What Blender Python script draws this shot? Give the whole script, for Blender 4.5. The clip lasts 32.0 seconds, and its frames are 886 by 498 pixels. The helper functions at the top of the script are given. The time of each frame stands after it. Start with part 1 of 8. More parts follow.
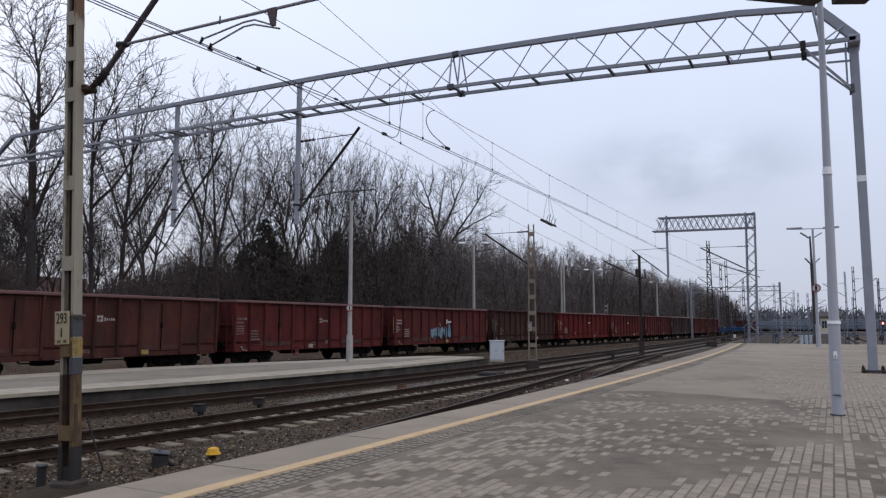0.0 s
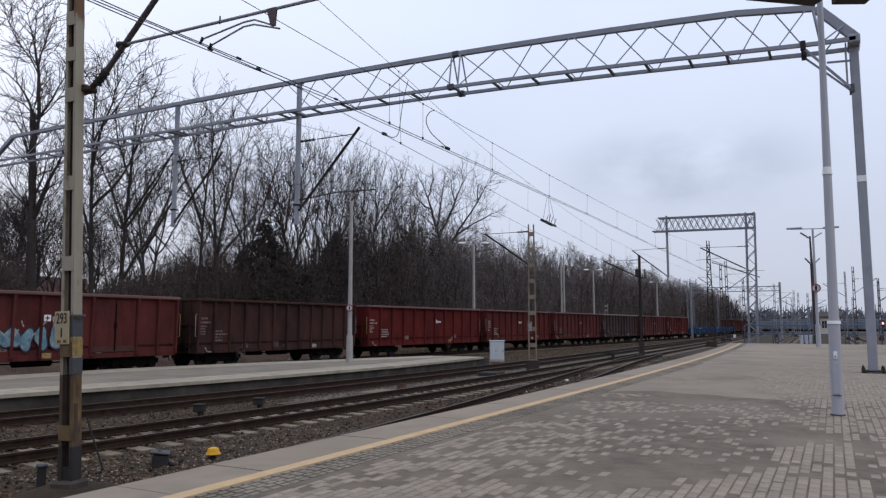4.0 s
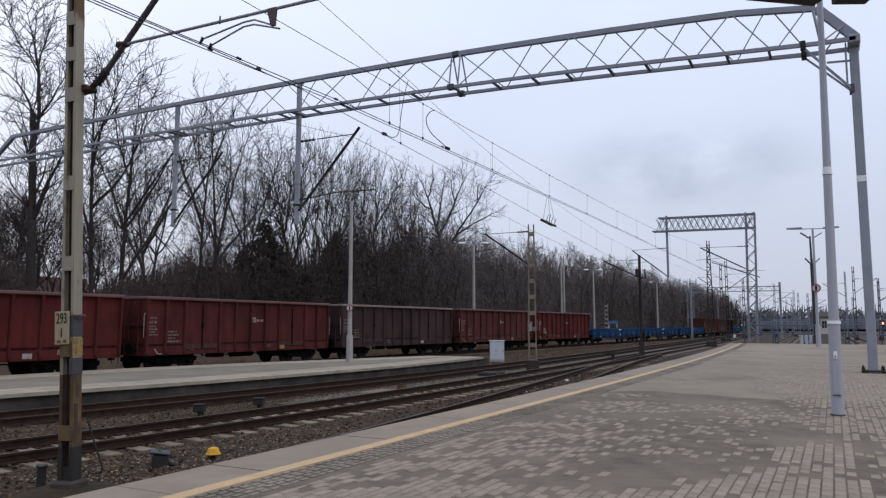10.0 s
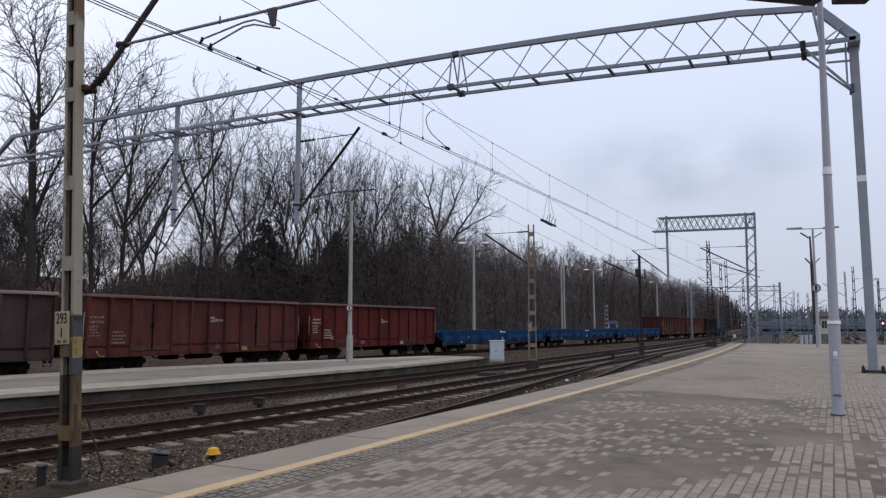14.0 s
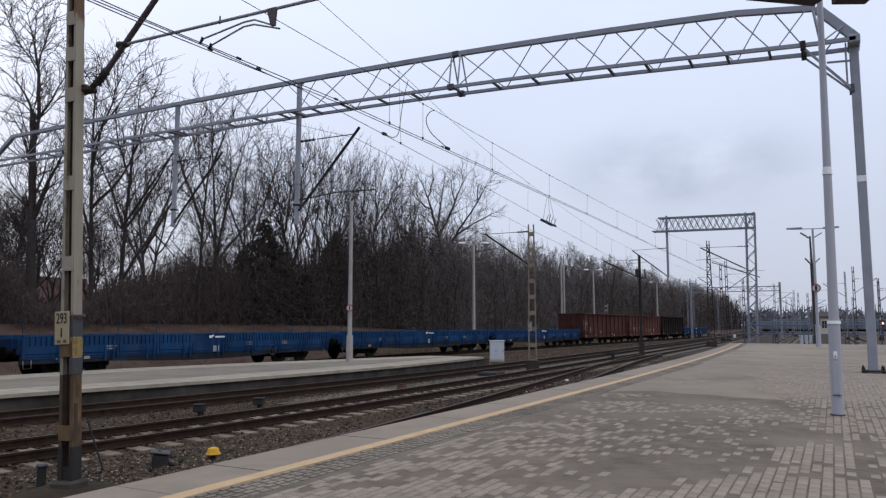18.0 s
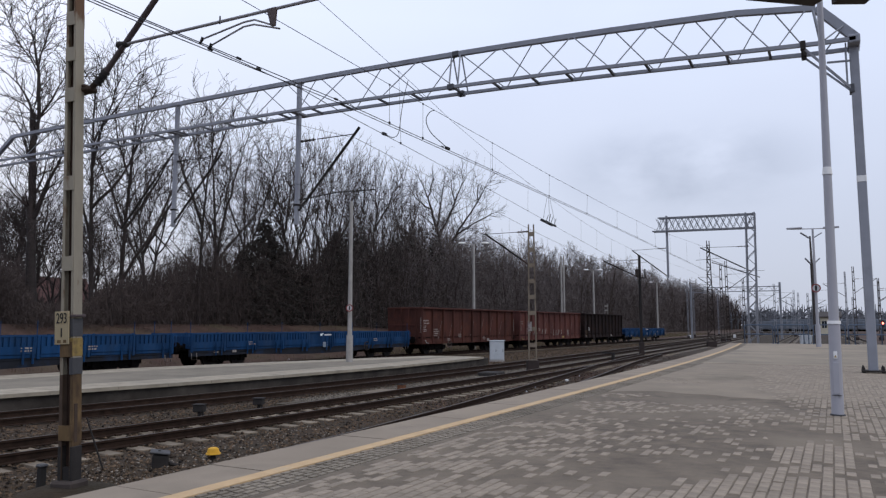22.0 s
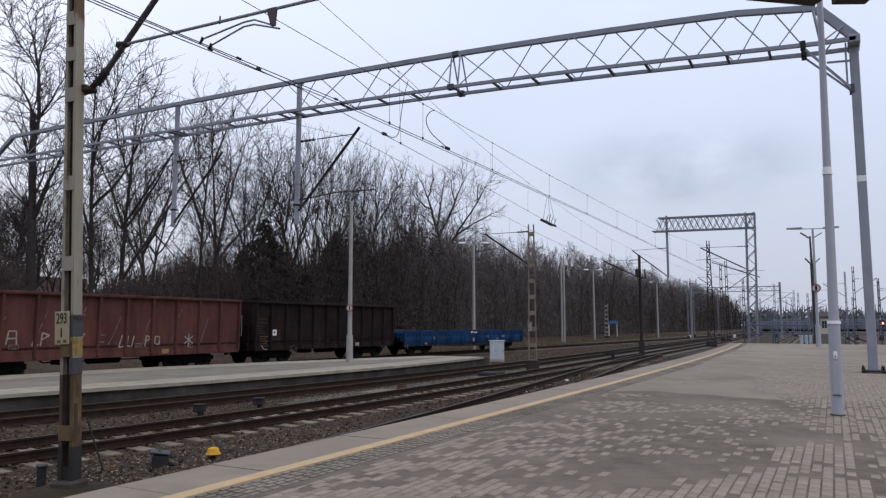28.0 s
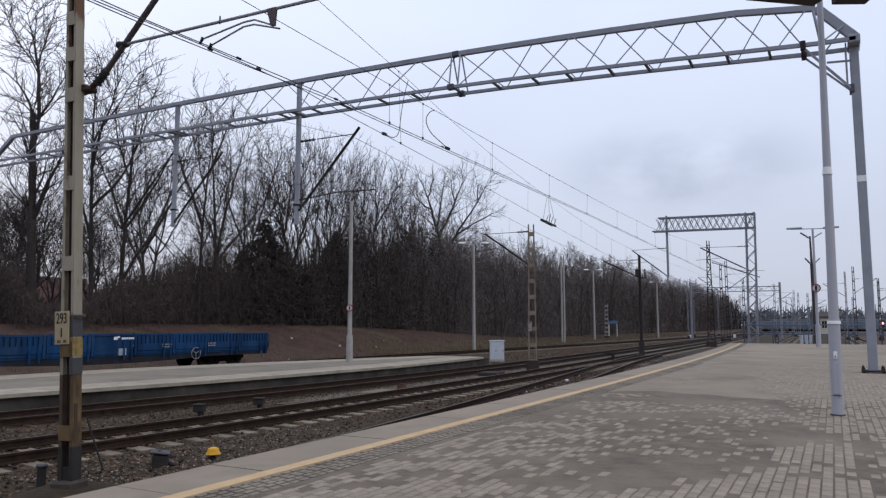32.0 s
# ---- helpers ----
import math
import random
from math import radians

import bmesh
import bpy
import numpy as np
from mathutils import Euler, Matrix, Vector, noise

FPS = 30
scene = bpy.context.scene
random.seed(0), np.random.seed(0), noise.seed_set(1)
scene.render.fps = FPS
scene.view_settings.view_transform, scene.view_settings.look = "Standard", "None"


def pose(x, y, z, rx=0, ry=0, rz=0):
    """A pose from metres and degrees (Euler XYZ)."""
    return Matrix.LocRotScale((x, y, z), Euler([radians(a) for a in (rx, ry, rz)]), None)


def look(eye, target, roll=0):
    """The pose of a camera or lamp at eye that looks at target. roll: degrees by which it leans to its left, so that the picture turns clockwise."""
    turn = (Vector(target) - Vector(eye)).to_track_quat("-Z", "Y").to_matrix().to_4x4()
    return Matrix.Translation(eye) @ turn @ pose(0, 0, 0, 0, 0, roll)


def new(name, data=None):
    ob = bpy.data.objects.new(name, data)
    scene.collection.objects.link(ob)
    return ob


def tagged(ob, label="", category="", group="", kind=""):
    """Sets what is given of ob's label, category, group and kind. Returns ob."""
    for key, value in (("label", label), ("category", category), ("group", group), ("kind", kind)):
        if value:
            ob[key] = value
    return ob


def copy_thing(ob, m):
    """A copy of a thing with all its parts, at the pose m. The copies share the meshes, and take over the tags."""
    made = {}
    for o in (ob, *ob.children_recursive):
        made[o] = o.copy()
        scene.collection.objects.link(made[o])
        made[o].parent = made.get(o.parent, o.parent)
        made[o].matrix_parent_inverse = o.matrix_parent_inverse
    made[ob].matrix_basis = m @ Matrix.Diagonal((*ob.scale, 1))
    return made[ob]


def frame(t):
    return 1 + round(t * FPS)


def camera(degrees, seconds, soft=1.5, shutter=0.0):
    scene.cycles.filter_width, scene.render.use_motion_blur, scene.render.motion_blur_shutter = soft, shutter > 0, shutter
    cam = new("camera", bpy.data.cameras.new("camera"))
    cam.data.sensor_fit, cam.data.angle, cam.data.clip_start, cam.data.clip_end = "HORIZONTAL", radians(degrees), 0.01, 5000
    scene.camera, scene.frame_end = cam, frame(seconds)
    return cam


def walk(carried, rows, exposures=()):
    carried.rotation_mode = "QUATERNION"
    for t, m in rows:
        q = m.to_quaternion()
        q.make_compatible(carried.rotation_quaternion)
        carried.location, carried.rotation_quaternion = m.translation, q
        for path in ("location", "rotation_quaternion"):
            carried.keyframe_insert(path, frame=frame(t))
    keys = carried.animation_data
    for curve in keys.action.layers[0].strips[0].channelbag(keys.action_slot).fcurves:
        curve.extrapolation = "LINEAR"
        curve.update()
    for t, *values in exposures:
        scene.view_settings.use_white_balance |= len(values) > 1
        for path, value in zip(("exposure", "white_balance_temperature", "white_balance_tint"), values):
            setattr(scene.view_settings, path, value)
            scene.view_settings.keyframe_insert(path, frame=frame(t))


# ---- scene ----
# ---- camera: stands still on the platform, low over the paving ----
cam = camera(2 * math.degrees(math.atan(784 / 1280)), 32.0, soft=1.3)
EYE = Vector((0, 0, 2.03))
YAW, TILT = radians(28.2), math.atan(135 / 1280)
AIM = Vector((-math.sin(YAW) * math.cos(TILT), math.cos(YAW) * math.cos(TILT), math.sin(TILT)))
STAND = look(EYE, EYE + AIM * 10)
walk(cam, [(0.0, STAND), (32.0, STAND)])

# ---- light: an overcast winter sky and a weak, very wide sun ----
world = bpy.data.worlds.new("overcast_sky")
scene.world = world
world.use_nodes = True
wn, wl = world.node_tree.nodes, world.node_tree.links
wn.clear()
w_out = wn.new("ShaderNodeOutputWorld")
w_bg = wn.new("ShaderNodeBackground")
w_sky = wn.new("ShaderNodeTexSky")
w_sky.sky_type, w_sky.sun_disc = "NISHITA", False
w_sky.sun_elevation, w_sky.sun_rotation = radians(32), radians(-75)
w_sky.air_density, w_sky.dust_density = 1.0, 3.0
w_tc = wn.new("ShaderNodeTexCoord")
w_map = wn.new("ShaderNodeMapping")
w_map.inputs["Scale"].default_value = (1.6, 1.6, 3.0)
w_n = wn.new("ShaderNodeTexNoise")
w_n.inputs["Scale"].default_value, w_n.inputs["Detail"].default_value, w_n.inputs["Roughness"].default_value = 1.7, 4.0, 0.45
w_ramp = wn.new("ShaderNodeValToRGB")
w_ramp.color_ramp.elements[0].position, w_ramp.color_ramp.elements[1].position = 0.33, 0.62
w_ramp.color_ramp.elements[0].color = (6.5, 7.17, 9.0, 1)
w_ramp.color_ramp.elements[1].color = (6.85, 7.55, 9.4, 1)
w_mix = wn.new("ShaderNodeMixRGB")
w_mix.inputs["Fac"].default_value = 0.9
# a darker, bluer bank of cloud low over the yard
w_off, w_flat, w_dot = (wn.new("ShaderNodeVectorMath") for _ in range(3))
w_off.operation, w_flat.operation, w_dot.operation = "SUBTRACT", "MULTIPLY", "LENGTH"
w_off.inputs[1].default_value = Vector((-0.165, 0.960, 0.200)).normalized()
w_flat.inputs[1].default_value = (1.0, 1.0, 2.6)
wl.new(w_off.outputs["Vector"], w_flat.inputs[0])
wl.new(w_flat.outputs["Vector"], w_dot.inputs[0])
w_band = wn.new("ShaderNodeMapRange")
w_band.interpolation_type = "SMOOTHSTEP"
w_band.inputs["From Min"].default_value, w_band.inputs["From Max"].default_value = 0.02, 0.21
w_band.inputs["To Min"].default_value, w_band.inputs["To Max"].default_value = 1.0, 0.0
w_wisp = wn.new("ShaderNodeTexNoise")
w_wisp.inputs["Scale"].default_value, w_wisp.inputs["Detail"].default_value, w_wisp.inputs["Roughness"].default_value = 4.2, 5.0, 0.5
w_wmap = wn.new("ShaderNodeMapRange")
w_wmap.inputs["From Min"].default_value, w_wmap.inputs["From Max"].default_value = 0.3, 0.55
w_cover = wn.new("ShaderNodeMath")
w_cover.operation = "MULTIPLY"
w_bank = wn.new("ShaderNodeMixRGB")
w_bank.inputs["Color2"].default_value = (3.9, 4.5, 5.95, 1)
wl.new(w_tc.outputs["Generated"], w_off.inputs[0])
wl.new(w_dot.outputs["Value"], w_band.inputs["Value"])
wl.new(w_map.outputs["Vector"], w_wisp.inputs["Vector"])
wl.new(w_wisp.outputs["Fac"], w_wmap.inputs["Value"])
wl.new(w_band.outputs["Result"], w_cover.inputs[0])
wl.new(w_wmap.outputs["Result"], w_cover.inputs[1])
wl.new(w_tc.outputs["Generated"], w_map.inputs["Vector"])
wl.new(w_map.outputs["Vector"], w_n.inputs["Vector"])
wl.new(w_n.outputs["Fac"], w_ramp.inputs["Fac"])
wl.new(w_sky.outputs["Color"], w_mix.inputs["Color1"])
wl.new(w_ramp.outputs["Color"], w_bank.inputs["Color1"])
wl.new(w_cover.outputs["Value"], w_bank.inputs["Fac"])
# greyer air towards the horizon
w_sep = wn.new("ShaderNodeSeparateXYZ")
w_low = wn.new("ShaderNodeMapRange")
w_low.inputs["From Min"].default_value, w_low.inputs["From Max"].default_value = 0.0, 0.40
w_low.inputs["To Min"].default_value, w_low.inputs["To Max"].default_value = 0.86, 0.0
w_air = wn.new("ShaderNodeMixRGB")
w_air.inputs["Color2"].default_value = (4.4, 4.7, 5.6, 1)
wl.new(w_tc.outputs["Generated"], w_sep.inputs["Vector"])
wl.new(w_sep.outputs["Z"], w_low.inputs["Value"])
wl.new(w_low.outputs["Result"], w_air.inputs["Fac"])
wl.new(w_bank.outputs["Color"], w_air.inputs["Color1"])
wl.new(w_air.outputs["Color"], w_mix.inputs["Color2"])
wl.new(w_mix.outputs["Color"], w_bg.inputs["Color"])
wl.new(w_bg.outputs["Background"], w_out.inputs["Surface"])
w_bg.inputs["Strength"].default_value = 0.122
sun_data = bpy.data.lights.new("sun", "SUN")
sun_data.energy, sun_data.angle, sun_data.color = 0.9, radians(40), (1.0, 0.93, 0.82)
sun = new("sun", sun_data)
sun.matrix_world = look(Vector((30, 20, 40)), Vector((0, 25, 0)))


# ---- materials ----
def mat(name, col, rough=0.75, metal=0.0, var=0.22, scale=2.0, col2=None, at2=0.55, scale2=0.8, soft2=0.12, bump=0.15, grain=40.0,
        rand=0.0, island=0.0, stretch=(1, 1, 1), spec=0.25):
    """A procedural surface: mottled base colour, a second colour in patches, fine grain in the relief, and a shift from piece to piece."""
    m = bpy.data.materials.new(name)
    m.use_nodes = True
    n, l = m.node_tree.nodes, m.node_tree.links
    b = n["Principled BSDF"]
    b.inputs["Metallic"].default_value = metal
    b.inputs["Specular IOR Level"].default_value = spec
    tc = n.new("ShaderNodeTexCoord")
    mp = n.new("ShaderNodeMapping")
    mp.inputs["Scale"].default_value = stretch
    l.new(tc.outputs["Object"], mp.inputs["Vector"])

    def noise_tex(sc, detail=4.0):
        t = n.new("ShaderNodeTexNoise")
        t.inputs["Scale"].default_value, t.inputs["Detail"].default_value, t.inputs["Roughness"].default_value = sc, detail, 0.6
        l.new(mp.outputs["Vector"], t.inputs["Vector"])
        return t

    n1 = noise_tex(scale)
    r1 = n.new("ShaderNodeValToRGB")
    r1.color_ramp.elements[0].position, r1.color_ramp.elements[1].position = 0.3, 0.7
    r1.color_ramp.elements[0].color = (*[c * (1 - var) for c in col], 1)
    r1.color_ramp.elements[1].color = (*[min(1, c * (1 + var)) for c in col], 1)
    l.new(n1.outputs["Fac"], r1.inputs["Fac"])
    out = r1.outputs["Color"]
    if col2:
        n2 = noise_tex(scale2, 6.0)
        r2 = n.new("ShaderNodeValToRGB")
        r2.color_ramp.elements[0].position, r2.color_ramp.elements[1].position = at2 - soft2, at2 + soft2
        l.new(n2.outputs["Fac"], r2.inputs["Fac"])
        mx = n.new("ShaderNodeMixRGB")
        l.new(r2.outputs["Color"], mx.inputs["Fac"])
        l.new(out, mx.inputs["Color1"])
        mx.inputs["Color2"].default_value = (*col2, 1)
        out = mx.outputs["Color"]
    if rand or island:
        src = n.new("ShaderNodeObjectInfo").outputs["Random"] if rand else n.new("ShaderNodeNewGeometry").outputs["Random Per Island"]
        amount = rand or island
        mr = n.new("ShaderNodeMapRange")
        mr.inputs["To Min"].default_value, mr.inputs["To Max"].default_value = 1 - amount, 1 + amount
        l.new(src, mr.inputs["Value"])
        hs = n.new("ShaderNodeHueSaturation")
        l.new(mr.outputs["Result"], hs.inputs["Value"])
        l.new(out, hs.inputs["Color"])
        out = hs.outputs["Color"]
    l.new(out, b.inputs["Base Color"])
    n3 = noise_tex(grain, 3.0)
    rr = n.new("ShaderNodeMapRange")
    rr.inputs["To Min"].default_value, rr.inputs["To Max"].default_value = max(0.05, rough - 0.12), min(1, rough + 0.12)
    l.new(n1.outputs["Fac"], rr.inputs["Value"])
    l.new(rr.outputs["Result"], b.inputs["Roughness"])
    if bump:
        bp = n.new("ShaderNodeBump")
        bp.inputs["Strength"].default_value, bp.inputs["Distance"].default_value = bump, 0.02
        l.new(n3.outputs["Fac"], bp.inputs["Height"])
        l.new(bp.outputs["Normal"], b.inputs["Normal"])
    return m


def glow(name, col, power):
    m = bpy.data.materials.new(name)
    m.use_nodes = True
    b = m.node_tree.nodes["Principled BSDF"]
    b.inputs["Base Color"].default_value = (*col, 1)
    b.inputs["Emission Color"].default_value = (*col, 1)
    b.inputs["Emission Strength"].default_value = power
    return m


M_EARTH = mat("earth", (0.056, 0.032, 0.024), 0.95, scale=0.9, var=0.4, col2=(0.075, 0.06, 0.035), at2=0.62, scale2=0.25, bump=0.6, grain=9)
M_BALLAST = mat("ballast_bed", (0.0400, 0.0253, 0.0150), 0.95, scale=5, var=0.5, col2=(0.0244, 0.0178, 0.0093), at2=0.52, scale2=0.5, bump=1.0, grain=18)
M_STONE = mat("crushed_stone", (0.0713, 0.0478, 0.0304), 0.9, scale=8, var=0.3, island=0.95, bump=0.2)
M_RAIL = mat("rusted_rail", (0.03, 0.0185, 0.0135), 0.8, scale=6, var=0.35, bump=0.2, spec=0.1)
M_RAILTOP = mat("worn_rail_head", (0.062, 0.047, 0.038), 0.5, metal=0.35, scale=9, var=0.25, bump=0.05)
M_SLEEPER = mat("sleeper_concrete", (0.185, 0.152, 0.114), 0.9, scale=4, var=0.3, col2=(0.12, 0.09, 0.07), at2=0.58, scale2=3, rand=0.25)
M_SLEEPER_J = mat("sleeper_concrete_joined", (0.17, 0.15, 0.125), 0.9, scale=4, var=0.3, col2=(0.12, 0.09, 0.07), at2=0.58, scale2=3, island=0.25)
M_EDGE = mat("edge_concrete", (0.2491, 0.2060, 0.1604), 0.9, scale=1.4, var=0.16, col2=(0.1691, 0.1393, 0.1079), at2=0.6, scale2=0.7, bump=0.2, grain=60)
M_PALE = mat("pale_concrete", (0.3, 0.262, 0.205), 0.85, scale=2.5, var=0.22, col2=(0.23, 0.208, 0.17), at2=0.62, scale2=0.5, bump=0.1)
M_GREYSLAB = mat("grey_slab", (0.165, 0.145, 0.115), 0.9, scale=1.5, var=0.25, col2=(0.22, 0.192, 0.152), at2=0.55, scale2=0.4)
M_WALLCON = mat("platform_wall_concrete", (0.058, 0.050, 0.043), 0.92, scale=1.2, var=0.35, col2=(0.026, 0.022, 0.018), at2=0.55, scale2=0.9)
M_YELLOW = mat("yellow_line_paint", (0.48, 0.335, 0.19), 0.8, scale=6, var=0.12, col2=(0.36, 0.3, 0.22), at2=0.66, scale2=3, bump=0.2)
M_STEELGREY = mat("grey_painted_steel", (0.25, 0.262, 0.3), 0.55, scale=1.2, var=0.12, col2=(0.17, 0.175, 0.2), at2=0.62, scale2=1.2, bump=0.05)
M_STEELFAR = mat("galvanised_steel", (0.2, 0.207, 0.23), 0.6, scale=1.0, var=0.15, bump=0.05)
M_LAMPPOST = mat("lamp_post_paint", (0.34, 0.34, 0.375), 0.45, scale=1.4, var=0.06, col2=(0.36, 0.36, 0.41), at2=0.66, scale2=2.2, bump=0.03)
M_CONPOST = mat("post_concrete", (0.31, 0.295, 0.28), 0.85, scale=3, var=0.15, bump=0.15)
M_CREAM = mat("cream_paint_rusted", (0.25, 0.222, 0.172), 0.7, scale=1.6, var=0.2, col2=(0.12, 0.065, 0.034), at2=0.6, scale2=2.6, soft2=0.05, bump=0.15, stretch=(1.6, 1.6, 0.5))
M_MASTDARK = mat("dark_mast_steel", (0.055, 0.048, 0.046), 0.8, scale=3, var=0.3)
M_TAR = mat("tarred_steel", (0.028, 0.025, 0.024), 0.92, scale=5, var=0.25)
M_RUST = mat("brown_oxide_paint", (0.078, 0.06, 0.06), 0.75, scale=4, var=0.3)
M_BANDGREY = mat("grey_band", (0.055, 0.055, 0.059), 0.6, scale=8, var=0.12)
M_BANDYEL = mat("yellow_band", (0.25, 0.175, 0.058), 0.65, scale=8, var=0.2, col2=(0.11, 0.075, 0.04), at2=0.6, scale2=9)
M_PLATE = mat("number_plate_cream", (0.33, 0.27, 0.165), 0.6, scale=5, var=0.15, col2=(0.2, 0.11, 0.05), at2=0.62, scale2=5)
M_BLACK = mat("black_paint", (0.015, 0.015, 0.016), 0.6, scale=8, var=0.2)
M_WIRE = mat("weathered_wire", (0.06, 0.06, 0.066), 0.6, metal=0.4, scale=3, var=0.1, bump=0)
M_INSUL = mat("brown_insulator", (0.06, 0.035, 0.028), 0.35, scale=8, var=0.2)
M_WHITE = mat("white_enamel", (0.7, 0.7, 0.7), 0.5, scale=6, var=0.06)
M_MARK = mat("white_stencil_paint", (0.34, 0.31, 0.29), 0.75, scale=7, var=0.35, col2=(0.13, 0.09, 0.08), at2=0.54, scale2=7)
M_FAINT = mat("faded_stencil_paint", (0.19, 0.15, 0.14), 0.8, scale=7, var=0.35, col2=(0.07, 0.045, 0.04), at2=0.5, scale2=6)
M_RUSTY = mat("rust_eaten_paint", (0.14, 0.09, 0.043), 0.85, scale=3, var=0.35, col2=(0.04, 0.025, 0.018), at2=0.52, scale2=4, stretch=(1, 1, 0.4))
M_CABINET = mat("cabinet_grey_white", (0.44, 0.47, 0.5), 0.6, scale=3, var=0.08, col2=(0.4, 0.4, 0.4), at2=0.64, scale2=3)
M_REDSIGN = mat("sign_red", (0.2, 0.03, 0.03), 0.5, scale=6, var=0.08)
M_FENCE = mat("blue_grey_railing_paint", (0.075, 0.105, 0.155), 0.55, scale=3, var=0.12)
M_BARK = mat("winter_bark", (0.042, 0.034, 0.032), 0.95, scale=3, var=0.3, rand=0.25, bump=0.3, grain=20)
M_TWIG = mat("bare_twigs", (0.046, 0.036, 0.034), 0.95, scale=0.6, var=0.3, rand=0.2, bump=0)
M_BRUSH = mat("dark_brush", (0.062, 0.048, 0.044), 0.95, scale=0.3, var=0.25, island=0.2, bump=0)
# two growth colours lightened to imitate haze over the far wood
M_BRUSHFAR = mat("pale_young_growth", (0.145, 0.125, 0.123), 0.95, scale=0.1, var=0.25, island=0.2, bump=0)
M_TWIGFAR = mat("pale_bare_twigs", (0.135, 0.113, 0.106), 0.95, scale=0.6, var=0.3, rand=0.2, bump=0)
M_BRUSHTIP = mat("brown_twig_tips", (0.074, 0.057, 0.052), 0.95, scale=0.25, var=0.22, island=0.2, bump=0)
M_IVY = mat("dark_evergreen", (0.036, 0.033, 0.029), 0.9, scale=1, var=0.3, island=0.25, bump=0)
M_DRYGRASS = mat("dry_grass", (0.085, 0.062, 0.038), 0.95, scale=1, var=0.3, island=0.45, bump=0)
M_ORANGE = mat("yellow_marker_paint", (0.6, 0.33, 0.03), 0.6, scale=6, var=0.12)
# near black: soot plus the shade under the wagons, put into the colour
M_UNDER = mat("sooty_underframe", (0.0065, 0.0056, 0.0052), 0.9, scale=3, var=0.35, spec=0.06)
M_WHEEL = mat("wheel_steel", (0.018, 0.015, 0.014), 0.75, metal=0.1, scale=5, var=0.3)
M_ROOFTILE = mat("red_roof", (0.085, 0.043, 0.039), 0.85, scale=2, var=0.2)
M_PLASTER = mat("pale_plaster", (0.52, 0.47, 0.36), 0.9, scale=1, var=0.1)
M_GLASSDARK = mat("dark_window", (0.03, 0.035, 0.04), 0.15, scale=2, var=0.1, bump=0)
# grey-blue instead of bark brown: distance haze put into the colour
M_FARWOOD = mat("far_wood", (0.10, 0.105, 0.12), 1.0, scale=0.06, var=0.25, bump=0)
M_BLUEFAR = mat("far_blue_paint", (0.06, 0.13, 0.26), 0.7, scale=1, var=0.15)


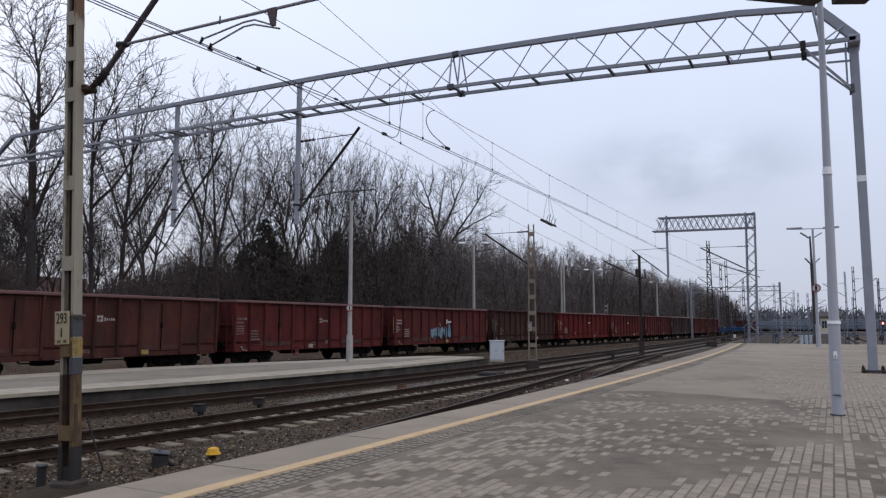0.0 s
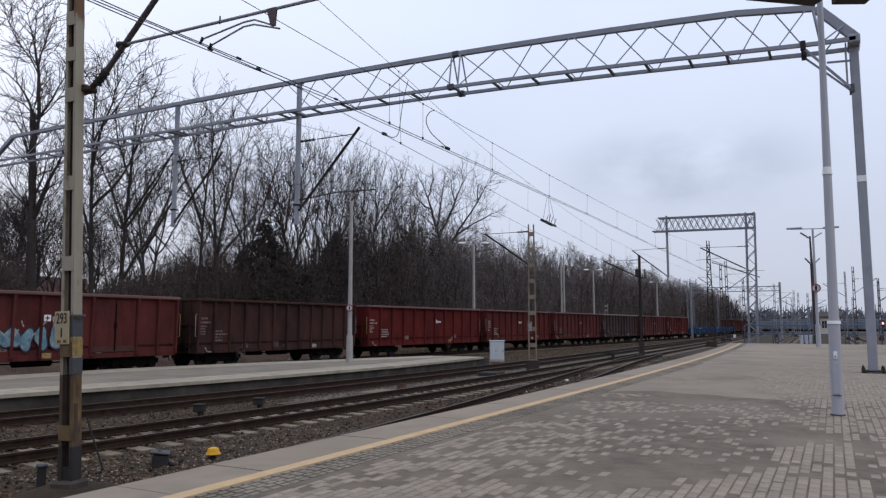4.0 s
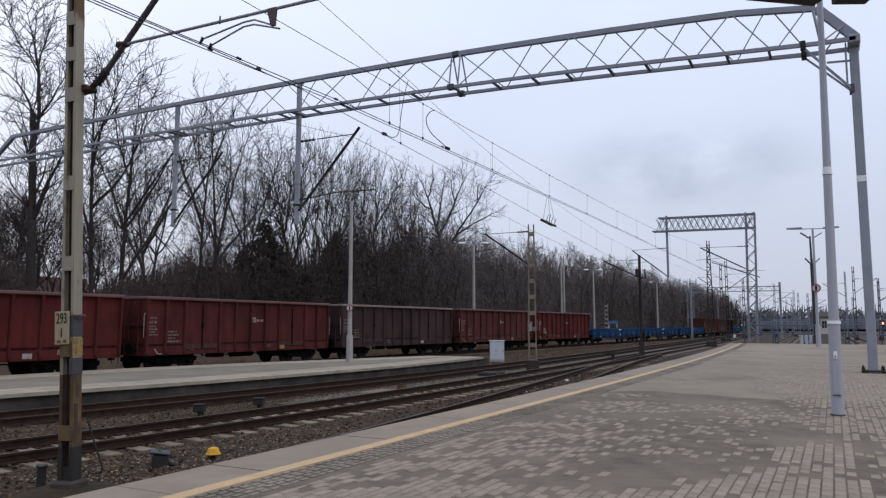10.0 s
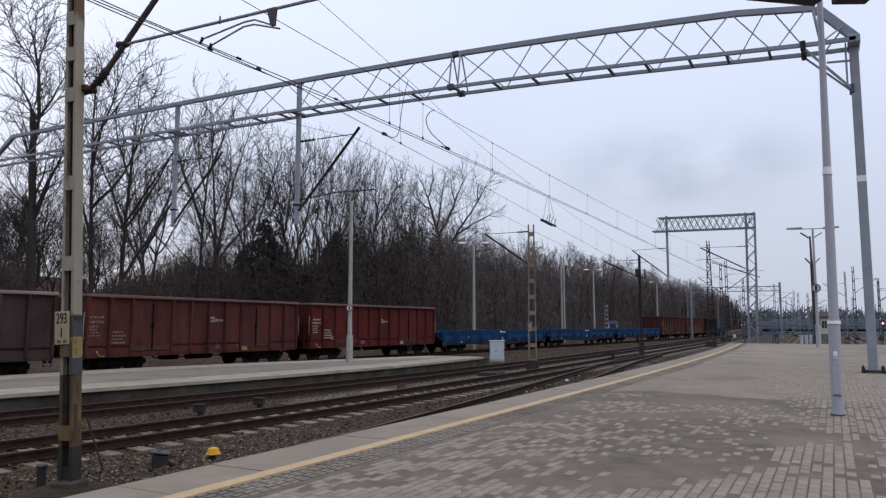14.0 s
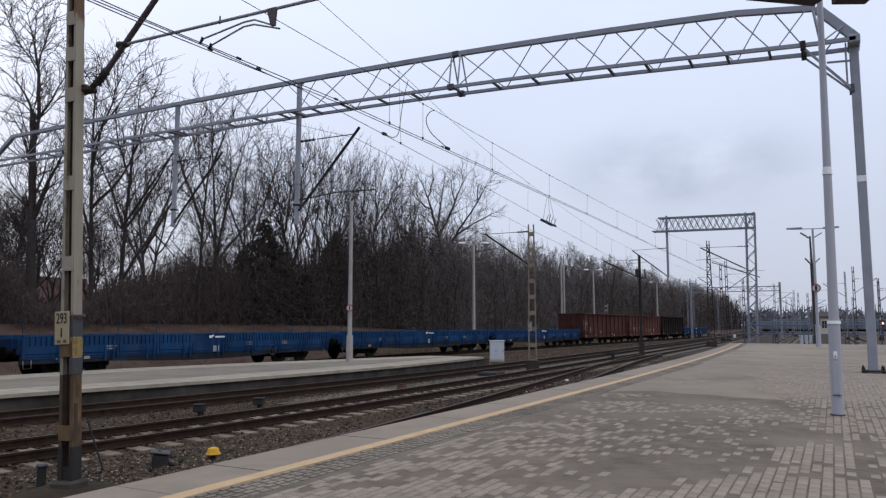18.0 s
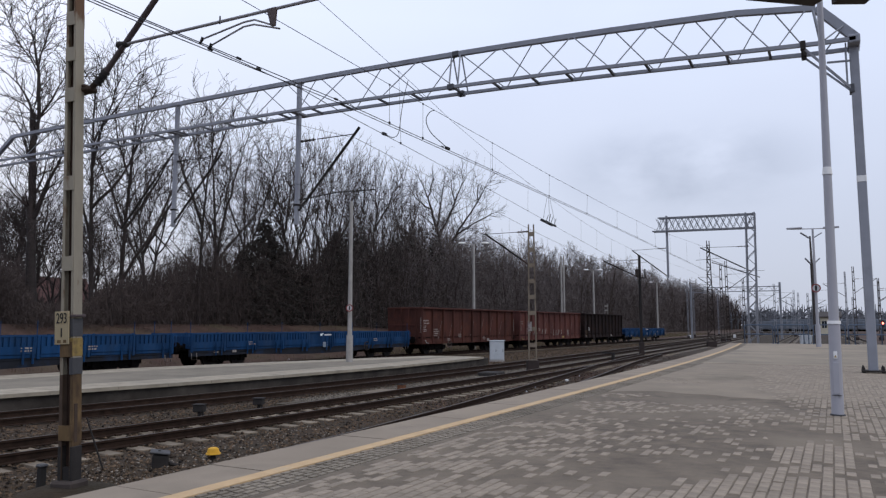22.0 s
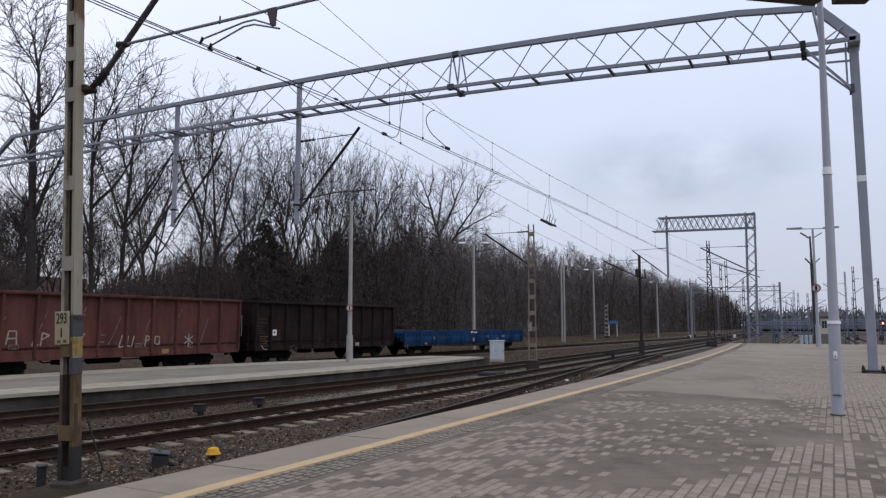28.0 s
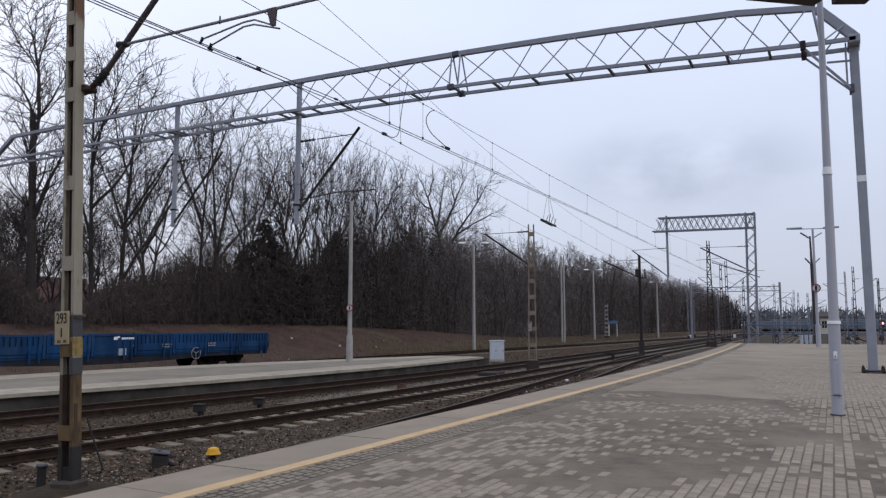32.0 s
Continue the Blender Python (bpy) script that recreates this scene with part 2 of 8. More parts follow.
# ---- mesh building ----
class Shape:
    """Collects the vertices and faces of one mesh."""

    def __init__(self):
        self.v, self.f, self.s, self.k = [], [], [], []

    def add(self, verts, faces, smooth=False, slot=0):
        o = len(self.v)
        self.v += [tuple(p) for p in verts]
        self.f += [tuple(i + o for i in q) for q in faces]
        self.s += [smooth] * len(faces)
        self.k += [slot] * len(faces)
        return self

    def box(self, a, b, c=0.0, slot=0):
        """An upright box between two corners, with its edges cut off by c."""
        x0, y0, z0 = (min(p, q) for p, q in zip(a, b))
        x1, y1, z1 = (max(p, q) for p, q in zip(a, b))
        if not c:
            v = [(x, y, z) for z in (z0, z1) for y in (y0, y1) for x in (x0, x1)]
            return self.add(v, [(0, 2, 3, 1), (4, 5, 7, 6), (0, 1, 5, 4), (2, 6, 7, 3), (0, 4, 6, 2), (1, 3, 7, 5)], slot=slot)
        v, idx = [], {}
        for sx in (0, 1):
            for sy in (0, 1):
                for sz in (0, 1):
                    X, Y, Z = (x0, x1)[sx], (y0, y1)[sy], (z0, z1)[sz]
                    dx, dy, dz = c * (1 - 2 * sx), c * (1 - 2 * sy), c * (1 - 2 * sz)
                    idx[sx, sy, sz] = len(v)
                    v += [(X, Y + dy, Z + dz), (X + dx, Y, Z + dz), (X + dx, Y + dy, Z)]
        g = lambda sx, sy, sz, k: idx[sx, sy, sz] + k
        f = []
        f += [(g(0, 0, 0, 0), g(0, 0, 1, 0), g(0, 1, 1, 0), g(0, 1, 0, 0)), (g(1, 0, 0, 0), g(1, 1, 0, 0), g(1, 1, 1, 0), g(1, 0, 1, 0))]
        f += [(g(0, 0, 0, 1), g(1, 0, 0, 1), g(1, 0, 1, 1), g(0, 0, 1, 1)), (g(0, 1, 0, 1), g(0, 1, 1, 1), g(1, 1, 1, 1), g(1, 1, 0, 1))]
        f += [(g(0, 0, 0, 2), g(0, 1, 0, 2), g(1, 1, 0, 2), g(1, 0, 0, 2)), (g(0, 0, 1, 2), g(1, 0, 1, 2), g(1, 1, 1, 2), g(0, 1, 1, 2))]
        for p in (0, 1):
            for q in (0, 1):
                f += [(g(p, q, 0, 0), g(p, q, 0, 1), g(p, q, 1, 1), g(p, q, 1, 0)), (g(p, 0, q, 0), g(p, 1, q, 0), g(p, 1, q, 2), g(p, 0, q, 2)),
                      (g(0, p, q, 1), g(1, p, q, 1), g(1, p, q, 2), g(0, p, q, 2))]
                f += [(g(p, q, r, 0), g(p, q, r, 1), g(p, q, r, 2)) for r in (0, 1)]
        return self.add(v, f, slot=slot)

    def tube(self, a, b, r0, r1=None, n=8, caps=True, slot=0):
        """A round, possibly tapered bar from a to b."""
        a, b = Vector(a), Vector(b)
        r1 = r0 if r1 is None else r1
        d = (b - a).normalized()
        u = d.orthogonal().normalized()
        w = d.cross(u)
        ring = [(math.cos(2 * math.pi * i / n), math.sin(2 * math.pi * i / n)) for i in range(n)]
        lo = [a + (u * c + w * s) * r0 for c, s in ring]
        hi = [b + (u * c + w * s) * r1 for c, s in ring]
        self.add(lo + hi, [(i, (i + 1) % n, n + (i + 1) % n, n + i) for i in range(n)], True, slot)
        if caps:
            self.add(lo + hi, [tuple(range(n - 1, -1, -1)), tuple(range(n, 2 * n))], False, slot)
        return self

    def bar(self, a, b, w, h=None, slot=0):
        """A square bar from a to b, w wide and h high."""
        a, b = Vector(a), Vector(b)
        h = h or w
        d = (b - a).normalized()
        side = d.cross(Vector((0, 0, 1)))
        side = side.normalized() if side.length > 1e-3 else Vector((1, 0, 0))
        up = side.cross(d)
        v = [p + side * (sx * w / 2) + up * (sy * h / 2) for p in (a, b) for sx, sy in ((-1, -1), (1, -1), (1, 1), (-1, 1))]
        return self.add(v, [(0, 1, 5, 4), (1, 2, 6, 5), (2, 3, 7, 6), (3, 0, 4, 7), (3, 2, 1, 0), (4, 5, 6, 7)], slot=slot)

    def sweep(self, line, profile, closed=True, slot=0):
        """Sweeps a profile of (sideways, up) along a line of points in the ground plane."""
        n, k = len(line), len(profile)
        v = []
        for i, p in enumerate(line):
            p = Vector(p)
            d = Vector(line[min(i + 1, n - 1)]) - Vector(line[max(i - 1, 0)])
            side = Vector((d.y, -d.x, 0)).normalized()
            v += [p + side * a + Vector((0, 0, b)) for a, b in profile]
        f = []
        for i in range(n - 1):
            for j in range(k if closed else k - 1):
                j2 = (j + 1) % k
                f.append((i * k + j, i * k + j2, (i + 1) * k + j2, (i + 1) * k + j))
        if closed:
            f += [tuple(range(k)), tuple(range(n * k - 1, n * k - k - 1, -1))]
        return self.add(v, f, slot=slot)

    def path(self, pts, r, n=6, slot=0, square=None):
        """One bent bar through all points: round, or square with (width, height)."""
        pts = [Vector(p) for p in pts]
        m = len(pts)
        if square:
            w, h = square
            ring = [(-w / 2, -h / 2), (w / 2, -h / 2), (w / 2, h / 2), (-w / 2, h / 2)]
        else:
            ring = [(r * math.cos(2 * math.pi * i / n), r * math.sin(2 * math.pi * i / n)) for i in range(n)]
        n = len(ring)
        v, side = [], None
        for i, p in enumerate(pts):
            d = (pts[min(i + 1, m - 1)] - pts[max(i - 1, 0)]).normalized()
            if side is None:
                side = d.cross(Vector((0, 0, 1)))
                if side.length < 0.05:
                    side = d.cross(Vector((0, 1, 0)))
            side = (side - d * side.dot(d)).normalized()
            up = side.cross(d)
            v += [p + side * a + up * b for a, b in ring]
        f = [(i * n + j, i * n + (j + 1) % n, (i + 1) * n + (j + 1) % n, (i + 1) * n + j) for i in range(m - 1) for j in range(n)]
        f += [tuple(range(n - 1, -1, -1)), tuple(range((m - 1) * n, m * n))]
        return self.add(v, f, not square, slot)

    def mesh(self, name, *mats):
        me = bpy.data.meshes.new(name)
        me.from_pydata(self.v, [], self.f)
        for m in mats:
            me.materials.append(m)
        me.polygons.foreach_set("use_smooth", self.s)
        me.polygons.foreach_set("material_index", self.k)
        me.update()
        return me


def thing(name, at, label, category, group="", kind="", rz=0.0):
    e = new(name)
    e.empty_display_size = 0.2
    e.matrix_world = pose(*at, 0, 0, rz)
    return tagged(e, label, category, group, kind)


def part(name, shape, material, parent=None, label="", at=None):
    """Links a shape, or a mesh that already exists, as one object."""
    me = shape if isinstance(shape, bpy.types.Mesh) else shape.mesh(name, *(material if isinstance(material, tuple) else (material,)))
    ob = new(name, me)
    if parent:
        ob.parent = parent
    if at is not None:
        ob.matrix_local = at if isinstance(at, Matrix) else Matrix.Translation(at)
    return tagged(ob, label) if label else ob


def solid(name, shape, material, label, category="", kind="", group=""):
    return tagged(part(name, shape, material), label, category, group, kind)


def lettering(name, words, size, material, parent, m):
    """Built-in lettering as a mesh, lying in its own x-y plane."""
    cu = bpy.data.curves.new(name, "FONT")
    cu.body, cu.size, cu.align_x, cu.align_y, cu.extrude = words, size, "CENTER", "CENTER", 0.003
    tmp = bpy.data.objects.new(name + "_curve", cu)
    me = bpy.data.meshes.new_from_object(tmp)
    me.name = name
    me.materials.clear()
    me.materials.append(material)
    bpy.data.objects.remove(tmp)
    ob = part(name, me, material, parent)
    ob.matrix_local = m
    return ob


# ---- plan: lines along the tracks, metres over the rail heads ----
def smooth_line(stops, y0, y1, step=1.0, window=11):
    ys = np.arange(y0 - window, y1 + window + 0.01, step)
    xs = np.interp(ys, [s[0] for s in stops], [s[1] for s in stops])
    k = np.ones(window) / window
    xs = np.convolve(np.convolve(xs, k, "same"), k, "same")
    keep = (ys >= y0) & (ys <= y1)
    return [(float(x), float(y), 0.0) for x, y in zip(xs[keep], ys[keep])]


def train_side(y):
    """Sideways place of the passing train's near side."""
    u = (min(max(y, -60), 175) - 25) / 100
    s = min(max((37 - y) / 24, 0), 1)
    return -26.149 + 6.1284 * u + 2.4001 * u * u - 2.5346 * u ** 3 + 0.75 * s * s * (3 - 2 * s)


LINE_PLATFORM = smooth_line([(-40, -7.2), (10, -7.25), (12.4, -7.42), (15.3, -7.75), (18.1, -8.1), (23.4, -8.6), (29, -9.18), (36.6, -10.12), (43, -10.88), (56, -11.75), (70, -12.1)], -20, 53)
LINE_NEAR = smooth_line([(-40, -16.0), (0, -13.4), (6, -12.5), (9, -12.05), (13, -11.6), (18, -11.6), (27, -11.5), (60, -12.1), (100, -12.9), (200, -15.2), (500, -27)], -20, 320)
LINE_MIDDLE = smooth_line([(-40, -20.5), (2, -17.9), (8, -17.05), (11, -16.5), (15, -15.95), (22, -15.3), (27, -15.15), (33, -14.95), (60, -15.4), (100, -16.4), (200, -18.5), (500, -30)], -20, 320)
LINE_TRAIN = smooth_line([(y, train_side(y) - 1.42) for y in range(-60, 176, 5)] + [(250, -26), (500, -40)], -50, 320)
LINE_YARD = smooth_line([(60, -4.5), (100, -5.5), (200, -7.5), (500, -15)], 66, 320)
LINE_YARD_FAR = smooth_line([(60, 3.5), (100, 3.2), (200, 2.0), (500, -4)], 66, 320)


def bank(y):
    """Height of the wooded bank behind the tracks."""
    t = min(max((y - 45) / 65, 0), 1)
    return 2.1 - 1.9 * t * t * (3 - 2 * t)


def ground_z(x, y):
    t = min(max((-31.5 - x) / 9.5, 0), 1)
    z = -0.24 + (bank(y) + 0.24) * t * t * (3 - 2 * t)
    rough = noise.noise(Vector((x * 0.35, y * 0.35, 3))) * 0.12 * (0.15 + t) if abs(x) < 120 and -60 < y < 340 else 0
    return z + rough


# the ground: one sheet out to the horizon
gx = sorted(set([-2500, -1200, -600, -300, -180, -120, -90, -70] + [round(-60 + 1.5 * i, 2) for i in range(51)] + [20, 30, 50, 90, 160, 300, 600, 1200, 2500]))
gy = sorted(set([-1500, -700, -300, -120, -60, -30] + [round(-15 + 2.5 * i, 2) for i in range(70)] + [175, 200, 230, 270, 330, 420, 600, 900, 1500, 2600, 4200]))
g = Shape()
g.add([(x, y, ground_z(x, y)) for y in gy for x in gx],
      [(j * len(gx) + i, j * len(gx) + i + 1, (j + 1) * len(gx) + i + 1, (j + 1) * len(gx) + i) for j in range(len(gy) - 1) for i in range(len(gx) - 1)], True)
solid("ground", g, M_EARTH, "brown winter earth with leaf litter and dry grass", "ground", "structure")


# ballast beds
def strip(line, left, right, z):
    s = Shape()
    v = []
    for p in line:
        v += [(p[0] + left - 0.35, p[1], z - 0.12), (p[0] + left, p[1], z), (p[0] + right, p[1], z), (p[0] + right + 0.35, p[1], z - 0.12)]
    n = len(line)
    return s.add(v, [(4 * i + j, 4 * i + j + 1, 4 * i + j + 5, 4 * i + j + 4) for i in range(n - 1) for j in range(3)])


solid("ballast_bed_near", strip(LINE_NEAR, -6.0, 7.5, -0.19), M_BALLAST, "brown dirty ballast between the station tracks", "ballast", "structure")
solid("ballast_bed_train", strip(LINE_TRAIN, -2.1, 2.3, -0.195), M_BALLAST, "grey brown ballast under the freight track", "ballast", "structure")
solid("ballast_bed_yard", strip(LINE_YARD, -2.5, 10.5, -0.2), M_BALLAST, "dirty ballast of the yard tracks", "ballast", "structure")

# rails: head, web and foot in one profile
RAIL = [(-0.036, 0.0), (0.036, 0.0), (0.036, -0.035), (0.009, -0.05), (0.009, -0.13), (0.07, -0.145), (0.07, -0.16), (-0.07, -0.16), (-0.07, -0.145), (-0.009, -0.13), (-0.009, -0.05), (-0.036, -0.035)]
HEAD = [(-0.03, 0.004), (0.03, 0.004)]


def shifted(line, d):
    out = []
    for i, p in enumerate(line):
        q, r = Vector(line[max(i - 1, 0)]), Vector(line[min(i + 1, len(line) - 1)])
        t = (r - q).normalized()
        out.append((p[0] + t.y * d, p[1] - t.x * d, p[2]))
    return out


SLEEPERS = []  # where the near sleepers lie


def sleeper_shape(joined=None, m=None):
    s = joined or Shape()
    v = []
    for y in (-0.13, 0.13):
        for x, hh in ((-1.3, 0.0), (-0.55, 0.0), (-0.35, -0.03), (0.35, -0.03), (0.55, 0.0), (1.3, 0.0)):
            v += [(x, y, -0.165 + hh), (x, y * 1.25, -0.3)]
    f = []
    for i in range(5):
        a, b = 2 * i, 2 * i + 12
        f += [(a, a + 2, b + 2, b), (a + 1, a, a + 2, a + 3)[::-1], (b, b + 1, b + 3, b + 2)[::-1]]
    f += [(0, 12, 13, 1), (10, 11, 23, 22)]
    if m is not None:
        v = [m @ Vector(p) for p in v]
    return s.add(v, f)


SLEEPER = sleeper_shape().mesh("sleeper", M_SLEEPER)
CLIP = Shape()
for sx in (-0.72, 0.72):
    for d in (-0.1, 0.1):
        CLIP.box((sx + d - 0.035, -0.07, -0.165), (sx + d + 0.035, 0.07, -0.125), 0.01)
CLIP = CLIP.mesh("rail_fastening", M_RAIL)


def track(name, line, label, y_lo, y_hi, clips=False, sunk=0.0):
    t = thing(name, (0, 0, 0), label, "railway track", kind="structure")
    for d in (-0.7175, 0.7175):
        r = part("rail", Shape().sweep(shifted(line, d), RAIL), M_RAIL, t)
        part("rail_head", Shape().sweep(shifted(line, d), HEAD, closed=False), M_RAILTOP, r, "worn shiny running surface")
    far = Shape()
    s, made = 0.0, 0
    for p, q in zip(line, line[1:]):
        seg = (Vector(q) - Vector(p)).length
        while s < seg:
            c = Vector(p).lerp(Vector(q), s / seg)
            a = math.degrees(math.atan2(q[1] - p[1], q[0] - p[0])) - 90
            m = pose(c.x, c.y, random.uniform(-0.012, 0.004) - sunk, 0, 0, a + random.uniform(-0.6, 0.6))
            if y_lo < c.y < y_hi:
                o = part("sleeper", SLEEPER, None, t, at=m)
                SLEEPERS.append((c.x, c.y, radians(a)))
                if clips and c.y < 30:
                    part("rail_fastening", CLIP, None, o)
            elif c.y < 220:
                sleeper_shape(far, m)
            s += 0.6
        s -= seg
    tagged(part("sleepers_beyond", far, M_SLEEPER_J, t), kind="stuff")
    return t


track("track_platform", LINE_PLATFORM, "rusty brown turnout track along the paved platform", 8, 40, sunk=0.02)
track("track_near", LINE_NEAR, "rusty brown rails on pale concrete sleepers in dirty ballast", 2, 60, True)
track("track_middle", LINE_MIDDLE, "rusty brown rails beside the pale island platform", 5, 55, sunk=0.05)
track("track_train", LINE_TRAIN, "freight track behind the island platform", 20, 70)
track("track_yard", LINE_YARD, "yard track beyond the platform railing", 70, 100)
track("track_yard_far", LINE_YARD_FAR, "yard track beyond the platform railing", 70, 100)


# loose stones of the ballast, nearest stretch only
def stones(count, box, size, seed, lift=0.0):
    rng = np.random.default_rng(seed)
    base = np.array([(0, 0, 1), (1, 0, 0.1), (0.3, 0.95, 0), (-0.8, 0.6, 0.15), (-0.8, -0.6, 0), (0.3, -0.95, 0.1), (0, 0, -0.8)], float)
    tri = [(0, 1, 2), (0, 2, 3), (0, 3, 4), (0, 4, 5), (0, 5, 1), (6, 2, 1), (6, 3, 2), (6, 4, 3), (6, 5, 4), (6, 1, 5)]
    x = rng.uniform(box[0], box[1], count)
    y = box[2] + (box[3] - box[2]) * rng.random(count) ** 1.5
    bare = rng.random(count) < 0.88
    keep = np.ones(count, bool)
    for cx, cy, turn in SLEEPERS:  # the sleepers are swept nearly clean
        du, dv = (x - cx) * math.cos(turn) + (y - cy) * math.sin(turn), (y - cy) * math.cos(turn) - (x - cx) * math.sin(turn)
        keep &= ~((np.abs(du) < 1.32) & (np.abs(dv) < 0.15) & bare)
    x, y = x[keep], y[keep]
    count = len(x)
    r = rng.uniform(size[0], size[1], count)
    a = rng.uniform(0, 6.28, count)
    jit = base[None] * rng.uniform(0.6, 1.25, (count, 7, 3))
    c, s = np.cos(a)[:, None], np.sin(a)[:, None]
    vx = (jit[..., 0] * c - jit[..., 1] * s) * r[:, None] + x[:, None]
    vy = (jit[..., 0] * s + jit[..., 1] * c) * r[:, None] + y[:, None]
    vz = jit[..., 2] * r[:, None] * 0.75 + lift + rng.uniform(-0.012, 0.02, count)[:, None]
    sh = Shape()
    sh.add(np.stack([vx, vy, vz], -1).reshape(-1, 3).tolist(), [tuple(7 * k + i for i in f) for k in range(count) for f in tri])
    return sh


solid("ballast_stones", stones(34000, (-17.6, -8.4, 5, 40), (0.016, 0.042), 5, -0.19), M_STONE, "grey and brown crushed stone lying loose between the rails", "ballast", "stuff")
M_PALESTONE = mat("pale_stone", (0.19, 0.165, 0.14), 0.9, scale=8, var=0.3, island=0.6, bump=0.2)
M_GRAVEL = mat("grey_gravel", (0.0974, 0.0816, 0.0630), 0.95, scale=14, var=0.5, col2=(0.0512, 0.0398, 0.0277), at2=0.55, scale2=0.8, bump=1.0, grain=22)
solid("gravel_path", strip([p for p in LINE_NEAR if 15 < p[1] < 75], -2.3, -1.25, -0.165), M_GRAVEL, "pale grey gravel between the two station tracks", "ballast", "structure")
solid("pale_ballast_stones", stones(1100, (-10.6, -8.4, 6.5, 13), (0.01, 0.026), 8, -0.187), M_PALESTONE, "pale grey ballast stones strewn beside the rail", "ballast", "stuff")
solid("pale_ballast_stones", stones(5200, (-14.1, -12.75, 17, 58), (0.015, 0.04), 10, -0.165), mat("gravel_stone", (0.14, 0.122, 0.1), 0.92, scale=8, var=0.3, island=0.55, bump=0.2), "pale grey gravel strewn between the two station tracks", "ballast", "stuff")
solid("pale_ballast_stones", stones(500, (-15.0, -12.4, 9, 30), (0.01, 0.026), 9, -0.187), M_PALESTONE, "pale grey ballast stones strewn between the tracks", "ballast", "stuff")
solid("ballast_stones", stones(7000, (-23.0, -16.9, 39, 95), (0.025, 0.06), 12, -0.215), M_STONE, "dirty crushed stone beyond the island platform", "ballast", "stuff")
solid("ballast_stones", stones(5000, (-29.8, -26.0, 18, 80), (0.02, 0.045), 6, -0.19), M_STONE, "grey crushed stone along the freight track", "ballast", "stuff")

# ---- island platform between the middle and the freight track ----
IY = [-16, -8, 0, 8, 12, 16, 20, 24, 27, 30, 33, 36, 37.5]
IF = np.interp(IY, [-16, 0, 8, 11, 14, 18, 23, 27, 33, 37.5], [-22.0, -20.3, -19.0, -18.6, -17.85, -17.25, -16.8, -16.6, -16.75, -17.1])
IB = np.interp(IY, [-16, 12, 20, 24, 27, 30, 34, 37.5], [-25.9, -25.6, -25.3, -24.4, -23.5, -22.5, -21.3, -20.0])
ITOP = 0.3


def ribbon(lefts, rights, ys, z0, z1, slot=0, sh=None):
    """A slab with the given edges from z0 up to z1."""
    sh = sh or Shape()
    v = []
    for a, b, y in zip(lefts, rights, ys):
        v += [(a, y, z0), (a, y, z1), (b, y, z1), (b, y, z0)]
    n = len(ys)
    f = [(4 * i + j, 4 * i + j + 1, 4 * i + j + 5, 4 * i + j + 4) for i in range(n - 1) for j in range(3)]
    f += [(0, 3, 2, 1), (4 * n - 4, 4 * n - 3, 4 * n - 2, 4 * n - 1)]
    return sh.add([p for p in v], f, slot=slot)


island = thing("platform_island", (0, 0, 0), "low island platform with pale concrete edges", "platform", kind="structure")
part("platform_wall", ribbon(IB + 0.12, IF - 0.12, IY, -0.3, ITOP - 0.08), M_WALLCON, island, "dark patchy concrete side wall")
part("platform_paving", ribbon(IB + 1.9, IF - 1.7, IY[:-1], ITOP - 0.1, ITOP - 0.004), M_GREYSLAB, island, "grey worn slab paving")


def edge_slabs(parent, ys, outer, inner, z0, z1, material, pitch, name="edge_slab", gap=0.012):
    y = ys[0]
    while y + pitch <= ys[-1] + 1e-6:
        e = y + pitch - gap
        o0, o1, i0, i1 = (float(np.interp(q, ys, w)) for w in (outer, inner) for q in (y, e))
        dz = random.uniform(-0.003, 0.003)
        s = Shape().add([(o0, y, z0), (o1, e, z0), (i1, e, z0), (i0, y, z0), (o0, y, z1 + dz), (o1, e, z1 + dz), (i1, e, z1 + dz), (i0, y, z1 + dz)],
                        [(0, 3, 2, 1), (4, 5, 6, 7), (0, 1, 5, 4), (1, 2, 6, 5), (2, 3, 7, 6), (3, 0, 4, 7)])
        part(name, s, material, parent)
        y += pitch


edge_slabs(island, IY, IF, IF - 1.68, ITOP - 0.1, ITOP, M_PALE, 1.5)
edge_slabs(island, IY, IB, IB + 1.88, ITOP - 0.1, ITOP, M_PALE, 1.5)

# ---- paved platform on which the camera stands ----
PTOP = 0.76
PY = [-12, -4, 0, 4, 8, 12, 16, 20, 26, 32, 38, 44, 50, 56.2]


def platform_edge(y):
    return -5.1 - 0.00085 * max(0, y - 14) ** 2


PE = np.array([platform_edge(y) for y in PY])
plat = thing("platform_main", (0, 0, 0), "wide platform paved with small grey setts, with a yellow safety line", "platform", kind="structure")
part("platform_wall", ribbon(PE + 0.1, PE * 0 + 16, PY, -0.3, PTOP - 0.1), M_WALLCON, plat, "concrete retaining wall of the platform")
edge_slabs(plat, PY, PE, PE + 0.64, PTOP - 0.11, PTOP, M_EDGE, 1.0)
part("safety_line", ribbon(PE + 0.645, PE + 0.8, PY, PTOP - 0.1, PTOP + 0.002), M_YELLOW, plat, "worn yellow painted safety line")
M_RIB = mat("tactile_rib", (0.2204, 0.1890, 0.1499), 0.9, scale=3, var=0.15, col2=(0.1281, 0.1095, 0.0859), at2=0.55, scale2=0.9)
part("tactile_bed", ribbon(PE + 0.802, PE + 1.19, PY, PTOP - 0.1, PTOP - 0.012), mat("tactile_bed", (0.145, 0.127, 0.107), 0.95, scale=2, var=0.2), plat, "grooved tactile strip")
SY = [20, 26, 32, 38, 44, 50, 56.2]
SE = np.array([platform_edge(y) for y in SY])
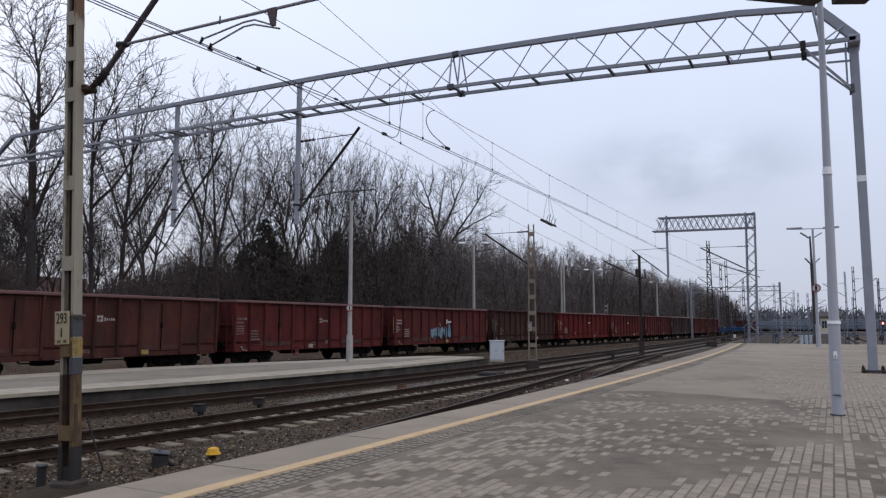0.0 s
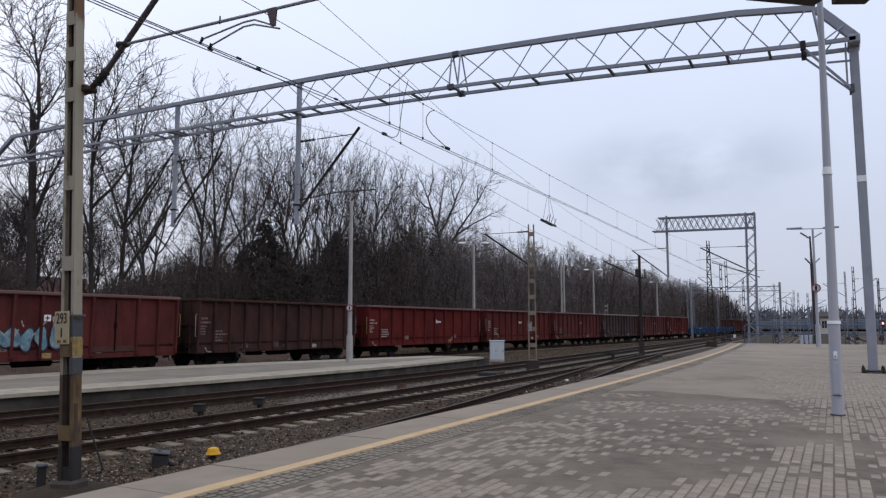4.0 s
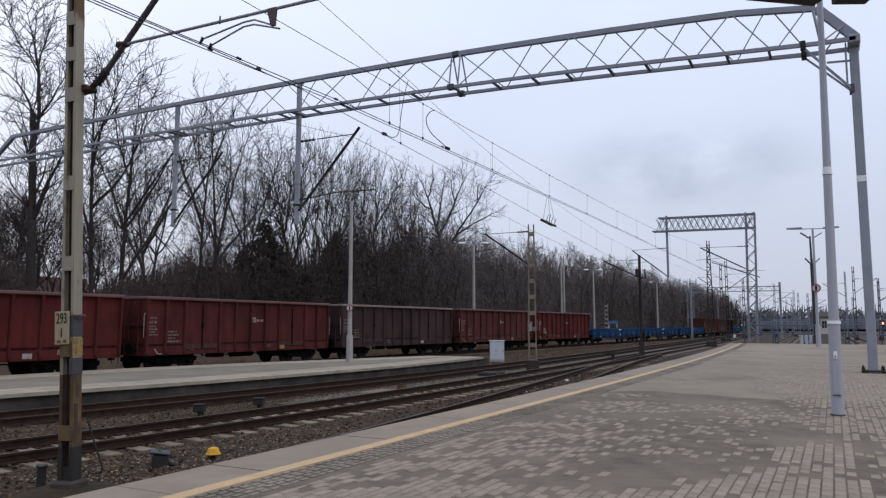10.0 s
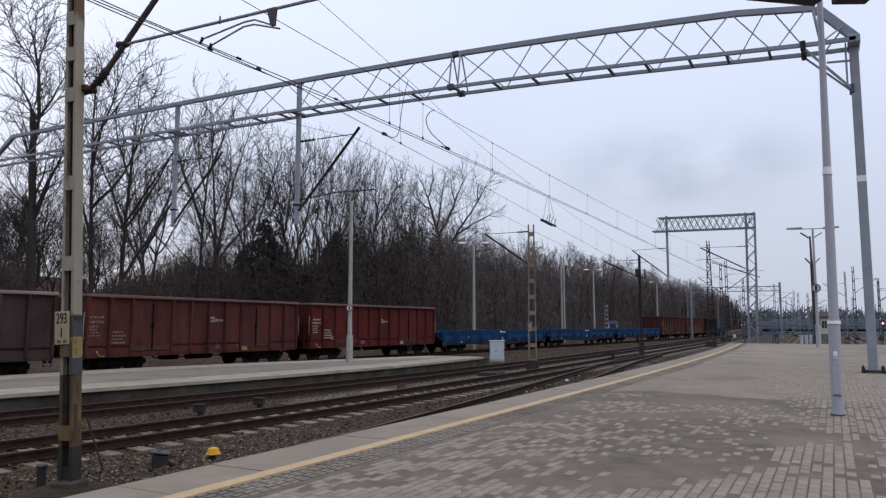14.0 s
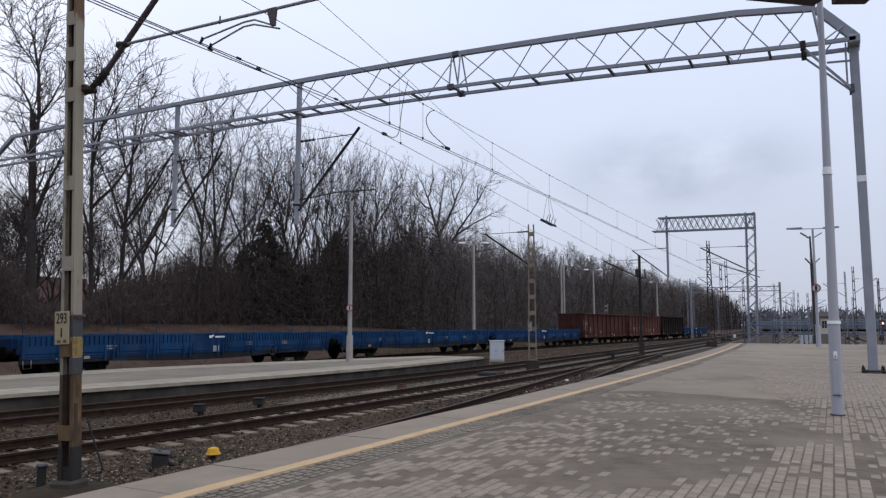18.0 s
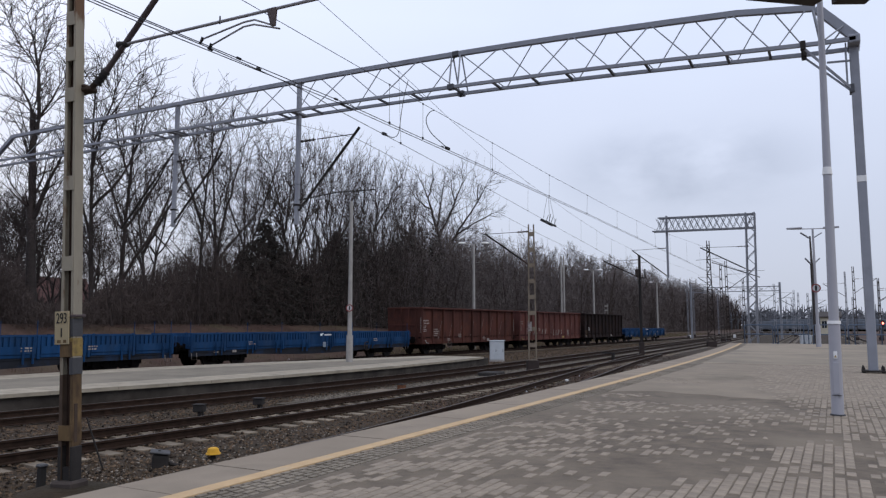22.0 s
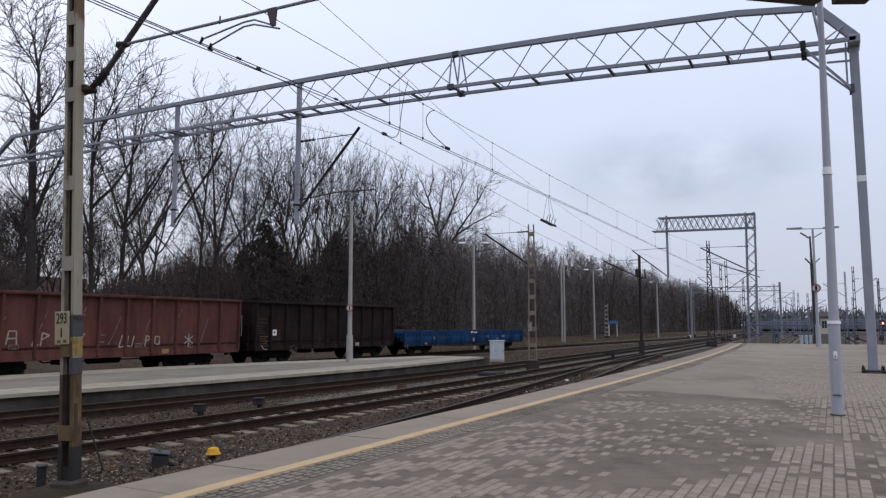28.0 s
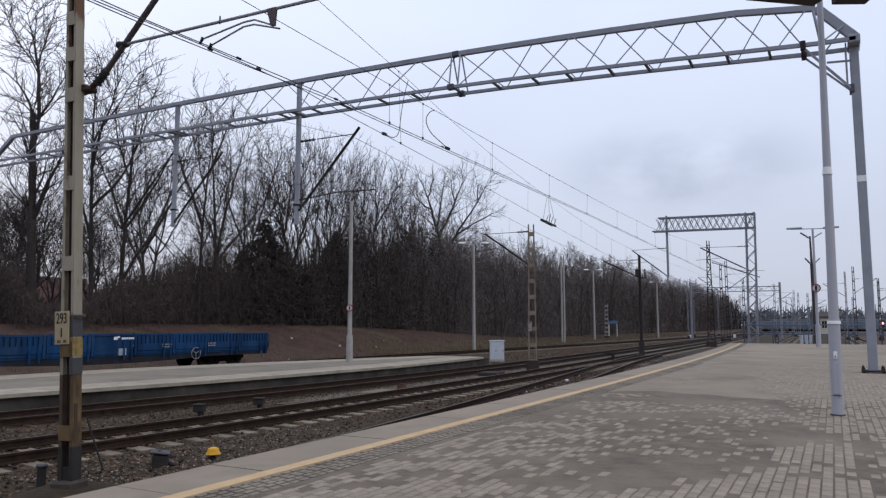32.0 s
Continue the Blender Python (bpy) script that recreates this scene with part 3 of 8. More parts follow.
for k in range(5):
    part("tactile_rib", ribbon(SE + 0.825 + 0.075 * k, SE + 0.865 + 0.075 * k, SY, PTOP - 0.05, PTOP + 0.001), M_RIB, plat)
studs = Shape()
for k in range(5):
    for i in range(200):
        y = -4 + 0.12 * i + 0.02 * (k % 2)
        x = platform_edge(y) + 0.822 + 0.075 * k
        studs.box((x, y, PTOP - 0.02), (x + 0.05, y + 0.09, PTOP + random.uniform(-0.006, 0.001)))
tagged(part("tactile_studs", studs, M_RIB, plat), "small raised studs of the tactile strip", kind="stuff")


M_PAVER = mat("sett", (0.2402, 0.2000, 0.1578), 0.85, scale=9, var=0.16, bump=0.3, grain=70, rand=0.14)
M_PAVERS = mat("setts_joined", (0.2402, 0.2000, 0.1578), 0.85, scale=9, var=0.16, bump=0.3, grain=70, island=0.14)
M_SAND = mat("trodden_sand", (0.1263, 0.1020, 0.0782), 0.92, scale=4.5, var=0.3, col2=(0.1769, 0.1462, 0.1120), at2=0.58, scale2=0.55, bump=0.35, grain=45)
M_PAVEFAR = mat("far_setts", (0.2562, 0.2139, 0.1643), 0.88, scale=1.2, var=0.12, col2=(0.1691, 0.1443, 0.1127), at2=0.57, scale2=0.35, bump=0.3, grain=22)
M_SANDPALE = mat("pale_trodden_sand", (0.2204, 0.1831, 0.1413), 0.92, scale=1.1, var=0.14, col2=(0.1537, 0.1284, 0.0984), at2=0.62, scale2=0.35, soft2=0.06, bump=0.35, grain=45)
ys = [-12, -4, 0, 4, 8, 13.2, 16, 20, 26]
part("joint_sand", ribbon(np.array([platform_edge(y) for y in ys]) + 1.2, np.zeros(len(ys)) + 16, ys, PTOP - 0.1, PTOP - 0.0075), M_SAND, plat, "trodden sand between and over the setts")
drift = Shape()
dx = [platform_edge(14) + 1.2 + 0.16 * i for i in range(128)]
near = [14.0 + 0.045 * (x + 4) + 1.1 * noise.noise(Vector((x * 0.5, 3.0, 0))) + 0.5 * noise.noise(Vector((x * 1.7, 9.0, 0))) for x in dx]
drift.add([(x, y, PTOP - 0.006) for x, y in zip(dx, near)] + [(x, 20, PTOP - 0.006) for x in dx] + [(x, 26, PTOP - 0.006) for x in dx],
          [(128 * r + i, 128 * r + i + 1, 128 * r + 129 + i, 128 * r + 128 + i) for r in (0, 1) for i in range(127)])
part("sand_drift", drift, M_SANDPALE, plat, "paler dry sand over the setts")
GY = [26, 32, 38, 44, 50, 56.2]
part("far_paving", ribbon(np.array([platform_edge(y) for y in GY]) + 1.2, np.zeros(6) + 16, GY, PTOP - 0.1, PTOP), M_PAVEFAR, plat, "grey sett paving")


# ---- the freight train ----
def wagon_paint(name, col, dark, at2=0.56):
    """Paint dulled by grime: patches, rain streaks down the sides and specks of bare rust."""
    m = mat(name, col, 0.85, scale=0.9, var=0.28, col2=dark, at2=at2, scale2=1.3, soft2=0.2, bump=0.12, grain=25, stretch=(1, 1, 0.35), rand=0.12, spec=0.12)
    n, l = m.node_tree.nodes, m.node_tree.links
    b = n["Principled BSDF"]
    src = b.inputs["Base Color"].links[0].from_socket
    tc = n.new("ShaderNodeTexCoord")

    def layer(scale, stretch, lo, hi):
        mp, tx, rp = n.new("ShaderNodeMapping"), n.new("ShaderNodeTexNoise"), n.new("ShaderNodeValToRGB")
        mp.inputs["Scale"].default_value = stretch
        tx.inputs["Scale"].default_value, tx.inputs["Detail"].default_value, tx.inputs["Roughness"].default_value = scale, 5.0, 0.65
        rp.color_ramp.elements[0].position, rp.color_ramp.elements[1].position = lo, hi
        l.new(tc.outputs["Object"], mp.inputs["Vector"])
        l.new(mp.outputs["Vector"], tx.inputs["Vector"])
        l.new(tx.outputs["Fac"], rp.inputs["Fac"])
        return rp.outputs["Color"]

    streak = n.new("ShaderNodeMixRGB")
    streak.blend_type = "MULTIPLY"
    l.new(layer(1.0, (1, 3.2, 0.22), 0.44, 0.8), streak.inputs["Fac"])
    l.new(src, streak.inputs["Color1"])
    streak.inputs["Color2"].default_value = (0.52, 0.5, 0.5, 1)
    rust = n.new("ShaderNodeMixRGB")
    l.new(layer(1.3, (1, 1, 0.75), 0.5, 0.78), rust.inputs["Fac"])
    l.new(streak.outputs["Color"], rust.inputs["Color1"])
    rust.inputs["Color2"].default_value = (col[0] * 1.1 + 0.012, col[1] * 0.95 + 0.006, col[2] * 0.8 + 0.003, 1)
    scuff = n.new("ShaderNodeMixRGB")
    amount = n.new("ShaderNodeMath")
    amount.operation, amount.inputs[1].default_value = "MULTIPLY", 0.4
    l.new(layer(2.4, (1, 1, 0.45), 0.6, 0.78), amount.inputs[0])
    l.new(amount.outputs["Value"], scuff.inputs["Fac"])
    l.new(rust.outputs["Color"], scuff.inputs["Color1"])
    scuff.inputs["Color2"].default_value = (col[0] * 0.85 + 0.03, col[1] + 0.026, col[2] + 0.023, 1)
    l.new(scuff.outputs["Color"], b.inputs["Base Color"])
    return m


def bogie_meshes():
    f = Shape()
    for sx in (-0.98, 0.98):
        prof = [(-1.25, 0.42), (-1.25, 0.62), (-0.7, 0.64), (-0.5, 0.82), (0.5, 0.82), (0.7, 0.64), (1.25, 0.62), (1.25, 0.42), (0.6, 0.4), (0.45, 0.3), (-0.45, 0.3), (-0.6, 0.4)]
        n = len(prof)
        v = [(sx - 0.06, y, z) for y, z in prof] + [(sx + 0.06, y, z) for y, z in prof]
        f.add(v, [(i, (i + 1) % n, n + (i + 1) % n, n + i) for i in range(n)] + [tuple(range(n)), tuple(range(2 * n - 1, n - 1, -1))])
        for y in (-0.9, 0.9):
            f.box((sx - 0.1, y - 0.16, 0.3), (sx + 0.14, y + 0.16, 0.62), 0.03)
        for y in (-0.2, 0.0, 0.2):
            f.tube((sx + 0.02, y, 0.34), (sx + 0.02, y, 0.6), 0.07, n=8)
    f.box((-1.0, -0.25, 0.5), (1.0, 0.25, 0.86), 0.04)
    w = Shape()
    for sx in (-1, 1):
        w.tube((sx * 0.7, 0, 0), (sx * 0.78, 0, 0), 0.46, 0.46, 20)
        w.tube((sx * 0.65, 0, 0), (sx * 0.7, 0, 0), 0.49, 0.49, 20)
        w.tube((sx * 0.78, 0, 0), (sx * 0.86, 0, 0), 0.16, 0.13, 10)
        for a in range(4):
            c, s = math.cos(a * math.pi / 2), math.sin(a * math.pi / 2)
            w.tube((sx * 0.775, 0.3 * c, 0.3 * s), (sx * 0.79, 0.3 * c, 0.3 * s), 0.05, n=6)
    w.tube((-1.0, 0, 0), (1.0, 0, 0), 0.08, n=8)
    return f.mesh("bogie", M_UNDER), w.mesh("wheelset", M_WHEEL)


BOGIE, WHEELSET = bogie_meshes()
BUFFER = Shape().tube((0, 0, 0), (0, 0.34, 0), 0.09, n=10).tube((0, 0.34, 0), (0, 0.38, 0), 0.24, n=14).box((-0.16, -0.05, -0.16), (0.16, 0.02, 0.16), 0.02).mesh("buffer", M_UNDER)
HOOK = Shape().bar((0, 0, 0), (0, 0.42, -0.02), 0.07, 0.1).tube((-0.06, 0.42, -0.02), (-0.06, 0.5, -0.42), 0.025, n=6).tube((0.06, 0.42, -0.02), (0.06, 0.5, -0.42), 0.025, n=6).tube((-0.1, 0.5, -0.42), (0.1, 0.5, -0.42), 0.035, n=6).mesh("coupling", M_UNDER)
HANDWHEEL = Shape()
for i in range(18):
    a, b = 2 * math.pi * i / 18, 2 * math.pi * (i + 1) / 18
    HANDWHEEL.tube((0, 0.26 * math.cos(a), 0.26 * math.sin(a)), (0, 0.26 * math.cos(b), 0.26 * math.sin(b)), 0.022, n=5)
for i in range(3):
    a = 2 * math.pi * i / 3 + 0.5
    HANDWHEEL.tube((0, 0, 0), (0, 0.26 * math.cos(a), 0.26 * math.sin(a)), 0.02, n=5)
HANDWHEEL_PALE = HANDWHEEL.mesh("handwheel", mat("pale_handwheel", (0.2, 0.2, 0.21), 0.7))
HANDWHEEL_RED = HANDWHEEL.mesh("handwheel", mat("red_handwheel", (0.11, 0.02, 0.018), 0.7))
HANDWHEEL = HANDWHEEL.mesh("handwheel", mat("dull_handwheel", (0.05, 0.04, 0.036), 0.7))
WHEELS = []
M_YELLOWISH = mat("old_yellow_paint", (0.3, 0.2, 0.06), 0.7, scale=8, var=0.2)
M_KICK = mat("rust_brown_plate", (0.062, 0.026, 0.020), 0.85, scale=2, var=0.35, col2=(0.038, 0.02, 0.016), at2=0.55, scale2=3)


def running_gear(w, half, pivot, beam_z=0.95):
    """Bogies, wheelsets, buffers, couplings and brake gear of one wagon."""
    for sy in (-1, 1):
        b = part("bogie", BOGIE, None, w, "sooty steel bogie, shade under the wagon in its colour", at=(0, sy * pivot, 0))
        for dy in (-0.9, 0.9):
            x = part("wheelset", WHEELSET, None, b, at=(0, dy, 0.46))
            WHEELS.append((w, x, dy))
        for sx in (-0.875, 0.875):
            part("buffer", BUFFER, None, w, at=pose(sx, sy * (half - 0.62), 1.03, 0, 0, 0 if sy > 0 else 180))
        part("coupling", HOOK, None, w, at=pose(0, sy * (half - 0.62), 1.0, 0, 0, 0 if sy > 0 else 180))
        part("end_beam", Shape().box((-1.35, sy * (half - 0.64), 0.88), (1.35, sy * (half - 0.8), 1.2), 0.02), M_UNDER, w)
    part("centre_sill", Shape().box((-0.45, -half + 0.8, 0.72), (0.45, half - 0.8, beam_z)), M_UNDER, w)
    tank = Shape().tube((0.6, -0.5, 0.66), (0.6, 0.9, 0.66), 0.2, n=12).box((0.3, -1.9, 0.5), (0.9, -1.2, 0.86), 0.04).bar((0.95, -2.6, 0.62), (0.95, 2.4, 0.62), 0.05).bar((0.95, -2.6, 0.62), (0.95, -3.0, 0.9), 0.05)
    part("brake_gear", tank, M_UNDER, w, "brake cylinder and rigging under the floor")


def stencil(w, x, blocks, name="marking", material=None, label="worn white stencilled lettering"):
    """Flat painted bars on the side: (y, z, width, height)."""
    s = Shape()
    for y, z, a, b in blocks:
        s.box((x, y - a / 2, z - b / 2), (x + 0.004, y + a / 2, z + b / 2))
    o = part(name, s, material or M_MARK, w, label)
    return tagged(o, kind="stuff") if len(blocks) > 1 else o


def text_block(rng, y, z, rows, width, height=0.09):
    out = []
    for r in range(rows):
        yy = y
        while yy < y + width * rng.uniform(0.6, 1.0):
            a = rng.uniform(0.05, 0.16)
            out.append((yy + a / 2, z - r * height * 1.7, a, height * rng.uniform(0.75, 1.0)))
            yy += a + 0.04
    return out


def open_wagon(length, paint, label, doors=(), seed=0, logo=True, scrawl=None, bays=11, rail_paint=None, ink=None):
    """A high-sided four-axle open wagon. Its near side is +x."""
    rng = random.Random(seed)
    w = thing("open_wagon", (0, 0, 0), label, "freight wagon", "wagons of the freight train")
    half, hb = length / 2, length / 2 - 0.62
    top, bot, X = 3.28, 0.72, 1.36
    part("floor", Shape().box((-X, -hb, 1.12), (X, hb, 1.22)), M_UNDER, w)
    for sx in (-1, 1):
        ys = [-hb + 2 * hb * i / bays for i in range(bays + 1)]
        side = part("side_wall", Shape().box((sx * (X - 0.03), -hb, bot + 0.2), (sx * X, hb, top - 0.1)), paint, w)
        s = Shape().box((sx * (X - 0.06), -hb, bot), (sx * (X + 0.03), hb, bot + 0.2), 0.015)
        part("sill", s, paint, w)
        part("top_rail", Shape().box((sx * (X - 0.06), -hb - 0.02, top - 0.13), (sx * (X + 0.17), hb + 0.02, top), 0.025), rail_paint or paint, w)
        for i, y in enumerate(ys):
            if 0 < i < bays and any(a < i < b for a, b in doors):
                continue
            p = Shape()
            yy = min(max(y, -hb + 0.06), hb - 0.06)
            a, b = 0.07, 0.045
            v = [(sx * X, yy - a, bot + 0.02), (sx * X, yy + a, bot + 0.02), (sx * (X + 0.09), yy + b, bot + 0.1), (sx * (X + 0.09), yy - b, bot + 0.1),
                 (sx * X, yy - a, top - 0.13), (sx * X, yy + a, top - 0.13), (sx * (X + 0.15), yy + b, top - 0.13), (sx * (X + 0.15), yy - b, top - 0.13)]
            p.add(v, [(0, 1, 2, 3), (4, 7, 6, 5), (3, 2, 6, 7), (0, 3, 7, 4), (1, 5, 6, 2)] if sx > 0 else [(3, 2, 1, 0), (5, 6, 7, 4), (7, 6, 2, 3), (4, 7, 3, 0), (2, 6, 5, 1)])
            part("post", p, paint, w)
        for a, b in doors:
            y0, y1 = ys[a] + 0.08, ys[b] - 0.08
            mid = (y0 + y1) / 2
            for e0, e1 in ((y0, mid - 0.02), (mid + 0.02, y1)):
                d = Shape().box((sx * X, e0, bot + 0.24), (sx * (X + 0.03), e1, top - 0.2), 0.01)
                leaf = part("door", d, paint, w, "plate steel side door")
                fr = Shape()
                for c0, c1 in (((e0, bot + 0.24), (e0 + 0.07, top - 0.2)), ((e1 - 0.07, bot + 0.24), (e1, top - 0.2)), ((e0 + 0.07, top - 0.28), (e1 - 0.07, top - 0.2)), ((e0 + 0.07, bot + 0.24), (e1 - 0.07, bot + 0.34))):
                    fr.box((sx * (X + 0.03), c0[0], c0[1]), (sx * (X + 0.055), c1[0], c1[1]))
                if seed in (1, 8):
                    part("door_frame", fr, paint, leaf)
                part("kick_plate", Shape().box((sx * (X + 0.03), e0, bot + 0.24), (sx * (X + 0.045), e1, bot + 0.46), 0.005), M_KICK, leaf, "rust-brown kick plate")
            part("lock_bar", Shape().tube((sx * (X + 0.08), mid, bot + 0.3), (sx * (X + 0.08), mid, top - 0.35), 0.022, n=6).box((sx * (X + 0.05), mid - 0.06, 1.9), (sx * (X + 0.11), mid + 0.06, 2.15), 0.01), M_UNDER, w)
    for sy in (-1, 1):
        part("end_wall", Shape().box((-X, sy * (hb - 0.03), bot), (X, sy * hb, top - 0.1)), paint, w)
        part("end_rail", Shape().box((-X - 0.12, sy * (hb - 0.05), top - 0.12), (X + 0.12, sy * (hb + 0.07), top - 0.002), 0.02), rail_paint or paint, w)
        for x in (-0.95, -0.32, 0.32, 0.95):
            part("end_post", Shape().box((x - 0.05, sy * hb, bot), (x + 0.05, sy * (hb + 0.07), top - 0.13), 0.01), paint, w)
        part("end_rib", Shape().box((-X, sy * hb, 2.0), (X, sy * (hb + 0.055), 2.1), 0.01), paint, w)
        part("grab_rail", Shape().path([(X + 0.02, sy * (hb + 0.02), 1.5), (X + 0.06, sy * (hb + 0.12), 1.55), (X + 0.06, sy * (hb + 0.12), 2.5), (X + 0.02, sy * (hb + 0.02), 2.55)], 0.016, 5), (M_YELLOWISH if seed in (3, 5) else M_MARK) if rng.random() < 0.8 and seed != 16 else paint, w)
        part("step", Shape().path([(X - 0.05, sy * (hb - 0.35), 0.95), (X, sy * (hb - 0.35), 0.5), (X, sy * (hb - 0.05), 0.5), (X - 0.05, sy * (hb - 0.05), 0.95)], 0.02, 5), M_UNDER, w)
    bw = 2 * hb / bays
    if logo:
        y = 0.85 if seed == 5 else 0.27 if bays == 12 else -0.35
        stencil(w, X + 0.001, [(y, 2.3, 0.27, 0.24)] + [(y + 0.23 + 0.1 * k, 2.27, 0.06, 0.1 + 0.05 * (k == 0)) for k in range(5)], "logo_mark", label="white square mark and worn bars", material=M_WHITE if seed in (3, 5, 6) else M_MARK)
        stencil(w, X + 0.003, [(y, 2.3, 0.05, 0.16), (y - 0.055, 2.3, 0.06, 0.045), (y + 0.055, 2.3, 0.06, 0.045)], "logo_core", paint, "paint showing through the mark")
    y = -hb + bw * 0.15
    ink = ink or (M_MARK if seed in (3, 5, 6, 10) else M_FAINT)
    stencil(w, X + 0.001, text_block(rng, y, 2.35, 2, 0.72, 0.11) + text_block(rng, y, 1.98, 4, 0.5, 0.07), material=ink)
    stencil(w, X + 0.001, text_block(rng, y + bw * 1.0, 1.75, 4, 0.7, 0.085), material=ink)
    for k in range(3):
        yy, zz, a, b = rng.uniform(-hb + 1, hb - 1), rng.uniform(0.95, 1.3), rng.uniform(0.2, 0.4), rng.uniform(0.14, 0.26)
        edge = [(yy - a / 2, zz, 0.025, b), (yy + a / 2, zz, 0.025, b), (yy, zz + b / 2, a, 0.025), (yy, zz - b / 2, a, 0.025)]
        stencil(w, X + 0.001, edge + [(yy, zz + 0.05 * q, a * 0.7, 0.02) for q in (-1, 0, 1)], "data_panel", material=ink, label="small framed stencil panel")
    plate = M_BANDYEL if seed % 2 else M_MARK
    part("label_plate", Shape().box((X + 0.03, 0.1 if seed == 3 else -0.75 if seed == 2 else hb * 0.35, 0.8), (X + 0.06, (0.1 if seed == 3 else -0.75 if seed == 2 else hb * 0.35) + 0.36, 1.0), 0.005), plate, w)
    part("uncoupling_handle", Shape().path([(X + 0.04, -hb + 0.5, 1.0), (X + 0.07, -hb + 0.6, 0.8), (X + 0.07, -hb + 0.85, 0.78)], 0.03, 6), M_BANDYEL if seed % 3 == 0 else M_MARK, w)
    if seed % 2 == 0 or seed == 5:
        part("handwheel", HANDWHEEL_RED if seed in (2, 5) else HANDWHEEL, None, w, at=(X + 0.08, 2.42 if seed == 5 else -1.85 if seed == 2 else rng.choice((-1, 1)) * 3.3, 0.68))
    if seed in (14, 15):
        for k in range(7):
            yy = -hb + (k + 1.6) * 2 * hb / 9
            part("scratch", Shape().path([(X + 0.004, yy - 0.3, 1.05 + 0.2 * (k % 2)), (X + 0.004, yy - 0.05, 1.7 + 0.2 * (k % 3)), (X + 0.004, yy + 0.22, 2.35 + 0.2 * (k % 3))], 0, square=(0.004, 0.03)), M_FAINT, w, "pale scrape in the paint")
    if seed == 16:
        yy = -hb + bw * 1.3
        sheet = part("notice", Shape().box((X + 0.002, yy - 0.14, 1.5), (X + 0.012, yy + 0.14, 1.8)), M_WHITE, w, "white paper notice on the soot")
        part("notice_print", Shape().box((X + 0.012, yy - 0.07, 1.6), (X + 0.015, yy + 0.03, 1.72)), M_BLACK, sheet)
        stencil(w, X + 0.001, text_block(rng, -hb + bw * 0.35, 1.45, 5, 0.6, 0.07), material=M_RUSTY, label="rust-eaten patch of old stencilling")
    if scrawl:
        scrawl(w, X + 0.062, hb)
    running_gear(w, half, min(4.5, hb - 1.9), 1.12)
    return w


